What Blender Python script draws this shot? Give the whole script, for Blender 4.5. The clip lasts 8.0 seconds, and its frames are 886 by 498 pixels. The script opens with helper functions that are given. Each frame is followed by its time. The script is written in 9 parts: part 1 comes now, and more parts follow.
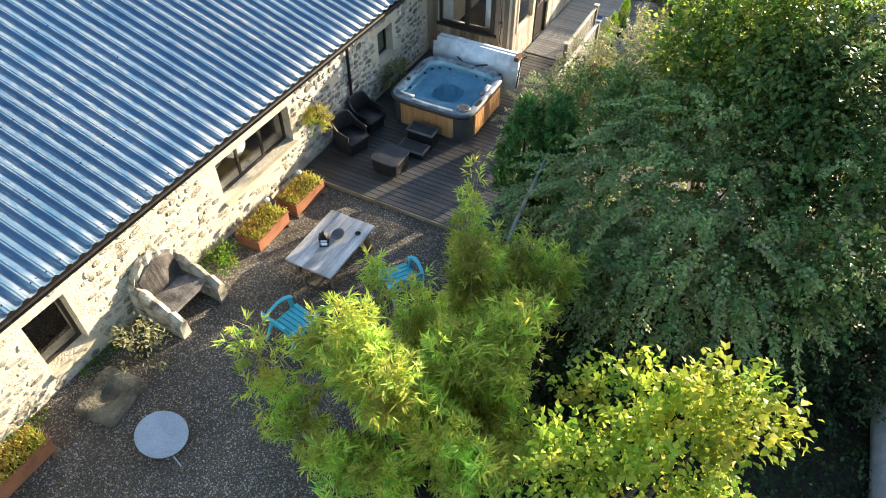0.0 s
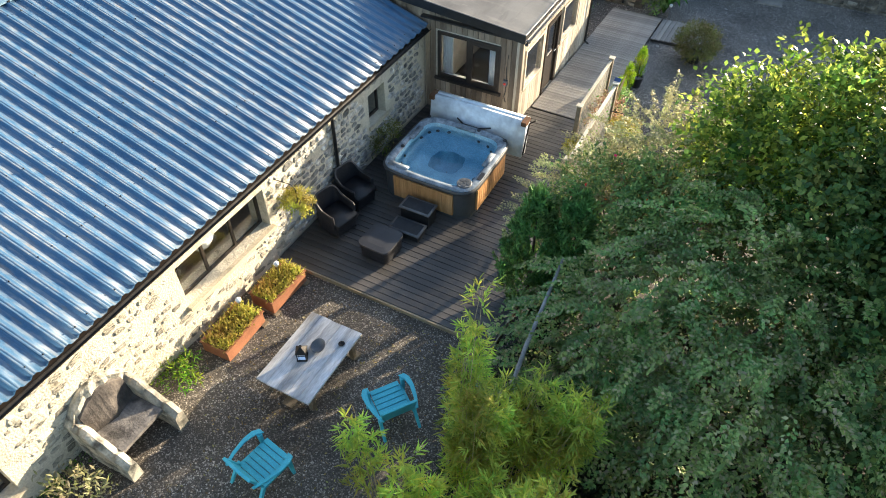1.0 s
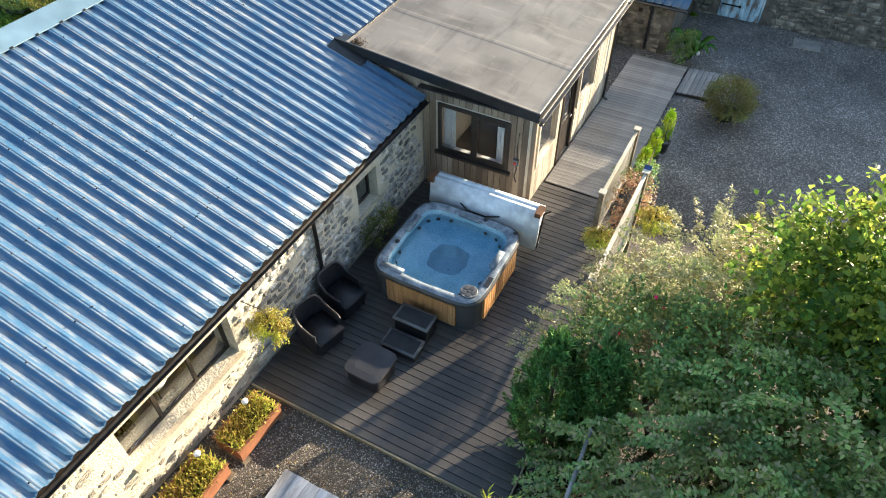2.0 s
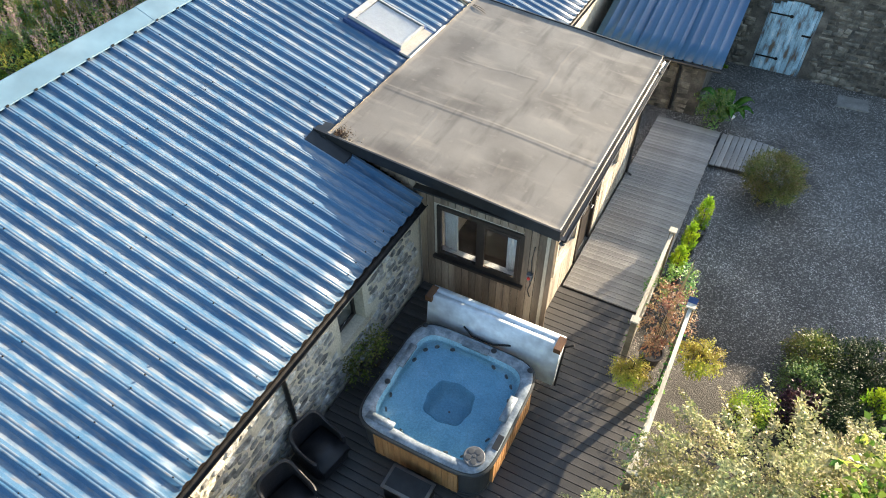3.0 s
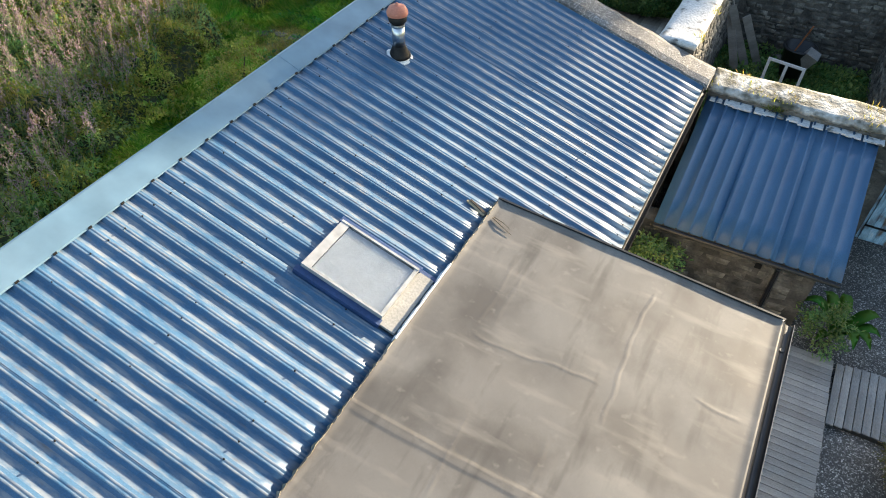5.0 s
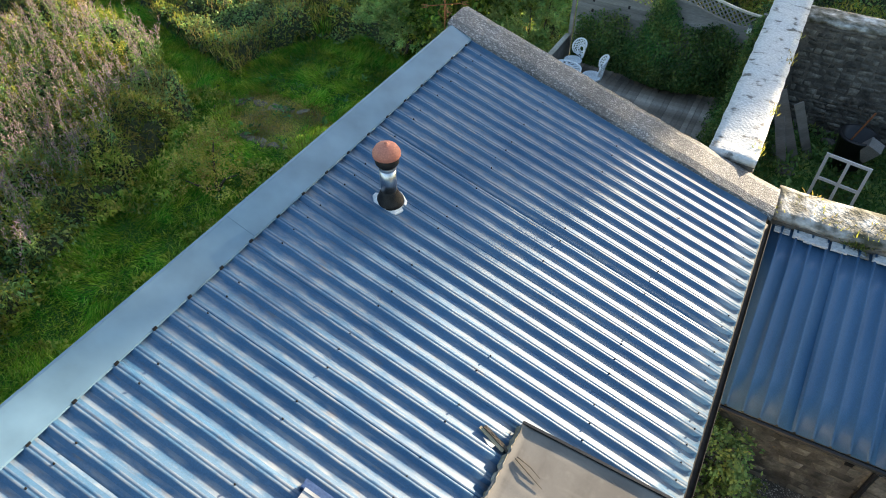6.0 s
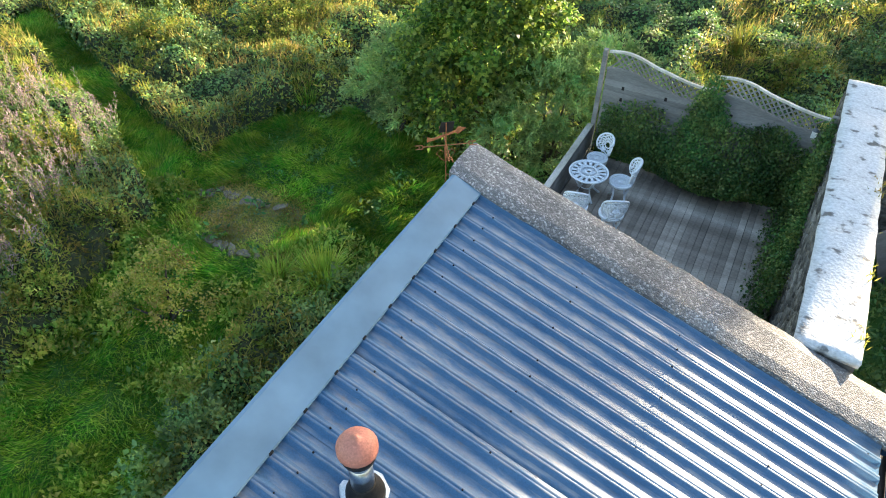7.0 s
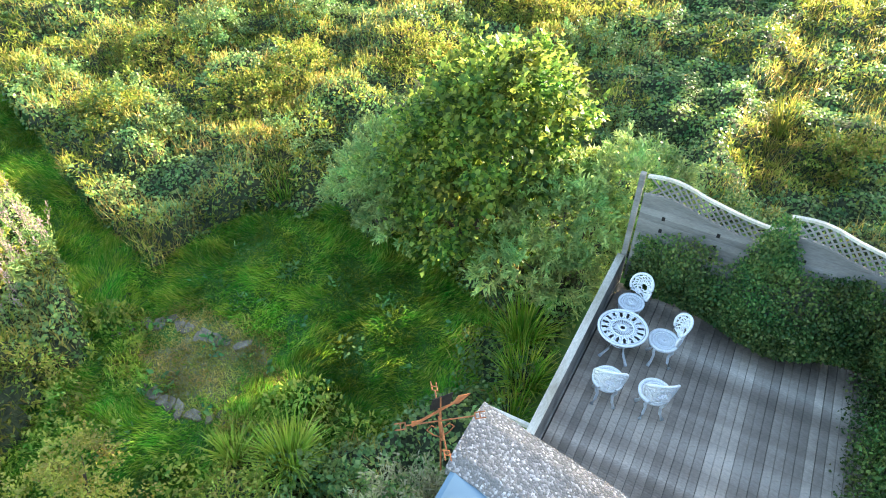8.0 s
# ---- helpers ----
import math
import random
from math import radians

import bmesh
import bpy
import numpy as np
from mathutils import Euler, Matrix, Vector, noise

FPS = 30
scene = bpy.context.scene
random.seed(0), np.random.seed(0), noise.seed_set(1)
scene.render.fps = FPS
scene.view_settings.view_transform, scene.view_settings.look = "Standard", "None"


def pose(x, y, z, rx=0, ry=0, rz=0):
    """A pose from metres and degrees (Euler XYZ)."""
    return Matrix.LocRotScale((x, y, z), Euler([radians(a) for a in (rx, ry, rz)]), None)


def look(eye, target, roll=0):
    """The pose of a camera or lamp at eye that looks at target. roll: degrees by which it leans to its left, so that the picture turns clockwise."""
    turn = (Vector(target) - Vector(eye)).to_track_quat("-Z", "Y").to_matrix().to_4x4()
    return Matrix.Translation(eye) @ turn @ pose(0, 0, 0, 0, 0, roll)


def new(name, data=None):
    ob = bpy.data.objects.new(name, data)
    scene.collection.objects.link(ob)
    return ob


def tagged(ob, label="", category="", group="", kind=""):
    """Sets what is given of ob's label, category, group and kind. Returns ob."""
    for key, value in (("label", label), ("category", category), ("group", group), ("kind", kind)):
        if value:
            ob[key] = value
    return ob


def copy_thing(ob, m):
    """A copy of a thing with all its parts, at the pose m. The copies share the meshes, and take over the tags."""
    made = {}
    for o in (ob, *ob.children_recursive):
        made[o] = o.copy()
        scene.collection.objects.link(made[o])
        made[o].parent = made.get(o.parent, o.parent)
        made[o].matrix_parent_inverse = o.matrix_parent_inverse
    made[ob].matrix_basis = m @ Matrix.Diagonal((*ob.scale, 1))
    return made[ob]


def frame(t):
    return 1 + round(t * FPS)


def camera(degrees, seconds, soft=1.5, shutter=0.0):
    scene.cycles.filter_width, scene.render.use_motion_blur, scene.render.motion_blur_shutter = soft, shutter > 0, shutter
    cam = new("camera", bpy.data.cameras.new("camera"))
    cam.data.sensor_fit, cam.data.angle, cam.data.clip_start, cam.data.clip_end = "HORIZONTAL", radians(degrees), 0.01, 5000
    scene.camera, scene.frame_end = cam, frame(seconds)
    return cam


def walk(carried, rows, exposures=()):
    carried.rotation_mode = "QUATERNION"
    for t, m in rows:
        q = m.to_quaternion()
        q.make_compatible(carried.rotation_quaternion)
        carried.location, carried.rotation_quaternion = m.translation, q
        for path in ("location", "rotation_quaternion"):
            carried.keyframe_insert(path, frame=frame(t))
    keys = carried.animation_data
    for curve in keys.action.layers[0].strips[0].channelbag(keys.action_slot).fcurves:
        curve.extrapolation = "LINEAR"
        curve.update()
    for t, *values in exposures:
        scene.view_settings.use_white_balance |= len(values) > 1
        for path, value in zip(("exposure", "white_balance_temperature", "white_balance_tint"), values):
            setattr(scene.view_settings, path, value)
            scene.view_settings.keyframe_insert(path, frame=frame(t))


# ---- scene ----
cam = camera(66.8, 8.0, 1.0)
PATH = [
    (0, (8.762, -15.79, 10.349), (8.123, -14.561, 8.906), 0.3),
    (1, (7.56, -13.373, 10.335), (6.916, -12.139, 8.899), 0.3),
    (2.3, (5.795, -9.781, 10.321), (5.132, -8.553, 8.888), -0.5),
    (2.5, (5.502, -9.207, 10.316), (4.839, -7.979, 8.884), -0.5),
    (3, (4.746, -7.753, 10.287), (4.077, -6.525, 8.857), -0.6),
    (3.5, (3.944, -6.291, 10.266), (3.273, -5.061, 8.838), -0.5),
    (4, (3.115, -4.778, 10.259), (2.443, -3.547, 8.833), -0.3),
    (4.5, (2.279, -3.194, 10.251), (1.6, -1.961, 8.83), -0.4),
    (4.7, (1.934, -2.544, 10.245), (1.253, -1.312, 8.825), -0.3),
    (5.8, (-0.133, 1.081, 10.123), (-0.82, 2.343, 8.731), 0.1),
    (6, (-0.536, 1.788, 10.124), (-1.224, 3.053, 8.736), 0.1),
    (6.5, (-1.552, 3.607, 10.15), (-2.243, 4.879, 8.771), 0.1),
    (7, (-2.541, 5.472, 10.17), (-3.238, 6.752, 8.801), 0.2),
    (7.5, (-3.546, 7.361, 10.185), (-4.247, 8.652, 8.828), 0.0),
    (8, (-4.561, 9.295, 10.197), (-5.267, 10.596, 8.853), -0.0),
]
walk(cam, [(t, look(eye, target, roll)) for t, eye, target, roll in PATH], [(0.0, 2.0), (2.5, 2.1), (4.5, 1.95), (6.0, 1.87), (6.5, 2.04), (7.0, 2.4), (7.5, 2.82), (8.0, 3.12)])

# ---- light ----
SUN_AZ, SUN_EL = radians(24), radians(12.5)
world = bpy.data.worlds.new("sky")
scene.world = world
world.use_nodes = True
wn = world.node_tree
sky = wn.nodes.new("ShaderNodeTexSky")
sky.sky_type, sky.sun_disc = "NISHITA", False
sky.sun_elevation, sky.sun_rotation = SUN_EL, SUN_AZ
wn.links.new(sky.outputs[0], wn.nodes["Background"].inputs[0])
wn.nodes["Background"].inputs[1].default_value = 0.114
sun = new("sun", bpy.data.lights.new("sun", "SUN"))
sun.data.energy, sun.data.angle, sun.data.color = 4.5, radians(0.6), (1.0, 0.83, 0.6)
sun_dir = Vector((math.sin(SUN_AZ) * math.cos(SUN_EL), math.cos(SUN_AZ) * math.cos(SUN_EL), math.sin(SUN_EL)))
sun.matrix_world = look(sun_dir * 40, (0, 0, 0))

# ---- materials ----
rng = np.random.default_rng(7)


def ramp_of(nt, colours):
    r = nt.nodes.new("ShaderNodeValToRGB")
    el = r.color_ramp.elements
    while len(el) < len(colours):
        el.new(0.5)
    for n, c in enumerate(colours):
        el[n].position = n / max(1, len(colours) - 1)
        el[n].color = (*c, 1)
    return r


def surf(name, colours, scale=3.0, rough=0.7, metal=0.0, bump=0.15, fine=60.0, vary="", amount=0.25, stretch=(1, 1, 1), spec=0.5, contrast=(0.3, 0.7), bump_far=0.02):
    """A worn surface: colours over a broad noise, a fine grain, relief, and a shift of value from piece to piece."""
    m = bpy.data.materials.new(name)
    m.use_nodes = True
    nt = m.node_tree
    b = nt.nodes["Principled BSDF"]
    co = nt.nodes.new("ShaderNodeTexCoord")
    mp = nt.nodes.new("ShaderNodeMapping")
    mp.inputs["Scale"].default_value = stretch
    nt.links.new(co.outputs["Object"], mp.inputs["Vector"])
    n1, n2 = nt.nodes.new("ShaderNodeTexNoise"), nt.nodes.new("ShaderNodeTexNoise")
    for n, s, d in ((n1, scale, 6), (n2, fine, 4)):
        n.inputs["Scale"].default_value, n.inputs["Detail"].default_value = s, d
        nt.links.new(mp.outputs[0], n.inputs["Vector"])
    mr = nt.nodes.new("ShaderNodeMapRange")
    mr.inputs["From Min"].default_value, mr.inputs["From Max"].default_value = contrast
    nt.links.new(n1.outputs["Fac"], mr.inputs["Value"])
    rp = ramp_of(nt, colours)
    nt.links.new(mr.outputs[0], rp.inputs[0])
    hs = nt.nodes.new("ShaderNodeHueSaturation")
    nt.links.new(rp.outputs[0], hs.inputs["Color"])
    val = nt.nodes.new("ShaderNodeMapRange")
    val.inputs["From Min"].default_value, val.inputs["From Max"].default_value = 0.25, 0.75
    val.inputs["To Min"].default_value, val.inputs["To Max"].default_value = 0.78, 1.22
    nt.links.new(n2.outputs["Fac"], val.inputs["Value"])
    out = val.outputs[0]
    if vary:
        src = nt.nodes.new("ShaderNodeObjectInfo") if vary == "object" else nt.nodes.new("ShaderNodeNewGeometry")
        ob = nt.nodes.new("ShaderNodeMapRange")
        ob.inputs["To Min"].default_value, ob.inputs["To Max"].default_value = 1 - amount, 1 + amount
        nt.links.new(src.outputs["Random" if vary == "object" else "Random Per Island"], ob.inputs["Value"])
        mu = nt.nodes.new("ShaderNodeMath")
        mu.operation = "MULTIPLY"
        nt.links.new(out, mu.inputs[0])
        nt.links.new(ob.outputs[0], mu.inputs[1])
        out = mu.outputs[0]
    nt.links.new(out, hs.inputs["Value"])
    nt.links.new(hs.outputs[0], b.inputs["Base Color"])
    b.inputs["Roughness"].default_value, b.inputs["Metallic"].default_value = rough, metal
    b.inputs["Specular IOR Level"].default_value = spec
    if bump:
        ad = nt.nodes.new("ShaderNodeMath")
        ad.operation = "ADD"
        nt.links.new(n1.outputs["Fac"], ad.inputs[0])
        nt.links.new(n2.outputs["Fac"], ad.inputs[1])
        bp = nt.nodes.new("ShaderNodeBump")
        bp.inputs["Strength"].default_value, bp.inputs["Distance"].default_value = bump, bump_far
        nt.links.new(ad.outputs[0], bp.inputs["Height"])
        nt.links.new(bp.outputs[0], b.inputs["Normal"])
    return m


def leafy(name, colours, through_light=0.35, rough=0.45, spec=0.25, patch=0.9):
    """Leaves: each takes its own colour of the row, and lets some light through."""
    m = bpy.data.materials.new(name)
    m.use_nodes = True
    nt = m.node_tree
    b = nt.nodes["Principled BSDF"]
    geo = nt.nodes.new("ShaderNodeNewGeometry")
    rp = ramp_of(nt, colours)
    nt.links.new(geo.outputs["Random Per Island"], rp.inputs[0])
    co = nt.nodes.new("ShaderNodeTexCoord")
    n1 = nt.nodes.new("ShaderNodeTexNoise")
    n1.inputs["Scale"].default_value, n1.inputs["Detail"].default_value = patch, 4
    nt.links.new(co.outputs["Object"], n1.inputs["Vector"])
    mr = nt.nodes.new("ShaderNodeMapRange")
    mr.inputs["From Min"].default_value, mr.inputs["From Max"].default_value = 0.32, 0.68
    mr.inputs["To Min"].default_value, mr.inputs["To Max"].default_value = 0.5, 1.45
    nt.links.new(n1.outputs["Fac"], mr.inputs["Value"])
    hs = nt.nodes.new("ShaderNodeHueSaturation")
    nt.links.new(rp.outputs[0], hs.inputs["Color"])
    nt.links.new(mr.outputs[0], hs.inputs["Value"])
    n2 = nt.nodes.new("ShaderNodeTexNoise")
    n2.inputs["Scale"].default_value = 1.7
    nt.links.new(co.outputs["Object"], n2.inputs["Vector"])
    hue = nt.nodes.new("ShaderNodeMapRange")
    hue.inputs["From Min"].default_value, hue.inputs["From Max"].default_value = 0.3, 0.7
    hue.inputs["To Min"].default_value, hue.inputs["To Max"].default_value = 0.455, 0.535
    nt.links.new(n2.outputs["Fac"], hue.inputs["Value"])
    nt.links.new(hue.outputs[0], hs.inputs["Hue"])
    nt.links.new(hs.outputs[0], b.inputs["Base Color"])
    b.inputs["Roughness"].default_value = rough
    b.inputs["Specular IOR Level"].default_value = spec
    tr = nt.nodes.new("ShaderNodeBsdfTranslucent")
    nt.links.new(hs.outputs[0], tr.inputs["Color"])
    mx = nt.nodes.new("ShaderNodeMixShader")
    mx.inputs[0].default_value = through_light
    nt.links.new(b.outputs[0], mx.inputs[1])
    nt.links.new(tr.outputs[0], mx.inputs[2])
    nt.links.new(mx.outputs[0], nt.nodes["Material Output"].inputs["Surface"])
    return m


def glass(name, tint=(0.9, 0.95, 1.0), rough=0.02):
    m = bpy.data.materials.new(name)
    m.use_nodes = True
    b = m.node_tree.nodes["Principled BSDF"]
    b.inputs["Base Color"].default_value = (*tint, 1)
    b.inputs["Roughness"].default_value = rough
    b.inputs["Transmission Weight"].default_value = 1.0
    b.inputs["IOR"].default_value = 1.45
    return m


def gravel(name, colours, pebble=46.0):
    """Loose chippings: cells of stone, each with its own grey, over broad damp patches."""
    m = bpy.data.materials.new(name)
    m.use_nodes = True
    nt = m.node_tree
    b = nt.nodes["Principled BSDF"]
    co = nt.nodes.new("ShaderNodeTexCoord")
    vo = nt.nodes.new("ShaderNodeTexVoronoi")
    vo.inputs["Scale"].default_value = pebble
    nt.links.new(co.outputs["Object"], vo.inputs["Vector"])
    n1 = nt.nodes.new("ShaderNodeTexNoise")
    n1.inputs["Scale"].default_value, n1.inputs["Detail"].default_value = 0.8, 7
    nt.links.new(co.outputs["Object"], n1.inputs["Vector"])
    sep = nt.nodes.new("ShaderNodeSeparateColor")
    nt.links.new(vo.outputs["Color"], sep.inputs[0])
    pw = nt.nodes.new("ShaderNodeMath")
    pw.operation, pw.inputs[1].default_value = "POWER", 3.0
    nt.links.new(sep.outputs[0], pw.inputs[0])
    rp = ramp_of(nt, colours)
    nt.links.new(pw.outputs[0], rp.inputs[0])
    mr = nt.nodes.new("ShaderNodeMapRange")
    mr.inputs["From Min"].default_value, mr.inputs["From Max"].default_value = 0.3, 0.7
    mr.inputs["To Min"].default_value, mr.inputs["To Max"].default_value = 0.6, 1.25
    nt.links.new(n1.outputs["Fac"], mr.inputs["Value"])
    hs = nt.nodes.new("ShaderNodeHueSaturation")
    nt.links.new(rp.outputs[0], hs.inputs["Color"])
    nt.links.new(mr.outputs[0], hs.inputs["Value"])
    b.inputs["Roughness"].default_value = 0.75
    bp = nt.nodes.new("ShaderNodeBump")
    bp.inputs["Strength"].default_value, bp.inputs["Distance"].default_value = 0.6, 0.02
    bp.invert = True
    nt.links.new(vo.outputs["Distance"], bp.inputs["Height"])
    nt.links.new(bp.outputs[0], b.inputs["Normal"])
    return m, hs, co, nt, b


def ground_material():
    """Gravel in the yard and drive, soil in the beds, grass and moss over the meadow, with ragged borders."""
    m, hs, co, nt, b = gravel("ground", [(0.062, 0.053, 0.043), (0.115, 0.1, 0.082), (0.24, 0.21, 0.175), (0.52, 0.47, 0.41)], 52.0)
    sep = nt.nodes.new("ShaderNodeSeparateXYZ")
    wob = nt.nodes.new("ShaderNodeTexNoise")
    wob.inputs["Scale"].default_value, wob.inputs["Detail"].default_value = 1.3, 5
    nt.links.new(co.outputs["Object"], wob.inputs["Vector"])
    nt.links.new(co.outputs["Object"], sep.inputs[0])

    def math_node(op, a, bb):
        k = nt.nodes.new("ShaderNodeMath")
        k.operation = op
        for n, v in enumerate((a, bb)):
            if isinstance(v, (int, float)):
                k.inputs[n].default_value = v
            else:
                nt.links.new(v, k.inputs[n])
        return k.outputs[0]

    def step_at(value, edge, soft, sign):
        r = nt.nodes.new("ShaderNodeMapRange")
        r.interpolation_type = "SMOOTHSTEP"
        r.inputs["From Min"].default_value, r.inputs["From Max"].default_value = edge - soft, edge + soft
        r.inputs["To Min"].default_value, r.inputs["To Max"].default_value = (0, 1) if sign > 0 else (1, 0)
        nt.links.new(value, r.inputs["Value"])
        return r.outputs[0]

    shake = math_node("MULTIPLY", math_node("SUBTRACT", wob.outputs["Fac"], 0.5), 1.6)
    xs, ys = math_node("ADD", sep.outputs["X"], shake), math_node("ADD", sep.outputs["Y"], shake)
    west = step_at(xs, -3.0, 0.4, -1)
    north = math_node("MAXIMUM", west, step_at(ys, 13.0, 0.4, 1))
    # soil reaches past the bed to paint shade on the gravel beside it
    bed = math_node("MULTIPLY", step_at(xs, 5.2, 0.5, 1), step_at(ys, 0.7, 0.5, -1))
    # soil
    soil = nt.nodes.new("ShaderNodeTexNoise")
    soil.inputs["Scale"].default_value, soil.inputs["Detail"].default_value = 9.0, 8
    nt.links.new(co.outputs["Object"], soil.inputs["Vector"])
    soil_c = ramp_of(nt, [(0.012, 0.010, 0.008), (0.03, 0.026, 0.02), (0.06, 0.05, 0.04)])
    nt.links.new(soil.outputs["Fac"], soil_c.inputs[0])
    # grass
    gr = nt.nodes.new("ShaderNodeTexNoise")
    gr.inputs["Scale"].default_value, gr.inputs["Detail"].default_value = 1.1, 10
    nt.links.new(co.outputs["Object"], gr.inputs["Vector"])
    gr_c = ramp_of(nt, [(0.025, 0.075, 0.010), (0.045, 0.14, 0.016), (0.075, 0.19, 0.022), (0.13, 0.19, 0.05)])
    nt.links.new(gr.outputs["Fac"], gr_c.inputs[0])

    def mix(fac, a, bb):
        x = nt.nodes.new("ShaderNodeMix")
        x.data_type = "RGBA"
        nt.links.new(fac, x.inputs[0])
        nt.links.new(a, x.inputs[6])
        nt.links.new(bb, x.inputs[7])
        return x.outputs[2]

    # paler, greyer chippings on the drive
    pale = nt.nodes.new("ShaderNodeHueSaturation")
    pale.inputs["Saturation"].default_value, pale.inputs["Value"].default_value = 0.55, 1.45
    nt.links.new(hs.outputs[0], pale.inputs["Color"])
    c = mix(step_at(ys, -1.5, 1.0, 1), hs.outputs[0], pale.outputs[0])
    # brown silt worked into the chippings, and painted shade along the boardwalk and beds
    silt = nt.nodes.new("ShaderNodeTexNoise")
    silt.inputs["Scale"].default_value, silt.inputs["Detail"].default_value = 0.55, 7
    nt.links.new(co.outputs["Object"], silt.inputs["Vector"])
    brown = nt.nodes.new("ShaderNodeHueSaturation")
    brown.inputs["Saturation"].default_value, brown.inputs["Value"].default_value = 1.25, 0.5
    nt.links.new(hs.outputs[0], brown.inputs["Color"])
    # band of darker gravel by the beds: shade put into the colour
    bed_shade = math_node("MULTIPLY", step_at(ys, 2.8, 2.0, -1), step_at(ys, -1.0, 0.8, 1))
    amount = math_node("MULTIPLY", step_at(silt.outputs["Fac"], 0.52, 0.14, 1), 0.35)
    amount = math_node("MAXIMUM", amount, math_node("MULTIPLY", bed_shade, 0.85))
    c = mix(amount, c, brown.outputs[0])
    c = mix(bed, c, soil_c.outputs[0])
    c = mix(north, c, gr_c.outputs[0])
    # the trodden patch of bare ground in the grass
    px = math_node("DIVIDE", math_node("ADD", sep.outputs["X"], 13.4), 1.7)
    py = math_node("DIVIDE", math_node("SUBTRACT", sep.outputs["Y"], 15.0), 1.15)
    dist = math_node("ADD", math_node("ADD", math_node("MULTIPLY", px, px), math_node("MULTIPLY", py, py)), math_node("MULTIPLY", shake, 3.4))
    bare = step_at(dist, 0.8, 0.5, -1)
    bare_c = ramp_of(nt, [(0.11, 0.12, 0.035), (0.23, 0.2, 0.09), (0.38, 0.32, 0.19)])
    nt.links.new(soil.outputs["Fac"], bare_c.inputs[0])
    c = mix(math_node("MULTIPLY", bare, 0.85), c, bare_c.outputs[0])
    nt.links.new(c, b.inputs["Base Color"])
    return m


def roof_paint():
    """Blue sheet paint under streaks of pale dust, which also paint in the lit bands, and brown run-off that lie on the
    flats and follow the fall.
    """
    m = surf("painted_sheet", [(0.027, 0.095, 0.19), (0.039, 0.115, 0.216), (0.057, 0.134, 0.233)], 0.9, 0.4, 0.0, 0.06, 60, "object", 0.06, spec=0.45, bump_far=0.006)
    nt = m.node_tree
    b = nt.nodes["Principled BSDF"]
    paint = b.inputs["Base Color"].links[0].from_socket
    co, geo = nt.nodes.new("ShaderNodeTexCoord"), nt.nodes.new("ShaderNodeNewGeometry")

    def stretched(scale, freq, detail):
        mp, n = nt.nodes.new("ShaderNodeMapping"), nt.nodes.new("ShaderNodeTexNoise")
        mp.inputs["Scale"].default_value = scale
        nt.links.new(co.outputs["Object"], mp.inputs["Vector"])
        n.inputs["Scale"].default_value, n.inputs["Detail"].default_value = freq, detail
        nt.links.new(mp.outputs[0], n.inputs["Vector"])
        return n.outputs["Fac"]

    def ranged(value, lo, hi, a, z):
        r = nt.nodes.new("ShaderNodeMapRange")
        for k, v in zip(("From Min", "From Max", "To Min", "To Max"), (lo, hi, a, z)):
            r.inputs[k].default_value = v
        nt.links.new(value, r.inputs["Value"])
        return r.outputs[0]

    def times(a, z):
        k = nt.nodes.new("ShaderNodeMath")
        k.operation = "MULTIPLY"
        nt.links.new(a, k.inputs[0]), nt.links.new(z, k.inputs[1])
        return k.outputs[0]

    def layer(fac, under, colour):
        x = nt.nodes.new("ShaderNodeMix")
        x.data_type = "RGBA"
        nt.links.new(fac, x.inputs[0]), nt.links.new(under, x.inputs[6])
        x.inputs[7].default_value = (*colour, 1)
        return x.outputs[2]

    nz = nt.nodes.new("ShaderNodeSeparateXYZ")
    nt.links.new(geo.outputs["True Normal"], nz.inputs[0])
    # dust kept to the flats also paints the ribs' lit and shaded faces apart
    flat = ranged(nz.outputs["Z"], 0.72, 0.94, 0.12, 1.0)
    dust = times(times(ranged(stretched((0.25, 9, 9), 1.6, 6), 0.38, 0.64, 0.05, 0.72), ranged(stretched((1, 1, 1), 0.45, 5), 0.34, 0.6, 0.35, 1.0)), flat)
    c = layer(dust, paint, (0.29, 0.298, 0.305))
    rust = times(ranged(stretched((0.18, 7, 7), 1.9, 5), 0.58, 0.76, 0.0, 0.55), flat)
    c = layer(rust, c, (0.17, 0.13, 0.10))
    nt.links.new(c, b.inputs["Base Color"])
    nt.links.new(ranged(dust, 0.0, 0.8, 0.42, 0.6), b.inputs["Roughness"])
    return m


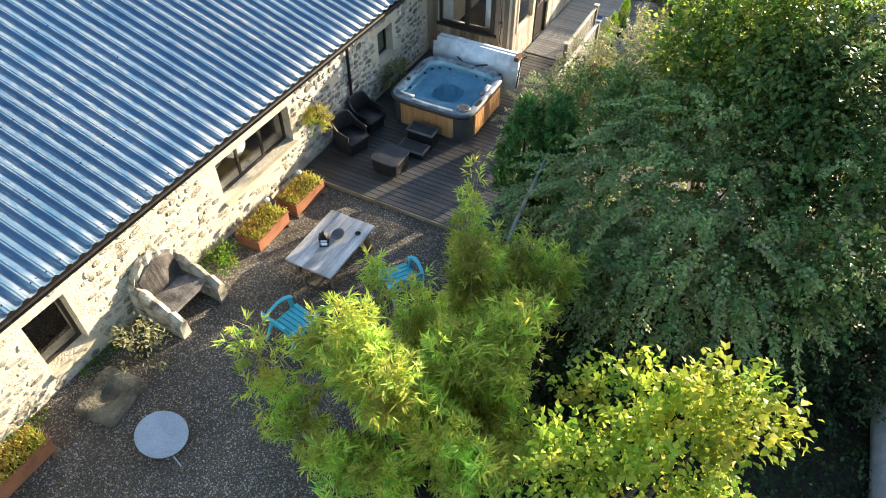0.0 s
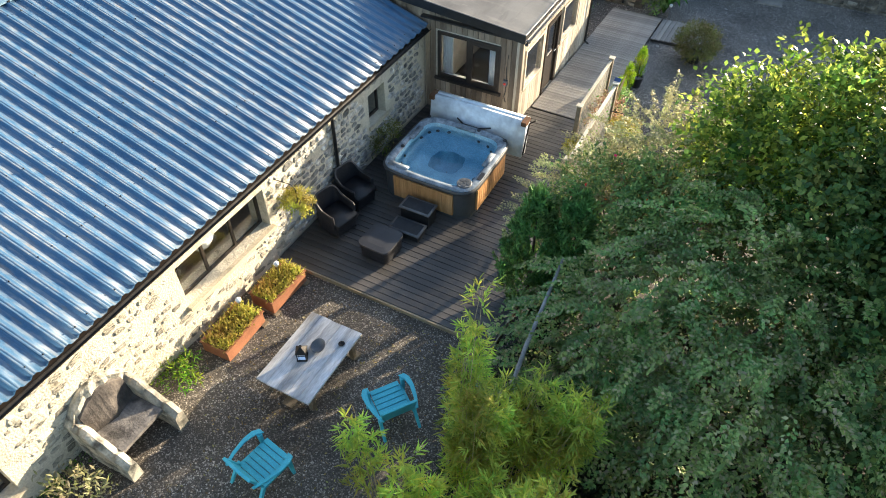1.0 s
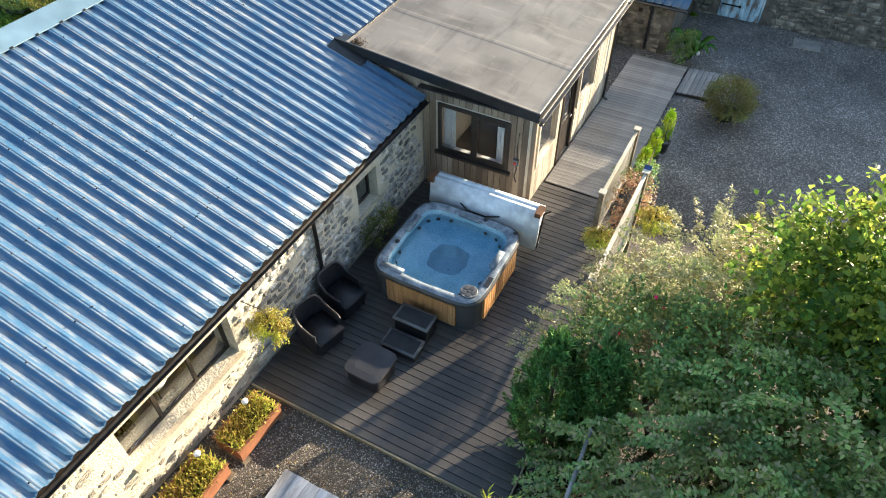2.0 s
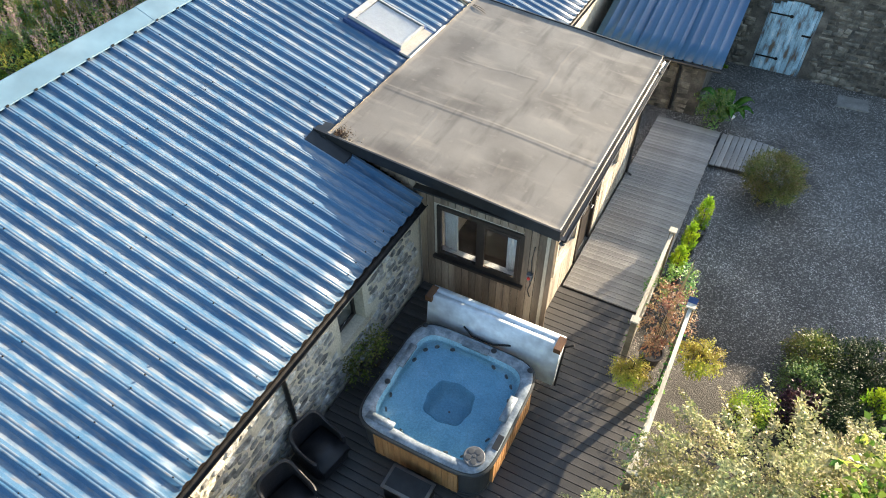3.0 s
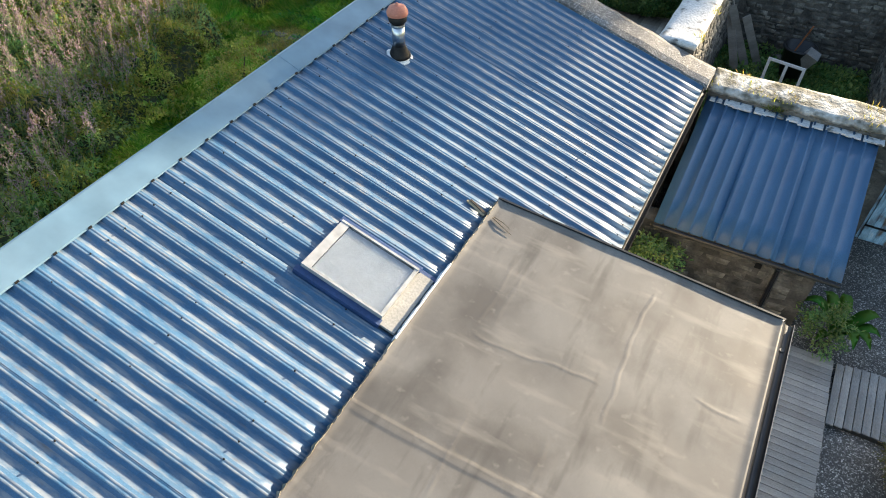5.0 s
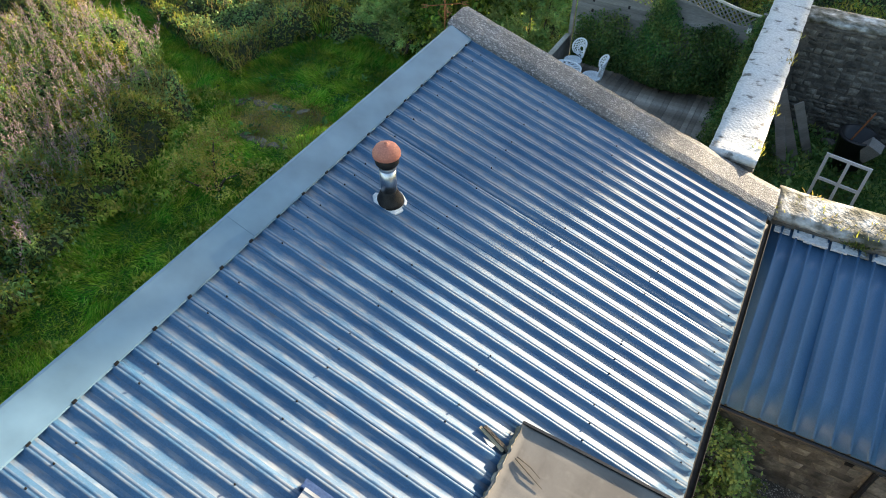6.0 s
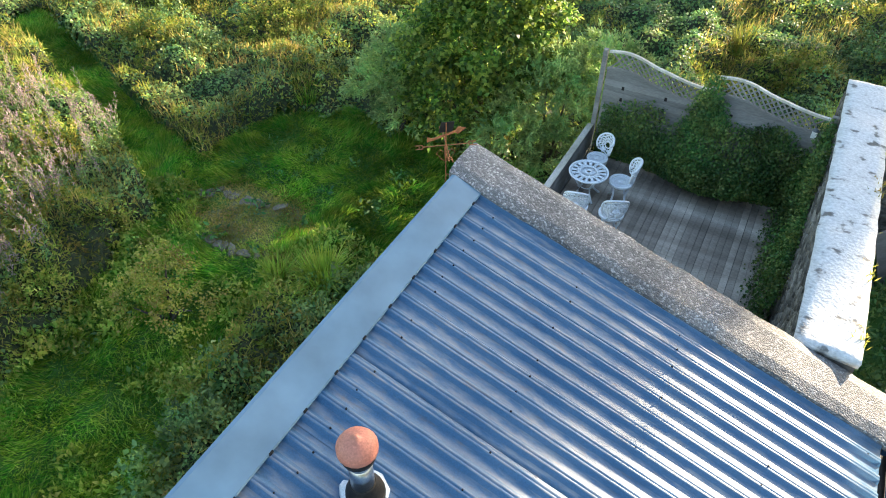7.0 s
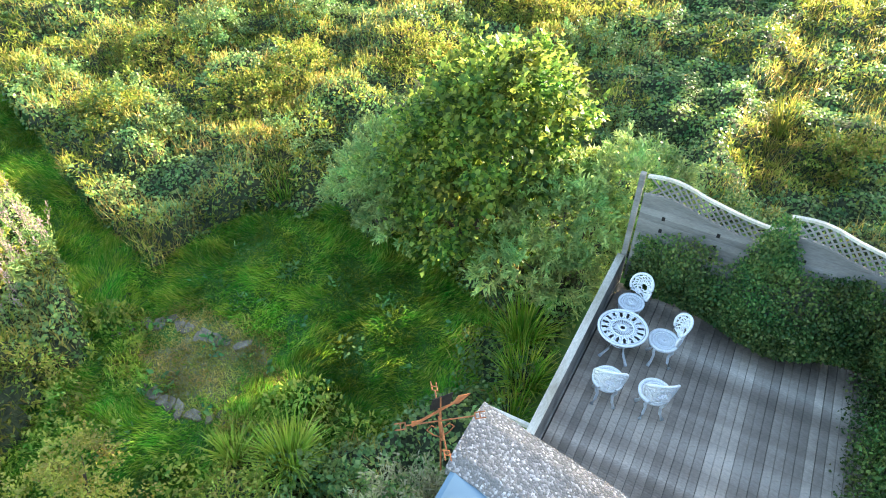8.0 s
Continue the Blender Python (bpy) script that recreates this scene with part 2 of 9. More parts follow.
def felt():
    """Roof membrane: grey-brown, bleached in places, with dark silt where water stands and streaks from wear."""
    m = surf("roof_membrane", [(0.125, 0.113, 0.098), (0.165, 0.152, 0.134), (0.2, 0.187, 0.166)], 1.1, 0.5, 0.0, 0.05, 140, contrast=(0.25, 0.75), bump_far=0.004)
    nt = m.node_tree
    b = nt.nodes["Principled BSDF"]
    c = b.inputs["Base Color"].links[0].from_socket
    co = nt.nodes.new("ShaderNodeTexCoord")
    for scale, freq, detail, lo, hi, top, colour in (((1, 1, 1), 0.8, 8, 0.5, 0.68, 0.8, (0.075, 0.065, 0.055)), ((3.2, 0.5, 1), 1.5, 7, 0.55, 0.72, 0.65, (0.07, 0.062, 0.052)), ((0.6, 2.6, 1), 1.7, 6, 0.56, 0.72, 0.5, (0.26, 0.235, 0.2)), ((1, 1, 1), 7.0, 4, 0.62, 0.75, 0.45, (0.24, 0.22, 0.19))):
        mp, n, r, x = (nt.nodes.new("ShaderNode" + k) for k in ("Mapping", "TexNoise", "MapRange", "Mix"))
        mp.inputs["Scale"].default_value = scale
        mp.inputs["Location"].default_value = (freq, top * 7, 0)
        nt.links.new(co.outputs["Object"], mp.inputs["Vector"])
        n.inputs["Scale"].default_value, n.inputs["Detail"].default_value = freq, detail
        nt.links.new(mp.outputs[0], n.inputs["Vector"])
        for k, v in zip(("From Min", "From Max", "To Min", "To Max"), (lo, hi, 0.0, top)):
            r.inputs[k].default_value = v
        nt.links.new(n.outputs["Fac"], r.inputs["Value"])
        x.data_type = "RGBA"
        nt.links.new(r.outputs[0], x.inputs[0]), nt.links.new(c, x.inputs[6])
        x.inputs[7].default_value = (*colour, 1)
        c = x.outputs[2]
    nt.links.new(c, b.inputs["Base Color"])
    return m


M_GROUND = ground_material()
M_ROOF = roof_paint()
M_SKYFRAME = surf("pale_window_frame", [(0.31, 0.315, 0.315), (0.39, 0.395, 0.395)], 3, 0.5, 0.1, 0.03, 8)
M_APRON = surf("apron_felt", [(0.26, 0.255, 0.235), (0.36, 0.35, 0.325)], 2.2, 0.75, 0.0, 0.2, 30)
M_PATHSTONE = surf("path_stone", [(0.12, 0.10, 0.07), (0.21, 0.18, 0.13), (0.30, 0.26, 0.19)], 4, 0.95, 0.0, 0.5, 30, "object", 0.3, spec=0.15)
M_FLASH = surf("flashing_sheet", [(0.12, 0.21, 0.285), (0.135, 0.225, 0.30), (0.15, 0.237, 0.308)], 0.7, 0.36, 0.0, 0.0, 2.0)
M_SHED = surf("shed_sheet", [(0.028, 0.095, 0.19), (0.038, 0.115, 0.22), (0.055, 0.135, 0.24)], 1.2, 0.42, 0.0, 0.04, 70, stretch=(3, 0.4, 1))
M_FELT = felt()
M_FELT_SEAM = surf("membrane_seam", [(0.24, 0.22, 0.19), (0.34, 0.315, 0.28)], 4, 0.4, 0.0, 0.1, 40)
M_BLACK = surf("black_plastic", [(0.012, 0.012, 0.013), (0.025, 0.025, 0.026)], 5, 0.35, 0.0, 0.05, 90)
M_MORTAR = surf("lime_mortar", [(0.15, 0.13, 0.1), (0.40, 0.36, 0.28), (0.51, 0.465, 0.37), (0.56, 0.515, 0.42)], 3.6, 0.9, 0.0, 0.55, 26, contrast=(0.24, 0.52), bump_far=0.035)
M_STONE = surf("field_stone", [(0.09, 0.082, 0.07), (0.29, 0.28, 0.235), (0.5, 0.455, 0.37), (0.57, 0.525, 0.43)], 5.0, 0.85, 0.0, 0.6, 30, "object", 0.5, bump_far=0.03)
M_STONE_I = surf("field_stone_run", [(0.09, 0.082, 0.07), (0.29, 0.28, 0.235), (0.5, 0.455, 0.37), (0.57, 0.525, 0.43)], 5.0, 0.85, 0.0, 0.6, 30, "island", 0.5, bump_far=0.03)
M_GREYSTONE = surf("grey_rubble", [(0.1, 0.1, 0.1), (0.24, 0.24, 0.23), (0.4, 0.39, 0.37), (0.6, 0.59, 0.56)], 6.0, 0.85, 0.0, 0.7, 30, "island", 0.55, bump_far=0.03)
M_DARKSTONE = surf("mossy_stone", [(0.05, 0.048, 0.042), (0.13, 0.12, 0.10), (0.26, 0.24, 0.2)], 4.0, 0.9, 0.0, 0.7, 22, "island", 0.5, bump_far=0.04)
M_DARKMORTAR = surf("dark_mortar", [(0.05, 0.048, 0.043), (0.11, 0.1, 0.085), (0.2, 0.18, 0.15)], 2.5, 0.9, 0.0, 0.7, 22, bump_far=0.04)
M_RENDER = surf("smooth_render", [(0.42, 0.36, 0.26), (0.55, 0.48, 0.36)], 2.0, 0.85, 0.0, 0.25, 30)
M_WHITECAP = surf("whitewashed_cap", [(0.12, 0.115, 0.105), (0.2, 0.195, 0.185), (0.52, 0.52, 0.51), (0.55, 0.55, 0.54), (0.58, 0.58, 0.57)], 3.4, 0.85, 0.0, 0.4, 18, contrast=(0.3, 0.5), bump_far=0.05)
M_WALLCAP = surf("worn_wall_cap", [(0.06, 0.06, 0.035), (0.17, 0.16, 0.13), (0.36, 0.35, 0.32), (0.62, 0.61, 0.58)], 3.6, 0.9, 0.0, 0.9, 14, contrast=(0.33, 0.7), bump_far=0.05)
M_COPING, cop_hs, cop_co, cop_nt, cop_b = gravel("pebbled_coping", [(0.13, 0.124, 0.12), (0.21, 0.2, 0.193), (0.32, 0.305, 0.295), (0.48, 0.465, 0.45)], 46.0)
cop_nt.links.new(cop_hs.outputs[0], cop_b.inputs["Base Color"])
M_CONCRETE = surf("concrete", [(0.2, 0.19, 0.175), (0.33, 0.31, 0.28)], 3.0, 0.9, 0.0, 0.4, 40)
M_TROUGH = surf("weathered_trough", [(0.06, 0.055, 0.04), (0.13, 0.118, 0.085), (0.21, 0.19, 0.15)], 4.0, 0.9, 0.0, 0.8, 26, bump_far=0.04)
M_SOOT = surf("sooty_stone", [(0.016, 0.015, 0.015), (0.06, 0.052, 0.048), (0.14, 0.12, 0.105)], 3.0, 0.85, 0.0, 0.5, 25)
M_SOOTSHELF = surf("smoked_shelf", [(0.04, 0.037, 0.036), (0.14, 0.13, 0.125), (0.26, 0.24, 0.22)], 4.0, 0.85, 0.0, 0.5, 25)
# dark green-brown that paints shade between the meadow leaves
M_GAPSHADE = surf("gap_shade", [(0.015, 0.022, 0.009), (0.035, 0.05, 0.018), (0.07, 0.075, 0.03)], 6.0, 0.95, 0.0, 0.8, 40, bump_far=0.05)
M_DECK = surf("dark_deck_board", [(0.03, 0.029, 0.03), (0.052, 0.049, 0.048), (0.088, 0.08, 0.074)], 3.0, 0.45, 0.0, 0.25, 70, "object", 0.25, stretch=(0.25, 1, 1))
M_WALK = surf("ribbed_grey_board", [(0.23, 0.22, 0.21), (0.34, 0.33, 0.31), (0.44, 0.425, 0.4)], 3.0, 0.6, 0.0, 0.4, 70, "object", 0.18, stretch=(0.25, 1, 1))
M_OLDDECK = surf("silvered_board", [(0.10, 0.08, 0.06), (0.25, 0.208, 0.165), (0.42, 0.36, 0.295), (0.60, 0.535, 0.455)], 1.3, 0.75, 0.0, 0.5, 45, "object", 0.34, stretch=(0.8, 0.4, 1), contrast=(0.33, 0.64))
M_EDGE = surf("pale_edge_board", [(0.22, 0.18, 0.11), (0.34, 0.29, 0.19)], 3.0, 0.8, 0.0, 0.3, 50, stretch=(0.3, 1, 1))
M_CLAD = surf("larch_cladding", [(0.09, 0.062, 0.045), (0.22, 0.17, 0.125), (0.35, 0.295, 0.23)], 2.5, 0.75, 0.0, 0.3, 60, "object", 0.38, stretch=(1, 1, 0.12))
# lighter copy of the larch: sun on the east side put into its colour
M_CLADPALE = surf("sunlit_larch", [(0.26, 0.22, 0.17), (0.42, 0.37, 0.3), (0.54, 0.49, 0.41)], 2.5, 0.75, 0.0, 0.3, 60, "object", 0.22, stretch=(1, 1, 0.12))
M_FRAME = surf("dark_window_frame", [(0.02, 0.015, 0.012), (0.04, 0.03, 0.024)], 4, 0.45, 0.0, 0.1, 60)
M_WHITE = surf("white_paint", [(0.7, 0.7, 0.68), (0.8, 0.8, 0.79)], 5, 0.45, 0.0, 0.1, 60)
M_ROOM = surf("room_plaster", [(0.45, 0.4, 0.33), (0.55, 0.5, 0.42)], 3, 0.9, 0.0, 0.05, 40)
M_CURTAIN = surf("curtain_cloth", [(0.65, 0.63, 0.6), (0.75, 0.73, 0.7)], 6, 0.9, 0.0, 0.1, 60)
M_BROWN = surf("brown_wood", [(0.09, 0.04, 0.018), (0.16, 0.075, 0.035)], 4, 0.5, 0.0, 0.1, 50)
M_TUBWOOD = surf("tub_panel", [(0.34, 0.17, 0.065), (0.45, 0.24, 0.1), (0.52, 0.3, 0.14)], 3.5, 0.5, 0.0, 0.1, 60, stretch=(3, 3, 0.3))
M_TUBGREY = surf("tub_grey_plastic", [(0.045, 0.05, 0.055), (0.07, 0.075, 0.08)], 4, 0.45, 0.0, 0.05, 60)
M_ACRYLIC = surf("marbled_acrylic", [(0.10, 0.125, 0.155), (0.19, 0.225, 0.26), (0.31, 0.35, 0.39)], 6, 0.18, 0.0, 0.02, 30)
M_POOL = surf("tub_shell", [(0.2, 0.40, 0.52), (0.26, 0.46, 0.58), (0.32, 0.52, 0.63)], 3, 0.2, 0.0, 0.0, 30)
# darker copy of the tub shell: shade of the recess put into the colour
M_WELL = surf("tub_footwell", [(0.12, 0.3, 0.41), (0.16, 0.35, 0.46)], 3, 0.2, 0.0, 0.0, 30)
M_COVER = surf("vinyl_cover", [(0.7, 0.76, 0.82), (0.76, 0.82, 0.86)], 3, 0.4, 0.0, 0.03, 6)
M_RATTAN = surf("dark_rattan", [(0.010, 0.0105, 0.014), (0.022, 0.023, 0.029)], 8, 0.5, 0.0, 0.6, 130, bump_far=0.01)
M_TREAD = surf("step_grit", [(0.018, 0.02, 0.024), (0.03, 0.033, 0.038)], 8, 0.8, 0.0, 0.5, 160)
M_TREADRIM = surf("step_rim", [(0.09, 0.095, 0.105), (0.14, 0.145, 0.155)], 6, 0.5, 0.0, 0.1, 90)
M_TABLE = surf("silvered_table", [(0.18, 0.18, 0.19), (0.42, 0.43, 0.45), (0.58, 0.59, 0.62)], 5, 0.75, 0.0, 0.35, 60, "object", 0.15, stretch=(1, 0.15, 1))
M_TIMBER = surf("rough_timber", [(0.09, 0.07, 0.045), (0.17, 0.135, 0.09), (0.25, 0.2, 0.14)], 4, 0.85, 0.0, 0.4, 50)
M_AQUA = surf("aqua_plastic", [(0.05, 0.42, 0.53), (0.075, 0.5, 0.61)], 3, 0.5, 0.0, 0.05, 60)
M_TERRA = surf("terracotta", [(0.22, 0.085, 0.04), (0.34, 0.14, 0.07)], 4, 0.8, 0.0, 0.2, 50)
M_SOILPOT = surf("potting_soil", [(0.012, 0.01, 0.008), (0.04, 0.032, 0.025)], 14, 0.95, 0.0, 0.8, 60)
M_DISH = surf("dish_enamel", [(0.36, 0.4, 0.46), (0.46, 0.5, 0.56)], 3, 0.4, 0.2, 0.05, 40)
M_STEEL = surf("bright_steel", [(0.45, 0.46, 0.48), (0.6, 0.61, 0.63)], 5, 0.28, 1.0, 0.05, 60)
M_COWL = surf("clay_red_cowl", [(0.42, 0.14, 0.09), (0.55, 0.21, 0.14)], 5, 0.6, 0.0, 0.15, 50)
M_RUST = surf("rusty_iron", [(0.22, 0.07, 0.025), (0.42, 0.16, 0.06)], 9, 0.85, 0.1, 0.3, 70)
M_IRON = surf("black_iron", [(0.01, 0.01, 0.01), (0.03, 0.027, 0.025)], 9, 0.6, 0.6, 0.2, 70)
M_BLUEDOOR = surf("flaking_blue_paint", [(0.16, 0.12, 0.09), (0.22, 0.3, 0.36), (0.33, 0.52, 0.63), (0.42, 0.6, 0.7), (0.62, 0.72, 0.77)], 6.5, 0.75, 0.0, 0.4, 45, "object", 0.12, stretch=(1, 1, 0.3), contrast=(0.36, 0.66))
M_FENCE = surf("silver_fence_board", [(0.13, 0.125, 0.115), (0.21, 0.2, 0.185), (0.29, 0.28, 0.26)], 2.5, 0.8, 0.0, 0.3, 55, "object", 0.18, stretch=(0.2, 1, 1))
M_SCREEN = surf("pale_screen_timber", [(0.36, 0.32, 0.24), (0.53, 0.49, 0.4), (0.66, 0.63, 0.55)], 3, 0.75, 0.0, 0.3, 50, stretch=(1, 0.3, 0.3))
M_CASTWHITE = surf("white_cast_metal", [(0.74, 0.78, 0.82), (0.82, 0.85, 0.87)], 8, 0.4, 0.0, 0.1, 70)
M_BARK = surf("bark", [(0.045, 0.035, 0.026), (0.1, 0.08, 0.06)], 8, 0.9, 0.0, 0.6, 40, bump_far=0.02)
M_CANE = surf("bamboo_cane", [(0.36, 0.28, 0.13), (0.5, 0.4, 0.2)], 6, 0.6, 0.0, 0.1, 50)
M_POLE = surf("grey_pole", [(0.2, 0.2, 0.2), (0.33, 0.33, 0.33)], 4, 0.7, 0.0, 0.3, 40)
M_RED = surf("red_plastic", [(0.5, 0.03, 0.02), (0.6, 0.05, 0.03)], 5, 0.4, 0.0, 0.05, 50)
M_TARP = surf("blue_sheet", [(0.02, 0.05, 0.14), (0.035, 0.075, 0.19)], 3, 0.5, 0.0, 0.2, 30)
M_GLASS = glass("window_glass")
M_BULB = glass("bulb_glass", (1, 1, 1))
M_WATER = glass("pool_water", (0.75, 0.92, 1.0), 0.0)
M_WATER.node_tree.nodes["Principled BSDF"].inputs["IOR"].default_value = 1.33

L_BAMBOO = leafy("bamboo_leaf", [(0.33, 0.50, 0.09), (0.46, 0.61, 0.105), (0.58, 0.70, 0.12), (0.74, 0.69, 0.11)], 0.5, patch=1.6)
L_COTON = leafy("cotoneaster_leaf", [(0.12, 0.22, 0.07), (0.21, 0.34, 0.10), (0.30, 0.42, 0.13), (0.44, 0.38, 0.23)], 0.35, spec=0.45, patch=1.4)
# leaf for shaded beds: the shade itself is put into this near-black green
L_SHADE = leafy("shade_dark_leaf", [(0.016, 0.036, 0.015), (0.03, 0.06, 0.022), (0.05, 0.08, 0.028)], 0.2, spec=0.15)
L_SILVER = leafy("small_pale_leaf", [(0.22, 0.25, 0.11), (0.36, 0.36, 0.18), (0.46, 0.43, 0.25), (0.30, 0.36, 0.11)], 0.35)
L_TREE = leafy("alder_leaf", [(0.06, 0.125, 0.03), (0.11, 0.21, 0.04), (0.24, 0.36, 0.06), (0.42, 0.50, 0.09)], 0.6, spec=0.3, rough=0.38)
L_HEDGE = leafy("hedge_leaf", [(0.035, 0.08, 0.026), (0.06, 0.125, 0.035), (0.10, 0.17, 0.045), (0.17, 0.22, 0.055)], 0.3)
L_BROAD = leafy("broad_leaf", [(0.18, 0.30, 0.03), (0.36, 0.46, 0.05), (0.55, 0.58, 0.08)], 0.45)
L_CONIFER = leafy("conifer_spray", [(0.075, 0.19, 0.06), (0.12, 0.27, 0.08), (0.18, 0.35, 0.10)], 0.25, patch=3.0)
L_GOLD = leafy("golden_conifer", [(0.192, 0.384, 0.024), (0.312, 0.504, 0.036)], 0.35)
L_BRAMBLE = leafy("bramble_leaf", [(0.095, 0.19, 0.065), (0.15, 0.27, 0.085), (0.205, 0.335, 0.095), (0.28, 0.37, 0.10)], 0.3, patch=0.8)
L_MEADOW = leafy("meadow_weed", [(0.13, 0.20, 0.035), (0.22, 0.29, 0.045), (0.33, 0.35, 0.06), (0.45, 0.37, 0.10)], 0.5, spec=0.1, patch=0.8)
L_GRASS = leafy("grass_blade", [(0.08, 0.26, 0.025), (0.15, 0.38, 0.035), (0.28, 0.48, 0.05), (0.46, 0.53, 0.11)], 0.55, spec=0.05, patch=0.5)
L_IRIS = leafy("sword_leaf", [(0.22, 0.40, 0.04), (0.36, 0.52, 0.06), (0.52, 0.60, 0.10)], 0.4)
L_PLUME = leafy("faded_plume", [(0.24, 0.165, 0.15), (0.36, 0.26, 0.25), (0.44, 0.34, 0.33), (0.34, 0.19, 0.28)], 0.4)
L_IVY = leafy("ivy_leaf", [(0.038, 0.10, 0.028), (0.07, 0.155, 0.04), (0.115, 0.21, 0.05), (0.2, 0.25, 0.07)], 0.3)
L_PURPLE = leafy("purple_leaf", [(0.05, 0.02, 0.03), (0.09, 0.035, 0.05), (0.13, 0.06, 0.07)], 0.25)
L_ACER = leafy("rusty_leaf", [(0.36, 0.16, 0.09), (0.48, 0.28, 0.17), (0.54, 0.38, 0.23), (0.44, 0.32, 0.17)], 0.4)
L_YELLOW = leafy("yellowing_leaf", [(0.34, 0.38, 0.05), (0.50, 0.48, 0.08), (0.55, 0.45, 0.12)], 0.4)
L_RED = leafy("red_leaf", [(0.5, 0.03, 0.02), (0.6, 0.08, 0.03)], 0.3)
L_MOSS = leafy("moss_tuft", [(0.070, 0.126, 0.021), (0.140, 0.196, 0.035), (0.252, 0.238, 0.070)], 0.3)
L_DRY = leafy("dry_grass", [(0.33, 0.31, 0.065), (0.48, 0.39, 0.095), (0.58, 0.46, 0.15), (0.28, 0.34, 0.05)], 0.5, spec=0.08)
L_WILLOW = leafy("willow_leaf", [(0.22, 0.37, 0.12), (0.30, 0.46, 0.15), (0.39, 0.53, 0.17), (0.46, 0.56, 0.17)], 0.4)
L_BIG = leafy("large_leaf", [(0.065, 0.208, 0.026), (0.117, 0.312, 0.039)], 0.4)
L_LITTER = leafy("dead_leaf", [(0.12, 0.075, 0.03), (0.25, 0.17, 0.06), (0.38, 0.3, 0.11), (0.2, 0.22, 0.07)], 0.2)
L_BARKBIT = leafy("rotted_litter", [(0.06, 0.045, 0.025), (0.13, 0.095, 0.05), (0.2, 0.16, 0.085)], 0.1)
L_STRIP = leafy("bright_weed", [(0.15, 0.30, 0.04), (0.27, 0.41, 0.06), (0.40, 0.49, 0.08), (0.55, 0.53, 0.12)], 0.4, patch=1.1)
L_BUSH = leafy("olive_bush_leaf", [(0.10, 0.14, 0.03), (0.19, 0.22, 0.05), (0.30, 0.28, 0.09), (0.36, 0.27, 0.13)], 0.3)


# ---- building helpers ----
def part(name, bm, material, parent, label="", at=None, smooth=False, kind=""):
    """Links a bmesh as one mesh object under a thing or a part."""
    me = bpy.data.meshes.new(name)
    bm.to_mesh(me)
    bm.free()
    if smooth:
        me.shade_smooth()
    me.materials.append(material)
    ob = new(name, me)
    if at is not None:
        ob.matrix_basis = at
    if parent is not None:
        ob.parent = parent
    return tagged(ob, label, kind=kind)


def shared_part(name, me, parent, at):
    ob = new(name, me)
    ob.matrix_basis = at
    ob.parent = parent
    return ob


def thing(name, label, category, at=None, group="", kind=""):
    ob = new(name)
    ob.empty_display_size = 0.1
    if at is not None:
        ob.matrix_basis = at
    return tagged(ob, label, category, group, kind)


def solid(name, bm, material, label="", category="", kind="structure", smooth=False, group="", at=None):
    ob = part(name, bm, material, None, at=at, smooth=smooth)
    return tagged(ob, label, category, group, kind)


def box(bm, x0, x1, y0, y1, z0, z1, m=None):
    vs = [bm.verts.new((x, y, z)) for x in (x0, x1) for y in (y0, y1) for z in (z0, z1)]
    for f in ((0, 1, 3, 2), (4, 6, 7, 5), (0, 4, 5, 1), (2, 3, 7, 6), (0, 2, 6, 4), (1, 5, 7, 3)):
        bm.faces.new([vs[i] for i in f])
    if m is not None:
        bmesh.ops.transform(bm, matrix=m, verts=vs)
    return vs


def boxes(*rows):
    bm = bmesh.new()
    for r in rows:
        box(bm, *r)
    return bm


def rounded(bm, r=0.01, seg=2):
    bmesh.ops.bevel(bm, geom=[e for e in bm.edges if e.is_manifold and e.calc_face_angle(0) > 0.6], offset=r, segments=seg, affect="EDGES", profile=0.5, clamp_overlap=True)
    return bm


def rbox(x0, x1, y0, y1, z0, z1, r=0.01, seg=2):
    return rounded(boxes((x0, x1, y0, y1, z0, z1)), r, seg)


def tube(bm, pts, radii, sides=8, cap=True):
    """A tapered tube along points."""
    pts = [Vector(p) for p in pts]
    if isinstance(radii, (int, float)):
        radii = [radii] * len(pts)
    rings = []
    for i, p in enumerate(pts):
        d = (pts[min(i + 1, len(pts) - 1)] - pts[max(i - 1, 0)]).normalized()
        u = d.orthogonal().normalized() if abs(d.z) > 0.9 else d.cross(Vector((0, 0, 1))).normalized()
        if rings and abs(d.z) > 0.9:
            u = Vector((1, 0, 0))
        v = d.cross(u).normalized()
        u = v.cross(d).normalized()
        rings.append([bm.verts.new(p + radii[i] * (math.cos(a) * u + math.sin(a) * v)) for a in (2 * math.pi * k / sides for k in range(sides))])
    for a, b in zip(rings, rings[1:]):
        for k in range(sides):
            bm.faces.new((a[k], a[(k + 1) % sides], b[(k + 1) % sides], b[k]))
    if cap:
        bm.faces.new(rings[0][::-1])
        bm.faces.new(rings[-1])
    return bm


def lathe(rows, sides=24, m=None):
    """A turned form from rows of (radius, height)."""
    bm = bmesh.new()
    rings = [[bm.verts.new((r * math.cos(2 * math.pi * k / sides), r * math.sin(2 * math.pi * k / sides), z)) for k in range(sides)] for r, z in rows]
    for a, b in zip(rings, rings[1:]):
        for k in range(sides):
            bm.faces.new((a[k], a[(k + 1) % sides], b[(k + 1) % sides], b[k]))
    bm.faces.new(rings[0][::-1])
    bm.faces.new(rings[-1])
    if m is not None:
        bmesh.ops.transform(bm, matrix=m, verts=bm.verts)
    return bm


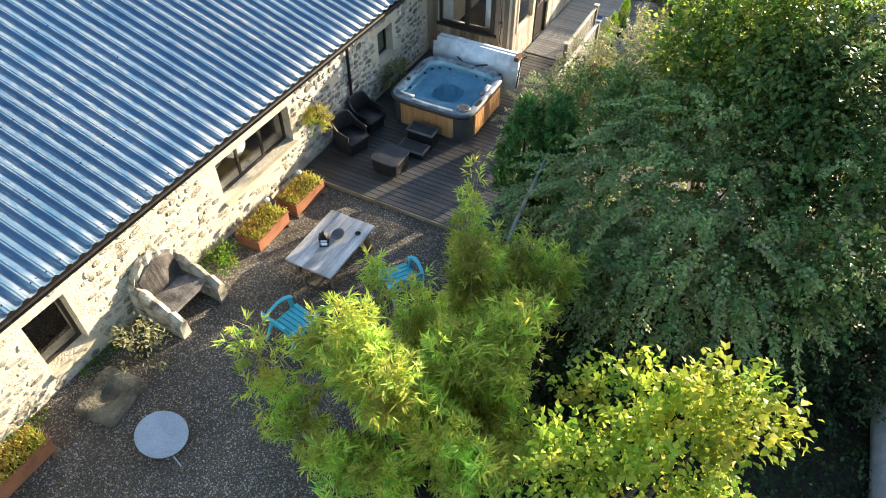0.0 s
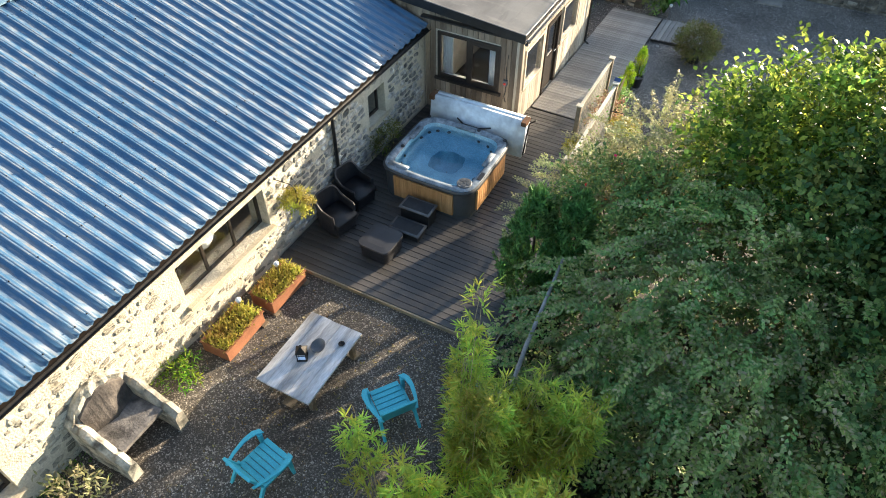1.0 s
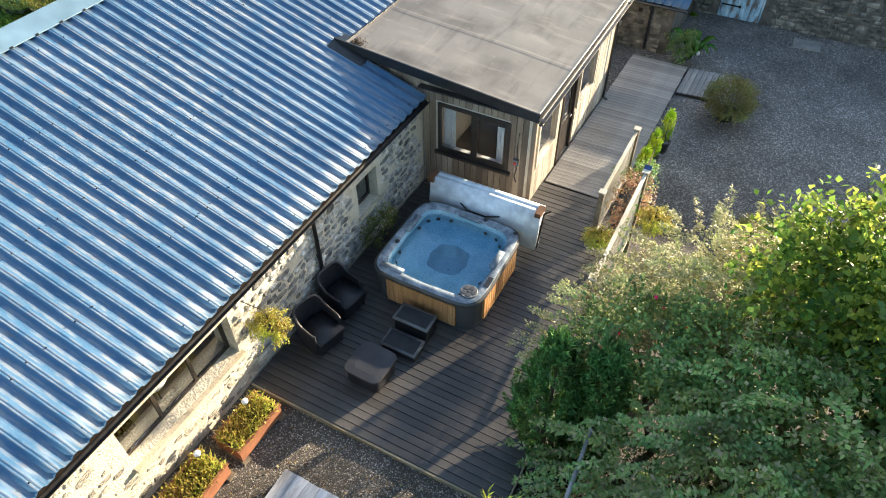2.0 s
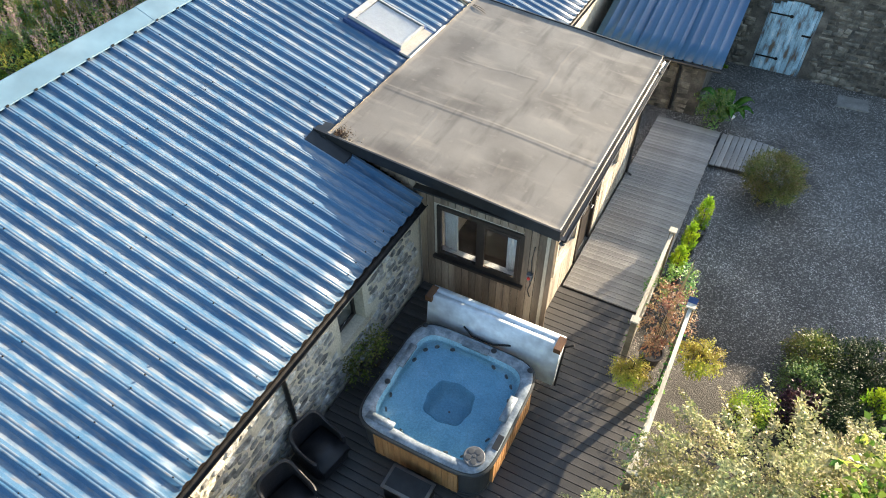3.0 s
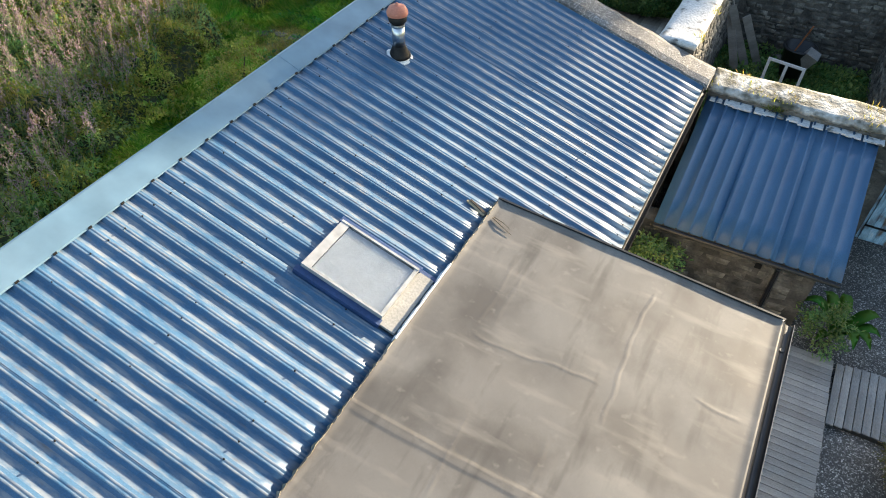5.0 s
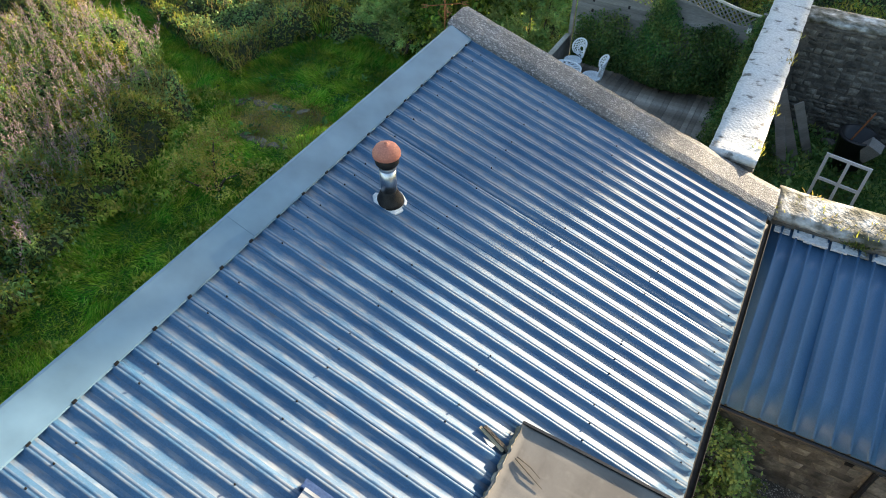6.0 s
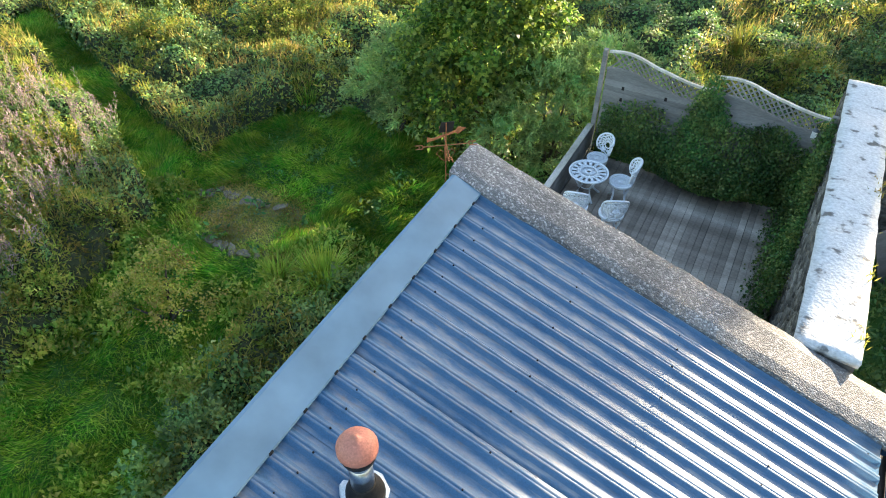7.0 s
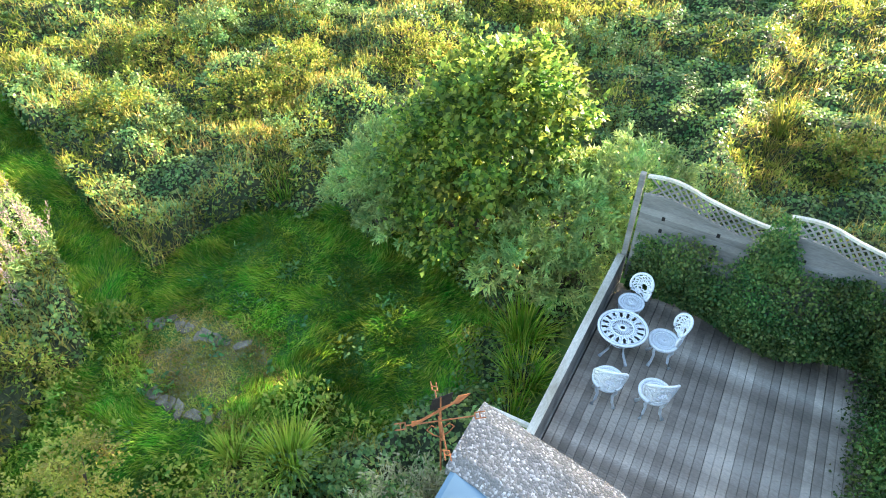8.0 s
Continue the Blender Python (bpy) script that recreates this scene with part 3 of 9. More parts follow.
def loft(loops, cap=True):
    """Skin over closed loops of equal length."""
    bm = bmesh.new()
    rings = [[bm.verts.new(p) for p in loop] for loop in loops]
    n = len(rings[0])
    for a, b in zip(rings, rings[1:]):
        for k in range(n):
            bm.faces.new((a[k], a[(k + 1) % n], b[(k + 1) % n], b[k]))
    if cap:
        bm.faces.new(rings[0][::-1])
        bm.faces.new(rings[-1])
    bmesh.ops.recalc_face_normals(bm, faces=bm.faces)
    return bm


def squircle(cx, cy, hx, hy, z, power=5.0, n=48):
    out = []
    for k in range(n):
        a = 2 * math.pi * k / n
        c, s = math.cos(a), math.sin(a)
        out.append((cx + hx * math.copysign(abs(c) ** (2 / power), c), cy + hy * math.copysign(abs(s) ** (2 / power), s), z))
    return out


def holed_wall(u, z, holes, t0, t1, axis):
    """A wall of thickness t0..t1 over u and z ranges, with openings (u0, u1, z0, z1) through it. axis: the one it is flat across."""
    us = sorted({*u, *(h[0] for h in holes), *(h[1] for h in holes)})
    zs = sorted({*z, *(h[2] for h in holes), *(h[3] for h in holes)})
    bm, cache = bmesh.new(), {}

    def v(i, j, t):
        key = (i, j, t)
        if key not in cache:
            cache[key] = bm.verts.new((t, us[i], zs[j]) if axis == "x" else (us[i], t, zs[j]))
        return cache[key]

    def full(i, j):
        if not (0 <= i < len(us) - 1 and 0 <= j < len(zs) - 1):
            return False
        a, b = (us[i] + us[i + 1]) / 2, (zs[j] + zs[j + 1]) / 2
        return not any(h[0] < a < h[1] and h[2] < b < h[3] for h in holes)

    for i in range(len(us) - 1):
        for j in range(len(zs) - 1):
            if not full(i, j):
                continue
            for t in (t0, t1):
                bm.faces.new((v(i, j, t), v(i + 1, j, t), v(i + 1, j + 1, t), v(i, j + 1, t)))
            for di, dj, a, b in ((-1, 0, (i, j), (i, j + 1)), (1, 0, (i + 1, j), (i + 1, j + 1)), (0, -1, (i, j), (i + 1, j)), (0, 1, (i, j + 1), (i + 1, j + 1))):
                if not full(i + di, j + dj):
                    bm.faces.new((v(*a, t0), v(*b, t0), v(*b, t1), v(*a, t1)))
    bmesh.ops.recalc_face_normals(bm, faces=bm.faces)
    return bm


def raw_mesh(name, verts, faces, material, parent=None, label="", category="", kind="", group="", smooth=False):
    """A mesh straight from arrays."""
    me = bpy.data.meshes.new(name)
    verts, faces = np.asarray(verts, np.float32), np.asarray(faces, np.int32)
    k = faces.shape[1]
    me.vertices.add(len(verts))
    me.vertices.foreach_set("co", verts.ravel())
    me.loops.add(faces.size)
    me.loops.foreach_set("vertex_index", faces.ravel())
    me.polygons.add(len(faces))
    me.polygons.foreach_set("loop_start", np.arange(0, faces.size, k, dtype=np.int32))
    me.update(calc_edges=True)
    me.validate()
    if smooth:
        me.shade_smooth()
    me.materials.append(material)
    ob = new(name, me)
    if parent is not None:
        ob.parent = parent
    return tagged(ob, label, category, group, kind)


def unit(v):
    return v / np.maximum(np.linalg.norm(v, axis=-1, keepdims=True), 1e-9)


def leaf_arrays(pts, axis, normal, length, width):
    """Rhombic leaves with a fold down the midrib: one quad each."""
    axis = unit(axis)
    side = unit(np.cross(axis, normal))
    nrm = np.cross(side, axis)
    L, W = np.reshape(length, (-1, 1)), np.reshape(width, (-1, 1))
    a, t = pts, pts + axis * L
    mid = pts + axis * L * 0.45 + nrm * W * 0.18
    v = np.stack([a, mid + side * W * 0.5, t - nrm * L * 0.06, mid - side * W * 0.5], 1).reshape(-1, 3)
    return v, np.arange(len(v)).reshape(-1, 4)


def leaves(name, pts, axis, normal, length, width, material, parent=None, **tags):
    v, f = leaf_arrays(pts, axis, normal, length, width)
    return raw_mesh(name, v, f, material, parent, **tags)


def rand_dirs(n):
    return unit(rng.normal(size=(n, 3)))


def lump(p, scale, seed=0.0):
    """Smooth noise of many points at once, about -1..1."""
    q = p * scale + seed
    return (np.sin(q[:, 0] * 1.7 + 1.3 * np.sin(q[:, 1] * 1.1)) + np.sin(q[:, 1] * 1.9 + 1.7 * np.sin(q[:, 2] * 1.3 + 0.5)) + np.sin(q[:, 2] * 2.1 + 1.5 * np.sin(q[:, 0] * 0.9 + 2.0))) / 3


def smooth01(a, b, x):
    t = np.clip((x - a) / (b - a), 0, 1)
    return t * t * (3 - 2 * t)


def ground_z(x, y):
    """Height of the ground: yard, lower drive, low meadow behind, and its far rise."""
    x, y = np.asarray(x, float), np.asarray(y, float)
    yard = 0.24 * smooth01(-6.5, -11.5, y)
    east = yard + (-0.38 - yard) * smooth01(-4.0, 0.8, y)
    west = -1.35 + 0.15 * np.sin(x * 0.35 + 1) * np.sin(y * 0.3) + 0.5 * smooth01(22, 34, y) + 0.02 * np.clip(y - 34, 0, 200)
    out = west + (east - west) * smooth01(-6.3, -5.4, x)
    north = smooth01(19.9, 22.0, y)
    return out + (west - out) * north * smooth01(-7, -3, x)


# ---- ground ----
def grid_axis(lo, hi, step, far):
    mid = np.arange(lo, hi + step / 2, step)
    out = step * 1.35 ** np.arange(1, 40)
    out = np.cumsum(out)
    out = out[out < far]
    return np.concatenate([lo - out[::-1], mid, hi + out])


def make_ground():
    gx, gy = grid_axis(-30, 16, 0.4, 900), grid_axis(-20, 40, 0.4, 900)
    X, Y = np.meshgrid(gx, gy, indexing="ij")
    Z = ground_z(X, Y) + 0.012 * lump(np.stack([X.ravel(), Y.ravel(), 0 * X.ravel()], 1), 2.0).reshape(X.shape)
    n, m = X.shape
    idx = np.arange(n * m).reshape(n, m)
    f = np.stack([idx[:-1, :-1], idx[1:, :-1], idx[1:, 1:], idx[:-1, 1:]], -1).reshape(-1, 4)
    raw_mesh("ground", np.stack([X, Y, Z], -1).reshape(-1, 3), f, M_GROUND, None, "dark gravel yard and drive running into rough green meadow", "ground", "structure", smooth=True)


make_ground()

# ---- main house ----
EAVE_X, EAVE_Z, RISE, TOP_X = 0.25, 2.44, 0.319, -5.95
YMIN, YMAX = -24.0, 12.12
PITCH = 0.2675


def roof_z(x):
    return EAVE_Z + RISE * (EAVE_X - x)


def rib(y):
    """Height of the sheet's trapezoid ribs at y."""
    u = (y / PITCH) % 1.0
    return np.interp(u, [0, 0.16, 0.32, 0.42, 0.45, 0.48, 0.58, 0.74, 1.0], [0, 0, 0.042, 0.042, 0.036, 0.042, 0.042, 0, 0])


house = thing("farmhouse", "long stone farmhouse under a low blue sheet roof", "house")
WALL_HOLES = [(-13.2, -12.4, 0.68, 1.9), (-8.7, -6.36, 0.98, 1.92), (-2.62, -1.9, 1.0, 1.82)]


def house_walls():
    w = part("wall_east", holed_wall((YMIN, 0.0), (-0.6, 2.36), WALL_HOLES, -0.5, 0.0, "x"), M_MORTAR, house, "limewashed rubble stone wall")
    part("wall_east", holed_wall((5.85, 12.1), (-0.6, 2.36), [], -0.5, 0.0, "x"), M_MORTAR, house)
    part("wall_west", boxes((-5.9, -5.5, YMIN, 12.1, -1.8, 4.2)), M_MORTAR, house)
    part("wall_inner", boxes((-0.5, 0.0, 0.02, 5.83, -0.6, 2.3)), M_ROOM, house)
    for y0, y1 in ((12.12, 12.95), (YMIN - 0.5, YMIN)):
        bm = bmesh.new()
        loop = [(-6.05, -1.8), (0.22, -0.6), (0.22, 2.5), (-6.05, 4.4)]
        a = [bm.verts.new((x, y0, z)) for x, z in loop]
        b = [bm.verts.new((x, y1, z)) for x, z in loop]
        bm.faces.new(a), bm.faces.new(b[::-1])
        for k in range(4):
            bm.faces.new((a[k], b[k], b[(k + 1) % 4], a[(k + 1) % 4]))
        bmesh.ops.recalc_face_normals(bm, faces=bm.faces)
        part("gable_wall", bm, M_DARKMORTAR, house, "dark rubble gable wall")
    # coping over the gable
    n = 40
    loops = []
    for k in range(n + 1):
        x = -6.08 + (0.28 + 6.08) * k / n
        z = roof_z(x) + 0.10 + 0.008 * math.sin(k * 1.3) + 0.006 * random.uniform(-1, 1)
        wob = 0.008 * math.sin(k * 0.9) + 0.012 * random.uniform(-1, 1)
        loops.append([(x, 12.13 + wob, z - 0.12), (x, 12.14 + wob, z + 0.0), (x, 12.3, z + 0.05), (x, 12.75, z + 0.055), (x, 12.96 + wob * 0.5, z - 0.01), (x, 12.97 + wob * 0.5, z - 0.14)])
    part("coping", loft(loops), M_COPING, house, "pebbled concrete coping, worn along its edges")
    return w


wall_east = house_walls()


def roof_sheets():
    cuts = list(np.arange(YMIN, -0.2, 1.07)) + list(np.linspace(-0.13, 5.95, 7)) + list(np.linspace(5.95, YMAX, 7))[1:]
    for y0, y1 in zip(cuts, cuts[1:]):
        low = -1.7 if -0.2 < y0 < 5.9 else EAVE_X - 0.04
        ys = np.unique(np.concatenate([np.clip([y0, y1], y0, y1)] + [[(k + u) * PITCH for u in (0, 0.16, 0.32, 0.42, 0.45, 0.48, 0.58, 0.74)] for k in range(int(y0 / PITCH) - 2, int(y1 / PITCH) + 3)]))
        ys = ys[(ys >= y0 - 1e-6) & (ys <= y1 + 0.03)]
        xs = np.linspace(TOP_X + 0.1, low, 13)
        X, Y = np.meshgrid(xs, ys, indexing="ij")
        P = np.stack([X.ravel(), Y.ravel(), 0 * X.ravel()], 1)
        Z = roof_z(X) + rib(Y) + 0.007 * lump(P, 1.1).reshape(X.shape) + 0.0025 * random.uniform(0, 1)
        n, m = X.shape
        i = np.arange(n * m).reshape(n, m)
        f = np.stack([i[:-1, :-1], i[1:, :-1], i[1:, 1:], i[:-1, 1:]], -1).reshape(-1, 4)
        ob = raw_mesh("roof_sheet", np.stack([X, Y, Z], -1).reshape(-1, 3), f, M_ROOF, house)
        so = ob.modifiers.new("thick", "SOLIDIFY")
        so.thickness, so.offset = 0.003, -1
    # fixing screws in rows across the sheets
    bm = bmesh.new()
    for x in (-5.3, -3.9, -2.5, -1.1, 0.05):
        for k in range(int(YMIN / PITCH) + 1, int(YMAX / PITCH)):
            y = (k + 0.45) * PITCH + random.uniform(-0.02, 0.02)
            if (-0.2 < y < 6.05 and x > -2.0) or random.random() < 0.25:
                continue
            bmesh.ops.create_cone(bm, cap_ends=True, segments=6, radius1=0.013, radius2=0.009, depth=0.018, matrix=pose(x + random.uniform(-0.05, 0.05), y, roof_z(x) + 0.048))
    part("fixing_screw", bm, M_IRON, house, "dark roofing screws", kind="stuff")
    # high-side flashing
    cuts = np.linspace(YMIN, YMAX, 13)
    for y0, y1 in zip(cuts, cuts[1:]):
        zt, zl = roof_z(TOP_X) + 0.10, roof_z(-5.58) + 0.062
        k = random.uniform(0, 0.006)
        loops = [[(-6.03, y, 4.18), (-6.03, y, zt + k), (-5.98, y, zt + 0.012 + k), (-5.58, y, zl + k), (-5.575, y, zl - 0.02), (-5.6, y, zl - 0.004 + k), (-5.98, y, zt + k), (-6.02, y, zt - 0.01 + k), (-6.02, y, 4.18)] for y in (y0, y1 + 0.04)]
        part("flashing", loft(loops), M_FLASH, house, "grey-blue folded top flashing")
    bm = bmesh.new()
    for k in range(int(YMIN / PITCH) + 1, int(YMAX / PITCH)):
        if k % 2 == 0:
            box(bm, -5.59, -5.565, (k + 0.4) * PITCH, (k + 0.6) * PITCH, roof_z(-5.58) + 0.03, roof_z(-5.58) + 0.068)
    part("filler_block", bm, M_IRON, house, "dark filler blocks under the flashing", kind="stuff")
    # roof underside, eave trim and gutter
    part("soffit", boxes((-0.5, 0.2, YMIN, -0.14, 2.36, 2.40), (-0.5, 0.2, 5.96, 12.1, 2.36, 2.40)), M_FRAME, house)
    for y0, y1 in ((YMIN, -0.15), (5.98, 12.1)):
        prof = [(0.2 + 0.055 * math.cos(a), 2.42 + 0.055 * math.sin(a)) for a in np.linspace(math.pi, 2 * math.pi, 9)]
        prof += [(0.2 + 0.048 * math.cos(a), 2.42 + 0.048 * math.sin(a)) for a in np.linspace(2 * math.pi, math.pi, 9)]
        part("gutter", loft([[(x + 0.06, y, z - 0.012) for x, z in prof] for y in np.linspace(y0, y1, 6)]), M_IRON, house, "black half-round gutter")
    part("downpipe", tube(tube(bmesh.new(), [(0.2, -4.07, 2.38), (0.07, -4.07, 2.22), (0.06, -4.07, 0.1)], 0.04, 10), [(0.06, -4.07, 1.18), (0.06, -4.07, 1.26)], 0.05, 10), M_BLACK, house, "black plastic downpipe")


roof_sheets()


def house_window(y0, y1, z0, z1, panes, sill_out=0.1, name="window_1", label=""):
    w = tagged(new(name), label or "dark-framed window in the stone wall", "window", kind="structure")
    x = -0.24
    t = 0.055
    rows = [(x - 0.03, x + 0.03, y0, y1, z0, z0 + t), (x - 0.03, x + 0.03, y0, y1, z1 - t, z1)]
    for k in range(panes + 1):
        c = y0 + t / 2 + (y1 - y0 - t) * k / panes
        rows.append((x - 0.03, x + 0.03, c - t / 2, c + t / 2, z0 + t, z1 - t))
    part("window_frame", boxes(*rows), M_FRAME, w)
    for k in range(panes):
        a, b = y0 + t + (y1 - y0 - t) * k / panes, y0 + (y1 - y0 - t) * (k + 1) / panes
        g = part("pane", boxes((x - 0.006, x + 0.006, a + 0.002, b - 0.002, z0 + t + 0.002, z1 - t - 0.002)), M_GLASS, w)
        g.visible_shadow = False
    part("window_sill", rounded(boxes((-0.205, sill_out, y0 - 0.05, y1 + 0.05, z0 - 0.09, z0 - 0.003)), 0.012), M_RENDER, w, "pale stone sill")
    return w


house_window(*WALL_HOLES[0], 1, name="window_1")
house_window(*WALL_HOLES[1], 3, name="window_2", label="long three-light dark-framed window with a deep pale sill")
house_window(*WALL_HOLES[2], 1, 0.05, name="window_3")
# rooms behind the windows
for n, (y0, y1) in enumerate(((-14.5, -11.2), (-10.2, -5.2), (-3.6, -0.3))):
    bm = boxes((-3.4, -0.52, y0, y1, 0.05, 2.3))
    bmesh.ops.reverse_faces(bm, faces=bm.faces)
    for f in [f for f in bm.faces if f.normal.x < -0.9 and f.calc_center_median().x > -1]:
        bm.faces.remove(f)
    solid("room_lining", bm, M_ROOM, "plain plastered room behind the window", "wall")



def window_lamp():
    l = thing("round_lampshade", "round white paper lampshade inside the long window", "lampshade", pose(-0.62, -7.62, 1.5))
    part("shade", lathe([(0.05, -0.3), (0.2, -0.22), (0.29, -0.05), (0.29, 0.05), (0.2, 0.22), (0.05, 0.3)], 24), M_WHITE, l, smooth=True)
    part("base", lathe([(0.1, -1.4), (0.1, -1.36), (0.012, -1.34), (0.012, -0.3)], 16), M_IRON, l)
    c = thing("round_mirror", "small round pale mirror inside the long window", "mirror", pose(-0.55, -8.25, 1.45, 0, 20, 0))
    part("glass", lathe([(0.16, 0), (0.16, 0.02)], 24, Matrix.Rotation(math.pi / 2, 4, "Y")), M_STEEL, c)
    part("frame", lathe([(0.15, -0.01), (0.2, -0.005), (0.2, 0.015), (0.15, 0.015), (0.15, -0.01)], 24, Matrix.Rotation(math.pi / 2, 4, "Y")), M_WHITE, c)
    part("stand", tube(bmesh.new(), [(0, 0, -0.2), (-0.1, 0, -1.4)], 0.02, 6), M_IRON, c)


window_lamp()

# ---- timber extension ----
ext = thing("timber_extension", "larch-clad lean-to extension with a flat grey membrane roof", "house")


def flat_z(x):
    return 2.79 + (2.73 - x) * 0.0925


EXT_WIN = (0.40, 2.10, 1.08, 2.30)
EAST_HOLES = [(0.55, 1.75, 0.95, 2.05), (2.0, 2.95, -0.02, 2.05), (3.15, 4.4, 0.95, 2.05)]


def extension():
    part("wall_south", holed_wall((0.02, 2.5), (-0.4, 2.62), [EXT_WIN], 0.05, 0.17, "y"), M_ROOM, ext)
    part("wall_east", holed_wall((0.05, 5.8), (-0.4, 2.62), EAST_HOLES, 2.38, 2.5, "x"), M_ROOM, ext)
    part("wall_north", boxes((0.02, 2.38, 5.68, 5.8, -0.4, 2.62)), M_ROOM, ext)
    part("room_floor", boxes((0.02, 2.38, 0.17, 5.68, 0.0, 0.08)), M_DECK, ext)
    # vertical boards
    w = 0.145
    x = 0.05
    while x < 2.52:
        top = flat_z(x) - 0.13
        for z0, z1 in ((-0.1, EXT_WIN[2] - 0.06), (EXT_WIN[3] + 0.05, top)) if EXT_WIN[0] < x + w / 2 < EXT_WIN[1] else ((-0.1, top),):
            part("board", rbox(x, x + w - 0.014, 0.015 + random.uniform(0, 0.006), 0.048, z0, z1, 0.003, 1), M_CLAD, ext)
        x += w
    y = 0.03
    while y < 5.8:
        spans = [(-0.3, 2.62)]
        for a, b, z0, z1 in EAST_HOLES:
            if a - 0.06 < y + w / 2 < b + 0.06:
                spans = [s for s in ((-0.3, z0 - 0.05), (z1 + 0.05, 2.62)) if s[1] - s[0] > 0.1]
        for z0, z1 in spans:
            # east boards take the lighter larch that paints in their sunlight
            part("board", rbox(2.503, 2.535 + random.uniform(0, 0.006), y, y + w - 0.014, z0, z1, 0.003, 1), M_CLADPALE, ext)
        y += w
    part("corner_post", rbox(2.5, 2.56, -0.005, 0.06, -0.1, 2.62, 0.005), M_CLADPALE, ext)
    # gap between the house roof and the flat roof, closed with upright boards
    x = -1.62
    while x < 0.0:
        part("board", boxes((x, x + 0.137, 0.02, 0.05, roof_z(x) - 0.1, flat_z(x + 0.14) - 0.13)), M_CLAD, ext)
        x += w
    # flat roof: membrane slab with upturned rims
    n, m = 190, 250
    xs, ys = np.linspace(-1.74, 2.72, n), np.linspace(-0.12, 5.94, m)
    X, Y = np.meshgrid(xs, ys, indexing="ij")
    P = np.stack([X.ravel(), Y.ravel(), 0 * X.ravel()], 1)
    Z = flat_z(X) + 0.006 * lump(P, 1.6).reshape(X.shape) + 0.002 * lump(P, 4.1, 3).reshape(X.shape)
    def ridge(across, along, lo, hi, wide, high):
        return high * np.exp(-(across / wide) ** 2) * smooth01(lo - 0.1, lo + 0.1, along) * (1 - smooth01(hi - 0.1, hi + 0.1, along))
    lap = Y - 1.75 - 0.03 * np.sin(X * 1.3)
    Z += 0.006 * smooth01(-0.075, -0.06, lap) * (1 - smooth01(0.03, 0.075, lap)) + ridge(lap - 0.055, X, -2, 3, 0.012, 0.005)
    for across, along, lo, hi, wide, high in (
            (X + 0.38 - 0.03 * np.sin(Y * 2.1), Y, 0.0, 2.3, 0.014, 0.0045), (X - 0.98 - 0.03 * np.sin(Y * 2.4) - 0.012 * np.sin(Y * 11), Y, 3.1, 5.4, 0.014, 0.005),
            (Y - 3.45 - 0.05 * np.sin(X * 3.0) - 0.014 * np.sin(X * 11) - 0.05 * (X + 1.0), X, -0.9, 0.75, 0.016, 0.005), (X - 1.2 - 0.02 * np.sin(Y * 5), Y, 0.5, 1.0, 0.014, 0.004),
            (Y - 4.05 + 0.1 * (X - 1.9) - 0.02 * np.sin(X * 8), X, 1.95, 2.5, 0.016, 0.004), (X + 0.95 - 0.03 * np.sin(Y * 3.4), Y, 3.6, 4.9, 0.016, 0.003), (X - 0.55 - 0.01 * np.sin(Y * 9), Y, 2.0, 2.5, 0.014, 0.0035), (X + 0.75 - 0.01 * np.sin(Y * 9), Y, 3.8, 4.8, 0.013, 0.003)):
        Z += ridge(across, along, lo, hi, wide, high)
    for edge in (X - X.min(), X.max() - X, Y - Y.min(), Y.max() - Y):
        Z += 0.02 * np.exp(-(edge / 0.06) ** 2)
    i = np.arange(n * m).reshape(n, m)
    f = np.stack([i[:-1, :-1], i[1:, :-1], i[1:, 1:], i[:-1, 1:]], -1).reshape(-1, 4)
    ob = raw_mesh("membrane", np.stack([X, Y, Z], -1).reshape(-1, 3), f, M_FELT, ext, "grey-brown membrane with lapped seams and stains", smooth=True)
    so = ob.modifiers.new("thick", "SOLIDIFY")
    so.thickness, so.offset = 0.05, -1
    # fascias, rim and gutter
    def strip(xa, xb, y0, y1, lo, hi):
        return loft([[(x, y0, flat_z(x) + lo), (x, y1, flat_z(x) + lo), (x, y1, flat_z(x) + hi), (x, y0, flat_z(x) + hi)] for x in (xa, xb)])
    part("fascia", strip(-2.0, 2.74, -0.16, -0.125, -0.17, 0.045), M_BLACK, ext, "black fascia board")
    part("fascia", strip(-1.74, 2.74, 5.945, 5.98, -0.17, 0.04), M_BLACK, ext)
    part("fascia", boxes((2.722, 2.742, -0.124, 5.944, 2.64, 2.80)), M_BLACK, ext)
    part("soffit", boxes((2.5, 2.72, -0.12, 5.94, 2.62, 2.66), (0.0, 2.5, -0.12, 0.04, 2.62, 2.66)), M_BLACK, ext)
    prof = [(2.812 + 0.066 * math.cos(a), 2.742 + 0.066 * math.sin(a)) for a in np.linspace(math.pi, 2 * math.pi, 9)]
    prof += [(2.812 + 0.059 * math.cos(a), 2.742 + 0.059 * math.sin(a)) for a in np.linspace(2 * math.pi, math.pi, 9)]
    part("gutter_lip", tube(bmesh.new(), [(2.876, -0.2, 2.745), (2.876, 6.0, 2.745)], 0.006, 6), M_TREADRIM, ext, "thin pale lip of the gutter")
    part("gutter", loft([[(x, y, z) for x, z in prof] for y in np.linspace(-0.2, 6.0, 5)]), M_BLACK, ext, "black half-round gutter")
    part("downpipe", tube(bmesh.new(), [(2.8, 5.5, 2.7), (2.78, 5.5, 2.6), (2.62, 5.5, 2.4), (2.6, 5.5, -0.05), (2.72, 5.5, -0.12)], 0.035, 10), M_BLACK, ext, "black downpipe")
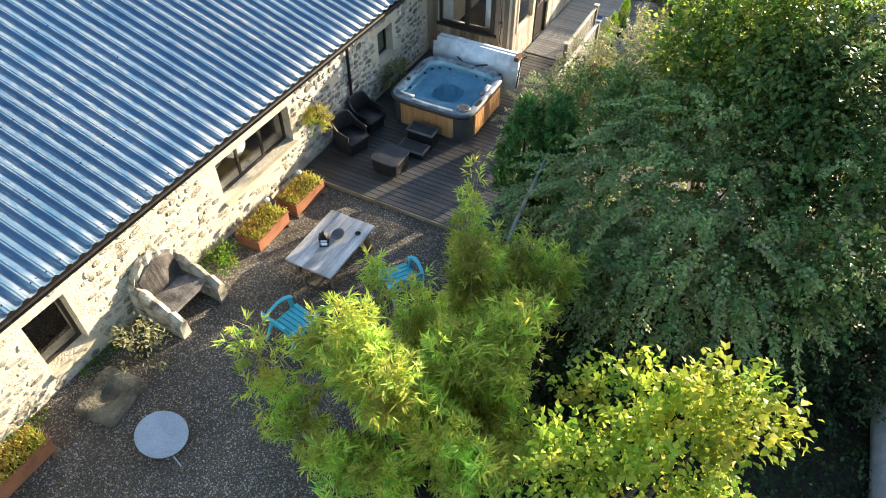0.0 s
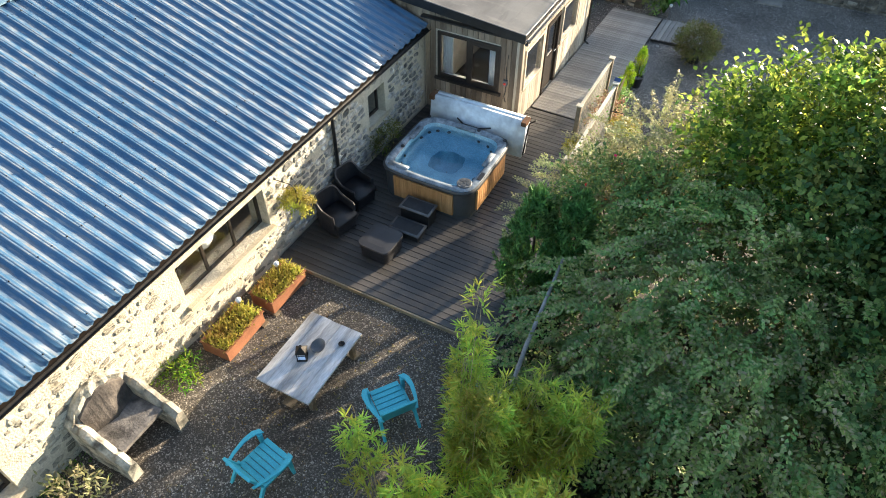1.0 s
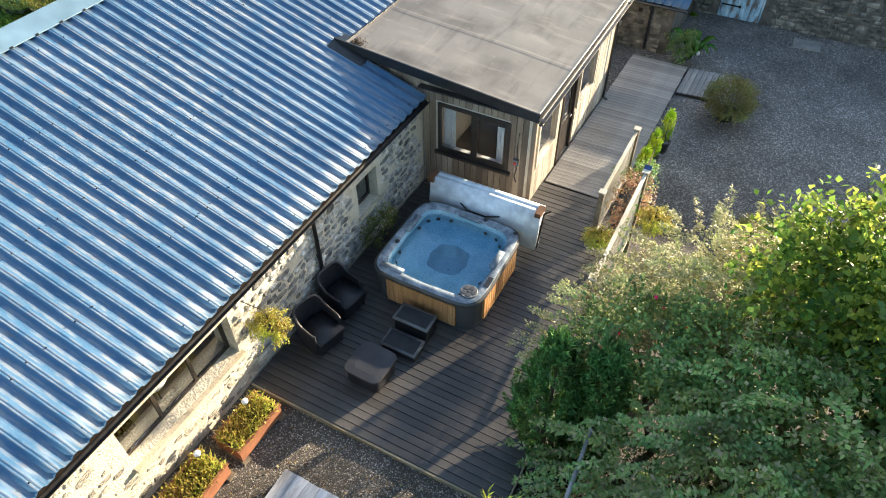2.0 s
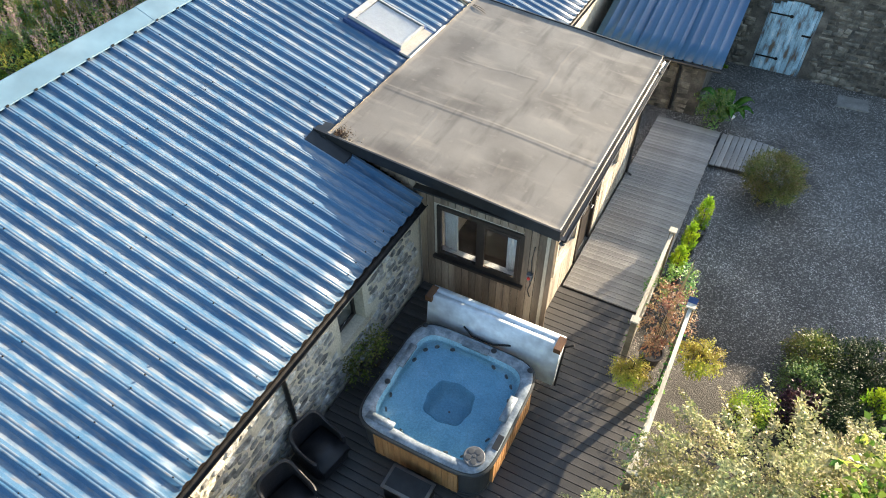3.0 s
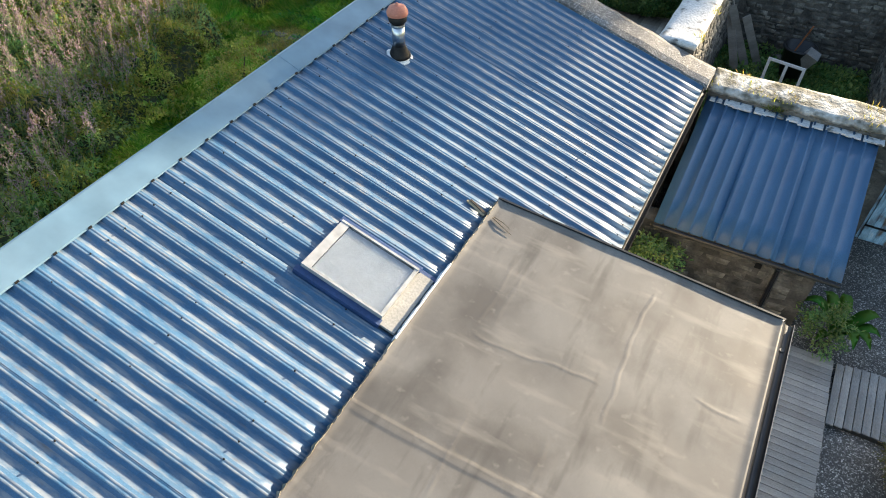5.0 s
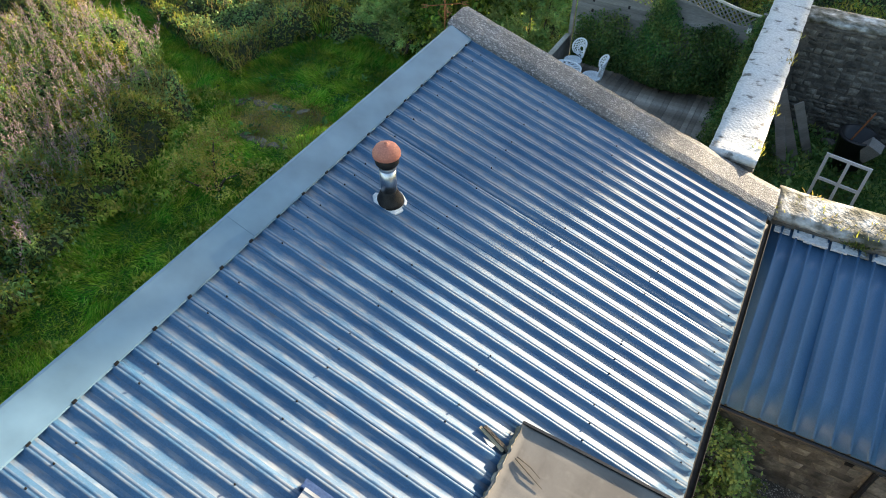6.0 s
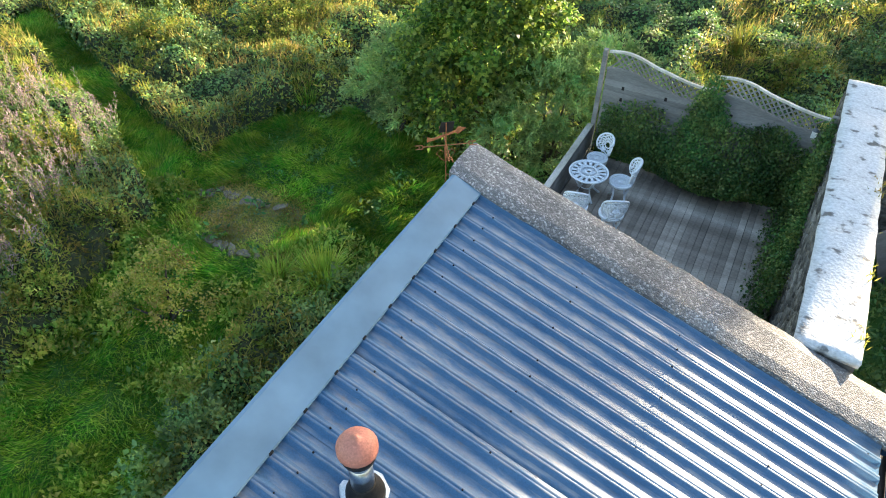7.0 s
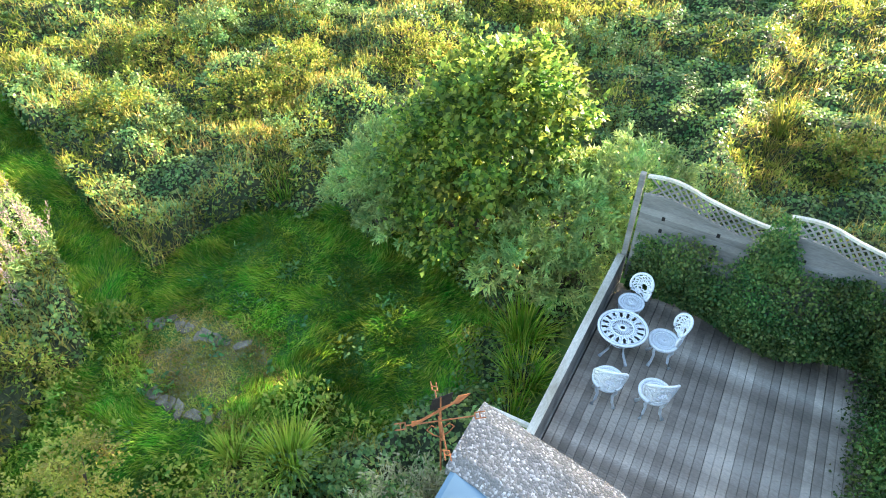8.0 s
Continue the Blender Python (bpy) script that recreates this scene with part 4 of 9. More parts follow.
    part("gutter_outlet", tube(bmesh.new(), [(2.8, -0.2, 2.76), (2.8, -0.2, 2.64)], 0.05, 10), M_BLACK, ext)
    # flashing over the corrugated roof at the south corner and along the joint
    part("apron", loft([[(-2.0 + k * 0.2, -0.17, roof_z(-2.0 + k * 0.2) + 0.03), (-2.0 + k * 0.2, -0.17, roof_z(-2.0 + k * 0.2) + 0.09), (-2.0 + k * 0.2, -0.42, roof_z(-2.0 + k * 0.2) + 0.05), (-2.0 + k * 0.2, -0.42, roof_z(-2.0 + k * 0.2) + 0.03)] for k in range(5)]), M_BLACK, ext, "black lead apron lapped over the sheets")
    part("corner_cap", rounded(boxes((-2.05, -1.72, -0.2, 0.2, roof_z(-1.9) + 0.02, roof_z(-1.9) + 0.07)), 0.01), M_BLACK, ext)
    def sealant(y0, y1, n, wide, rag, top):
        loops = []
        for k, y in enumerate(np.linspace(y0, y1, n)):
            d = rag * (noise.noise(Vector((y * 5.0, 2.0, 0.0))) + 0.8 * noise.noise(Vector((y * 17.0, 7.0, 0.0))))
            loops.append([(-1.715, y, flat_z(-1.72) + 0.0), (-1.72 + 0.4 * d, y, flat_z(-1.72) + top), (-1.72 - wide + d, y, roof_z(-1.72 - wide) + top + 0.03), (-1.735 - wide + d, y, roof_z(-1.72 - wide) + 0.035)])
        return loft(loops)
    m = surf("sealant", [(0.13, 0.105, 0.06), (0.27, 0.235, 0.16), (0.42, 0.385, 0.30)], 6, 0.8, 0, 0.5, 40)
    part("joint_sealant", sealant(-0.1, 2.8, 90, 0.05, 0.06, 0.028), m, ext, "ragged yellowed sealant along the roof joint")
    part("joint_sealant", sealant(4.32, 5.93, 60, 0.05, 0.06, 0.028), m, ext)
    part("joint_strip", sealant(2.8, 4.32, 50, 0.06, 0.02, 0.06), M_CASTWHITE, ext, "white sealed strip below the skylight")
    # south window
    win = tagged(new("window_4"), "dark-framed two-light window with curtains inside", "window", kind="structure")
    x0, x1, z0, z1 = EXT_WIN
    t = 0.07
    part("window_frame", boxes((x0, x1, 0.0, 0.08, z0, z0 + t), (x0, x1, 0.0, 0.08, z1 - t, z1), (x0, x0 + t, 0.0, 0.08, z0 + t, z1 - t), (x1 - t, x1, 0.0, 0.08, z0 + t, z1 - t), (1.2, 1.3, 0.0, 0.08, z0 + t, z1 - t)), M_FRAME, win)
    part("sash", boxes((1.3, x1 - t, -0.012, 0.03, z0 + t, z0 + t + 0.06), (1.3, x1 - t, -0.012, 0.03, z1 - t - 0.06, z1 - t), (1.3, 1.36, -0.012, 0.03, z0 + t + 0.06, z1 - t - 0.06), (x1 - t - 0.06, x1 - t, -0.012, 0.03, z0 + t + 0.06, z1 - t - 0.06)), M_FRAME, win)
    for a, b in ((x0 + t, 1.2), (1.36, x1 - t - 0.06)):
        g = part("pane", boxes((a + 0.002, b - 0.002, 0.035, 0.045, z0 + t + 0.002, z1 - t - 0.002)), M_GLASS, win)
        g.visible_shadow = False
    part("window_sill", rounded(boxes((x0 - 0.06, x1 + 0.06, -0.07, 0.01, z0 - 0.07, z0 - 0.003)), 0.006), M_FRAME, win)
    part("inner_sill", boxes((x0, x1, 0.09, 0.26, z0 - 0.02, z0 + 0.01)), M_WHITE, win, "white inner sill")
    # curtains
    for a, b in ((0.44, 0.72), (1.72, 2.02)):
        loop = []
        for z in (1.0, 1.6, 2.25):
            front = [(a + (b - a) * k / 24, 0.22 + 0.025 * math.sin(k * 1.6) + 0.01 * (z < 1.3), z) for k in range(25)]
            loop.append(front + [(x, y + 0.012, zz) for x, y, zz in front[::-1]])
        solid("curtain", loft(loop), M_CURTAIN, "pale gathered curtain beside the window", "curtain", kind="thing", smooth=True)
    # east openings
    for k, (a, b, c, d) in enumerate(EAST_HOLES):
        if k == 1:
            dr = tagged(new("door_1"), "dark glazed door in the timber wall", "door", kind="structure")
            part("door_frame", boxes((2.42, 2.55, a, a + 0.07, c, d), (2.42, 2.55, b - 0.07, b, c, d), (2.42, 2.55, a + 0.07, b - 0.07, d - 0.07, d)), M_FRAME, dr)
            leaf = part("door_leaf", holed_wall((a + 0.08, b - 0.08), (c + 0.02, d - 0.08), [(a + 0.2, b - 0.2, 1.0, 1.85)], 2.45, 2.49, "x"), M_FRAME, dr)
            part("pane", boxes((2.465, 2.475, a + 0.202, b - 0.202, 1.002, 1.848)), M_GLASS, dr).visible_shadow = False
            part("door_handle", tube(bmesh.new(), [(2.49, b - 0.14, 0.98), (2.54, b - 0.14, 0.98), (2.54, b - 0.26, 0.98)], 0.01, 8), M_STEEL, leaf, "steel lever handle")
        else:
            w2 = tagged(new("window_5"), "window with pale timber surround", "window", kind="structure")
            part("window_frame", boxes((2.44, 2.55, a, b, c, c + 0.06), (2.44, 2.55, a, b, d - 0.06, d), (2.44, 2.55, a, a + 0.06, c + 0.06, d - 0.06), (2.44, 2.55, b - 0.06, b, c + 0.06, d - 0.06)), M_CLADPALE, w2)
            part("pane", boxes((2.47, 2.482, a + 0.062, b - 0.062, c + 0.062, d - 0.062)), M_GLASS, w2).visible_shadow = False


extension()

# ---- skylight ----
def skylight():
    s = thing("skylight", "pale-framed roof window with a beige apron, set in the sheet roof", "skylight", Matrix.Translation((0, 0, 0)))
    x0, x1, y0, y1 = -3.3, -2.05, 2.95, 3.93
    tilt = Matrix.Translation((x0, 0, roof_z(x0) + 0.05)) @ Matrix.Rotation(math.atan(RISE), 4, "Y")
    L = (x1 - x0) / math.cos(math.atan(RISE))
    def fr(*rows):
        bm = boxes(*rows)
        return rounded(bm, 0.008, 1)
    part("frame", fr((0, L, y0, y0 + 0.035, 0, 0.13), (0, L, y1 - 0.035, y1, 0, 0.13), (0, 0.14, y0 + 0.035, y1 - 0.035, 0, 0.12), (L - 0.05, L, y0 + 0.035, y1 - 0.035, 0, 0.12)), M_SKYFRAME, s, "pale grey frame", at=tilt)
    # dark strips paint the shadow in the trough on each side of the frame
    for a, b in ((y0 - 0.10, y0 - 0.002), (y1 + 0.002, y1 + 0.10)):
        part("side_shade_strip", boxes((-0.05, L + 0.02, a, b, -0.05, 0.06)), M_TARP, s, "side strip coloured dark as the shadow beside the frame", at=tilt)
    part("pane", boxes((0.14, L - 0.05, y0 + 0.035, y1 - 0.035, 0.09, 0.108)), M_GLASS, s, at=tilt)
    part("blind", boxes((0.145, L - 0.055, y0 + 0.04, y1 - 0.04, 0.06, 0.072)), M_CURTAIN, s, "pale blind behind the glass", at=tilt)
    part("apron", rounded(boxes((L + 0.002, L + 0.25, y0 - 0.06, y1 + 0.02, -0.01, 0.035)), 0.01), M_APRON, s, "grey-beige membrane apron", at=tilt)
    part("apron_upstand", rounded(boxes((L - 0.002, L + 0.3, y1 + 0.024, y1 + 0.1, 0.0, 0.012)), 0.004), M_TARP, s, "dark turned edge", at=tilt)


skylight()


def flue():
    f = thing("flue_pipe", "steel flue pipe with a clay-red cowl on the roof", "flue", Matrix.Translation((-4.69, 7.85, roof_z(-4.69))))
    part("flashing_boot", lathe([(0.21, 0.0), (0.2, 0.05), (0.165, 0.1), (0.13, 0.18), (0.12, 0.22)], 20, Matrix.Identity(4)), M_IRON, f, "dark rubber boot with white sealant round it", smooth=True)
    part("sealant_collar", lathe([(0.27, -0.06), (0.25, 0.02), (0.2, 0.035)], 9, Matrix.Rotation(math.atan(RISE), 4, "Y")), M_WHITE, f, "smeared white sealant")
    part("pipe", lathe([(0.115, 0.2), (0.115, 0.62)], 20), M_STEEL, f, smooth=True)
    part("clamp_band", lathe([(0.122, 0.58), (0.126, 0.6), (0.122, 0.63)], 20), M_STEEL, f)
    part("cowl_base", lathe([(0.1, 0.63), (0.16, 0.68), (0.17, 0.74), (0.15, 0.8)], 20), M_IRON, f, "blackened cowl mouth", smooth=True)
    part("cowl", lathe([(0.15, 0.78), (0.19, 0.80), (0.19, 0.86), (0.15, 0.93), (0.07, 0.965), (0.03, 0.975), (0.025, 1.0), (0.01, 1.01)], 20), M_COWL, f, "dull red domed cowl", smooth=True)


flue()

# ---- lean-to shed ----
shed = thing("lean_to_shed", "stone lean-to shed under dark blue ribbed sheets", "shed")


def make_shed():
    def sz(y):
        return 1.22 + (y - 8.97) * 0.272
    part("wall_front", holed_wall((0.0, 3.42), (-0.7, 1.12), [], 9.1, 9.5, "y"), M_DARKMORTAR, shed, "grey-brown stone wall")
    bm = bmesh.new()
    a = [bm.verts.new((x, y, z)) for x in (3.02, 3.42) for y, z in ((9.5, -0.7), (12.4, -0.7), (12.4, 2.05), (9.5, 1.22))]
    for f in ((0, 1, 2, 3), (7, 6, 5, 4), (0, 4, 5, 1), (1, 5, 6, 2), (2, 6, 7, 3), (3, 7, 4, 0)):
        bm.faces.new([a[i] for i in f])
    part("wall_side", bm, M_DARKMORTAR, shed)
    xs_all = np.linspace(0.34, 3.76, 4)
    for x0, x1 in zip(xs_all, xs_all[1:]):
        xs = np.unique(np.concatenate([[x0, x1], np.concatenate([[k * 0.25 + u for u in (0, 0.012, 0.04, 0.052)] for k in range(0, 20)])]))
        xs = xs[(xs >= x0) & (xs <= x1 + 0.001)]
        ys = np.linspace(8.95, 12.42, 6)
        X, Y = np.meshgrid(xs, ys, indexing="ij")
        u = X % 0.25
        Z = 1.22 + (Y - 8.97) * 0.272 + np.interp(u, [0, 0.012, 0.04, 0.052, 0.25], [0, 0.036, 0.036, 0, 0])
        n, m = X.shape
        i = np.arange(n * m).reshape(n, m)
        f = np.stack([i[:-1, :-1], i[1:, :-1], i[1:, 1:], i[:-1, 1:]], -1).reshape(-1, 4)
        ob = raw_mesh("roof_sheet", np.stack([X, Y, Z], -1).reshape(-1, 3), f, M_SHED, shed)
        so = ob.modifiers.new("thick", "SOLIDIFY")
        so.thickness, so.offset = 0.004, -1
    part("gutter", tube(bmesh.new(), [(0.35, 8.93, 1.15), (3.78, 8.93, 1.15)], 0.045, 8), M_BLACK, shed, "black gutter")
    part("downpipe", tube(bmesh.new(), [(2.75, 8.93, 1.12), (2.75, 9.04, 0.98), (2.75, 9.05, -0.3)], 0.045, 8), M_BLACK, shed, "black downpipe")
    part("wall_vent", boxes((2.35, 2.47, 9.08, 9.1, 0.8, 0.92)), M_IRON, shed, "small dark vent")
    x = 0.4
    while x < 3.7:
        w = random.uniform(0.18, 0.4)
        part("mortar_flashing", rounded(boxes((x, x + w, 12.25 + random.uniform(-0.06, 0.04), 12.44, 2.13, 2.165 + random.uniform(-0.01, 0.015))), 0.012, 1), M_WHITECAP, shed, "ragged pale mortar flashing")
        x += w + random.choice((0.0, 0.0, 0.05))


make_shed()

# ---- boundary walls ----
def rough_cap(x0, x1, y0, y1, z, along, h=0.04, step=0.2):
    """A lumpy wall top."""
    nx, ny = max(3, int((x1 - x0) / step * 1.6)), max(3, int((y1 - y0) / step * 1.6))
    X, Y = np.meshgrid(np.linspace(x0, x1, nx), np.linspace(y0, y1, ny), indexing="ij")
    P = np.stack([X.ravel(), Y.ravel(), 0 * X.ravel()], 1)
    Z = z + h * 0.5 * lump(P, 2.6).reshape(X.shape) + h * 0.35 * lump(P, 6.7, 2).reshape(X.shape)
    rim = (np.arange(nx)[:, None] % (nx - 1) == 0) | (np.arange(ny)[None] % (ny - 1) == 0)
    X2, Y2 = X + 0.015 * lump(P, 5.0, 4).reshape(X.shape), Y + 0.015 * lump(P, 5.0, 7).reshape(X.shape)
    Z = np.where(rim, Z - h * 0.5, Z)
    i = np.arange(nx * ny).reshape(nx, ny)
    f = np.stack([i[:-1, :-1], i[1:, :-1], i[1:, 1:], i[:-1, 1:]], -1).reshape(-1, 4)
    return np.stack([X2, Y2, Z], -1).reshape(-1, 3), f


def wall_run(name, x0, x1, y0, y1, z0, z1, label, cap_mat, holes=(), axis="y"):
    w = solid(name, holed_wall((x0, x1) if axis == "y" else (y0, y1), (z0, z1), holes, *((y0, y1) if axis == "y" else (x0, x1)), axis), M_DARKMORTAR, label, "wall")
    v, f = rough_cap(x0 - 0.03, x1 + 0.03, y0 - 0.03, y1 + 0.03, z1 + 0.09, axis)
    ob = raw_mesh("wall_cap", v, f, cap_mat, w, "rough pale wall top", smooth=True)
    so = ob.modifiers.new("thick", "SOLIDIFY")
    so.thickness, so.offset = 0.12, -1
    return w


def stonework(wall, u0, u1, z0, z1, at, axis, sign, mat, size=(0.12, 0.4, 0.09, 0.2), holes=(), proud=0.035, gap=0.02, seed=1):
    """Rubble stones bedded in one face of a wall, joined."""
    r = random.Random(seed)
    verts, faces = [], []
    z = z0
    while z < z1 - 0.05:
        h = r.uniform(size[2], size[3])
        u = u0 + r.uniform(0, 0.2)
        while u < u1 - 0.08:
            w = r.uniform(size[0], size[1])
            uu, zz, hh = u, z + r.uniform(-0.03, 0.03), h * r.uniform(0.7, 1.1)
            u += w + gap
            if uu + w > u1 or zz + hh > z1 + 0.02 or any(uu < b and uu + w > a and zz < d and zz + hh > c for a, b, c, d in holes):
                continue
            p = proud * r.uniform(0.3, 1.0)
            n = len(verts)
            for k, (du, dz) in enumerate(((0, 0), (w, 0), (w, hh), (0, hh))):
                ju, jz = r.uniform(-0.2, 0.2) * min(w, 0.2), r.uniform(-0.22, 0.22) * hh
                base = (uu + du + ju, zz + dz + jz)
                inn = (uu + w / 2 + (du + ju - w / 2) * 0.72, zz + hh / 2 + (dz + jz - hh / 2) * 0.68)
                for (a, b), out in ((base, -0.02), (inn, p)):
                    c = at + sign * out
                    verts.append((c, a, b) if axis == "x" else (a, c, b))
            o = [n, n + 2, n + 4, n + 6]
            q = [n + 1, n + 3, n + 5, n + 7]
            faces.append(q)
            for k in range(4):
                faces.append([o[k], o[(k + 1) % 4], q[(k + 1) % 4], q[k]])
        z += h + gap * 0.6
    ob = raw_mesh("stonework", verts, faces, mat, wall, "rubble stones in the wall face", kind="stuff")
    bm = bmesh.new()
    bm.from_mesh(ob.data)
    bmesh.ops.recalc_face_normals(bm, faces=bm.faces)
    bm.to_mesh(ob.data)
    bm.free()
    return ob


DOOR = (4.28, 5.62, -0.4, 1.8)
wall_n = wall_run("wall_north", 0.3, 16.0, 12.45, 13.3, -0.9, 2.3, "mossy rubble wall with a pale weathered top", M_WALLCAP, [DOOR])
stonework(wall_n, 3.45, 16.0, -0.4, 2.3, 12.45, "y", -1, M_DARKSTONE, holes=[(DOOR[0] - 0.12, DOOR[1] + 0.12, -1, DOOR[3] + 0.1)], seed=3)
stonework(wall_n, 0.3, 12.0, -0.4, 2.3, 13.3, "y", 1, M_DARKSTONE, seed=4)
wall_w = wall_run("wall_whitewashed", -1.08, -0.28, 13.0, 21.2, -0.9, 2.85, "thick rubble wall with a whitewashed top", M_WHITECAP, axis="x")
stonework(wall_w, 13.1, 21.2, -0.3, 2.8, -0.28, "x", 1, M_DARKSTONE, seed=5)
stonework(wall_w, 13.1, 21.2, 0.4, 2.8, -1.08, "x", -1, M_DARKSTONE, seed=6)
wall_r = wall_run("wall_ruin", -0.28, 9.0, 20.4, 21.2, -0.9, 2.55, "ruined outbuilding wall of dark stone", M_WALLCAP)
stonework(wall_r, -0.2, 9.0, -0.4, 2.55, 20.4, "y", -1, M_DARKSTONE, seed=7)
wall_r2 = wall_run("wall_ruin_inner", 4.0, 4.6, 13.3, 20.4, -0.9, 2.0, "low inner wall of the ruin", M_DARKMORTAR, axis="x")
stonework(wall_r2, 13.3, 20.4, -0.4, 2.0, 4.0, "x", -1, M_DARKSTONE, seed=8)
stonework(shed, 0.1, 3.4, -0.4, 1.1, 9.1, "y", -1, M_DARKSTONE, size=(0.2, 0.5, 0.12, 0.22), seed=9, proud=0.02)


# ---- hot tub ----
def hot_tub():
    cx, cy, hx, hy = 1.97, -2.5, 1.17, 1.17
    t = thing("hot_tub", "square hot tub with warm wood panels and blue water", "hot tub", Matrix.Translation((cx, cy, 0.1)))
    top = 0.80
    part("base", loft([squircle(0, 0, hx - 0.06, hy - 0.06, 0.0, 7), squircle(0, 0, hx - 0.06, hy - 0.06, 0.06, 7)]), M_TUBGREY, t)
    body = loft([squircle(0, 0, hx - 0.07, hy - 0.07, 0.06, 7), squircle(0, 0, hx - 0.05, hy - 0.05, top - 0.14, 7)], False)
    part("cabinet", body, M_TUBGREY, t, "grey cabinet corners")
    for k in range(4):
        m = Matrix.Rotation(k * math.pi / 2, 4, "Z")
        n = 28
        for i in range(n):
            a, b = -0.74 + 1.48 * i / n, -0.74 + 1.48 * (i + 1) / n - 0.004
            part("slat", boxes((a, b, -hy + 0.018 + 0.004 * (i % 2), -hy + 0.075, 0.09, top - 0.15)), M_TUBWOOD, t, at=m)
    lip = [squircle(0, 0, hx - 0.06, hy - 0.06, top - 0.14, 6, 64), squircle(0, 0, hx, hy, top - 0.10, 6, 64), squircle(0, 0, hx + 0.01, hy + 0.01, top - 0.04, 6, 64), squircle(0, 0, hx - 0.02, hy - 0.02, top - 0.012, 6, 64)]
    part("lower_rim", loft(lip, False), M_TUBGREY, t, "dark grey moulded rim", smooth=True)
    # acrylic shell: broad lip dipping into the basin
    def loop(s, z, power, wob=0.0):
        pts = squircle(0, 0, (hx - s), (hy - s), z, power, 64)
        return [(x * (1 + wob * math.cos(8 * math.atan2(y, x))), y * (1 + wob * math.cos(8 * math.atan2(y, x))), zz) for x, y, zz in pts]
    shell = [loop(0.03, top - 0.012, 6), loop(0.06, top + 0.018, 6), loop(0.12, top + 0.022, 6, 0.004), loop(0.17, top + 0.012, 6, 0.008), loop(0.2, top - 0.03, 5, 0.012)]
    part("acrylic_lip", loft(shell, cap=False), M_ACRYLIC, t, "marbled grey-blue acrylic lip", smooth=True)
    basin = [loop(0.2, top - 0.03, 5, 0.012), loop(0.24, top - 0.14, 5, 0.012), loop(0.27, top - 0.32, 4.5, 0.015), loop(0.78, top - 0.37, 2.8, 0.03)]
    bm = loft(basin, False)
    part("basin", bm, M_POOL, t, "blue moulded basin with bench seats", smooth=True)
    well = [loop(0.78, top - 0.37, 2.8, 0.03), loop(0.805, top - 0.40, 2.6, 0.06), loop(0.83, top - 0.62, 2.4, 0.07), loop(0.98, top - 0.67, 2.2), loop(hx - 0.02, top - 0.67, 2)]
    part("footwell", loft(well, False), M_WELL, t, "deeper blue footwell in the middle of the basin", smooth=True)
    part("water", loft([loop(0.245, top - 0.30, 5, 0.012), loop(0.232, top - 0.115, 5, 0.012)]), M_WATER, t, "clear still water").visible_shadow = False
    # headrests, jets, control panel, filter lid
    for x, y, r in ((-0.72, -0.98, 0), (0.0, 1.0, 180), (1.0, 0.15, 90), (-0.98, 0.3, -90)):
        part("headrest", rounded(boxes((-0.24, 0.24, -0.06, 0.06, 0, 0.045)), 0.02, 3), M_ACRYLIC, t, "padded pale headrest", at=pose(x * 0.98, y * 0.98, top + 0.0, 0, 0, r), smooth=True)
    for k in range(16):
        a = 2 * math.pi * k / 16 + 0.2
        x, y = 0.9 * math.copysign(abs(math.cos(a)) ** 0.5, math.cos(a)), 0.9 * math.copysign(abs(math.sin(a)) ** 0.5, math.sin(a))
        jet = part("jet", lathe([(0.045, -0.01), (0.045, 0.012), (0.03, 0.02), (0.02, 0.01)], 12), M_TUBGREY, t, "dark jet nozzle", at=Matrix.Translation((x * 0.985, y * 0.985, top - 0.2)) @ Vector((-x, -y, 0.15)).to_track_quat("Z", "Y").to_matrix().to_4x4())
    disc = part("filter_lid", lathe([(0.165, 0.0), (0.165, 0.03), (0.155, 0.04), (0.13, 0.038), (0.0001, 0.036)], 28), M_TREADRIM, t, "round grey filter lid with dark wells", at=Matrix.Translation((0.86, -0.83, top + 0.01)))
    for k in range(5):
        a = 2 * math.pi * k / 5
        part("well", lathe([(0.05, 0.036), (0.05, 0.045), (0.03, 0.047)], 12), M_TUBGREY, disc, at=Matrix.Translation((0.092 * math.cos(a), 0.092 * math.sin(a), 0)))
    part("well", lathe([(0.03, 0.036), (0.03, 0.046), (0.02, 0.048)], 12), M_TUBGREY, disc)
    part("control_panel", rounded(boxes((-0.05, 0.05, -0.13, 0.13, 0, 0.012)), 0.006), M_BLACK, t, "small black control panel", at=pose(1.08, -0.45, top + 0.02))
    for x, y in ((1.0, 0.98), (-0.98, -0.3), (0.3, 1.06), (-1.0, 1.0)):
        part("air_valve", lathe([(0.05, 0), (0.05, 0.02), (0.035, 0.03), (0.0001, 0.03)], 14), M_BLACK, t, "black air valve knob", at=Matrix.Translation((x, y, top + 0.012)))


hot_tub()


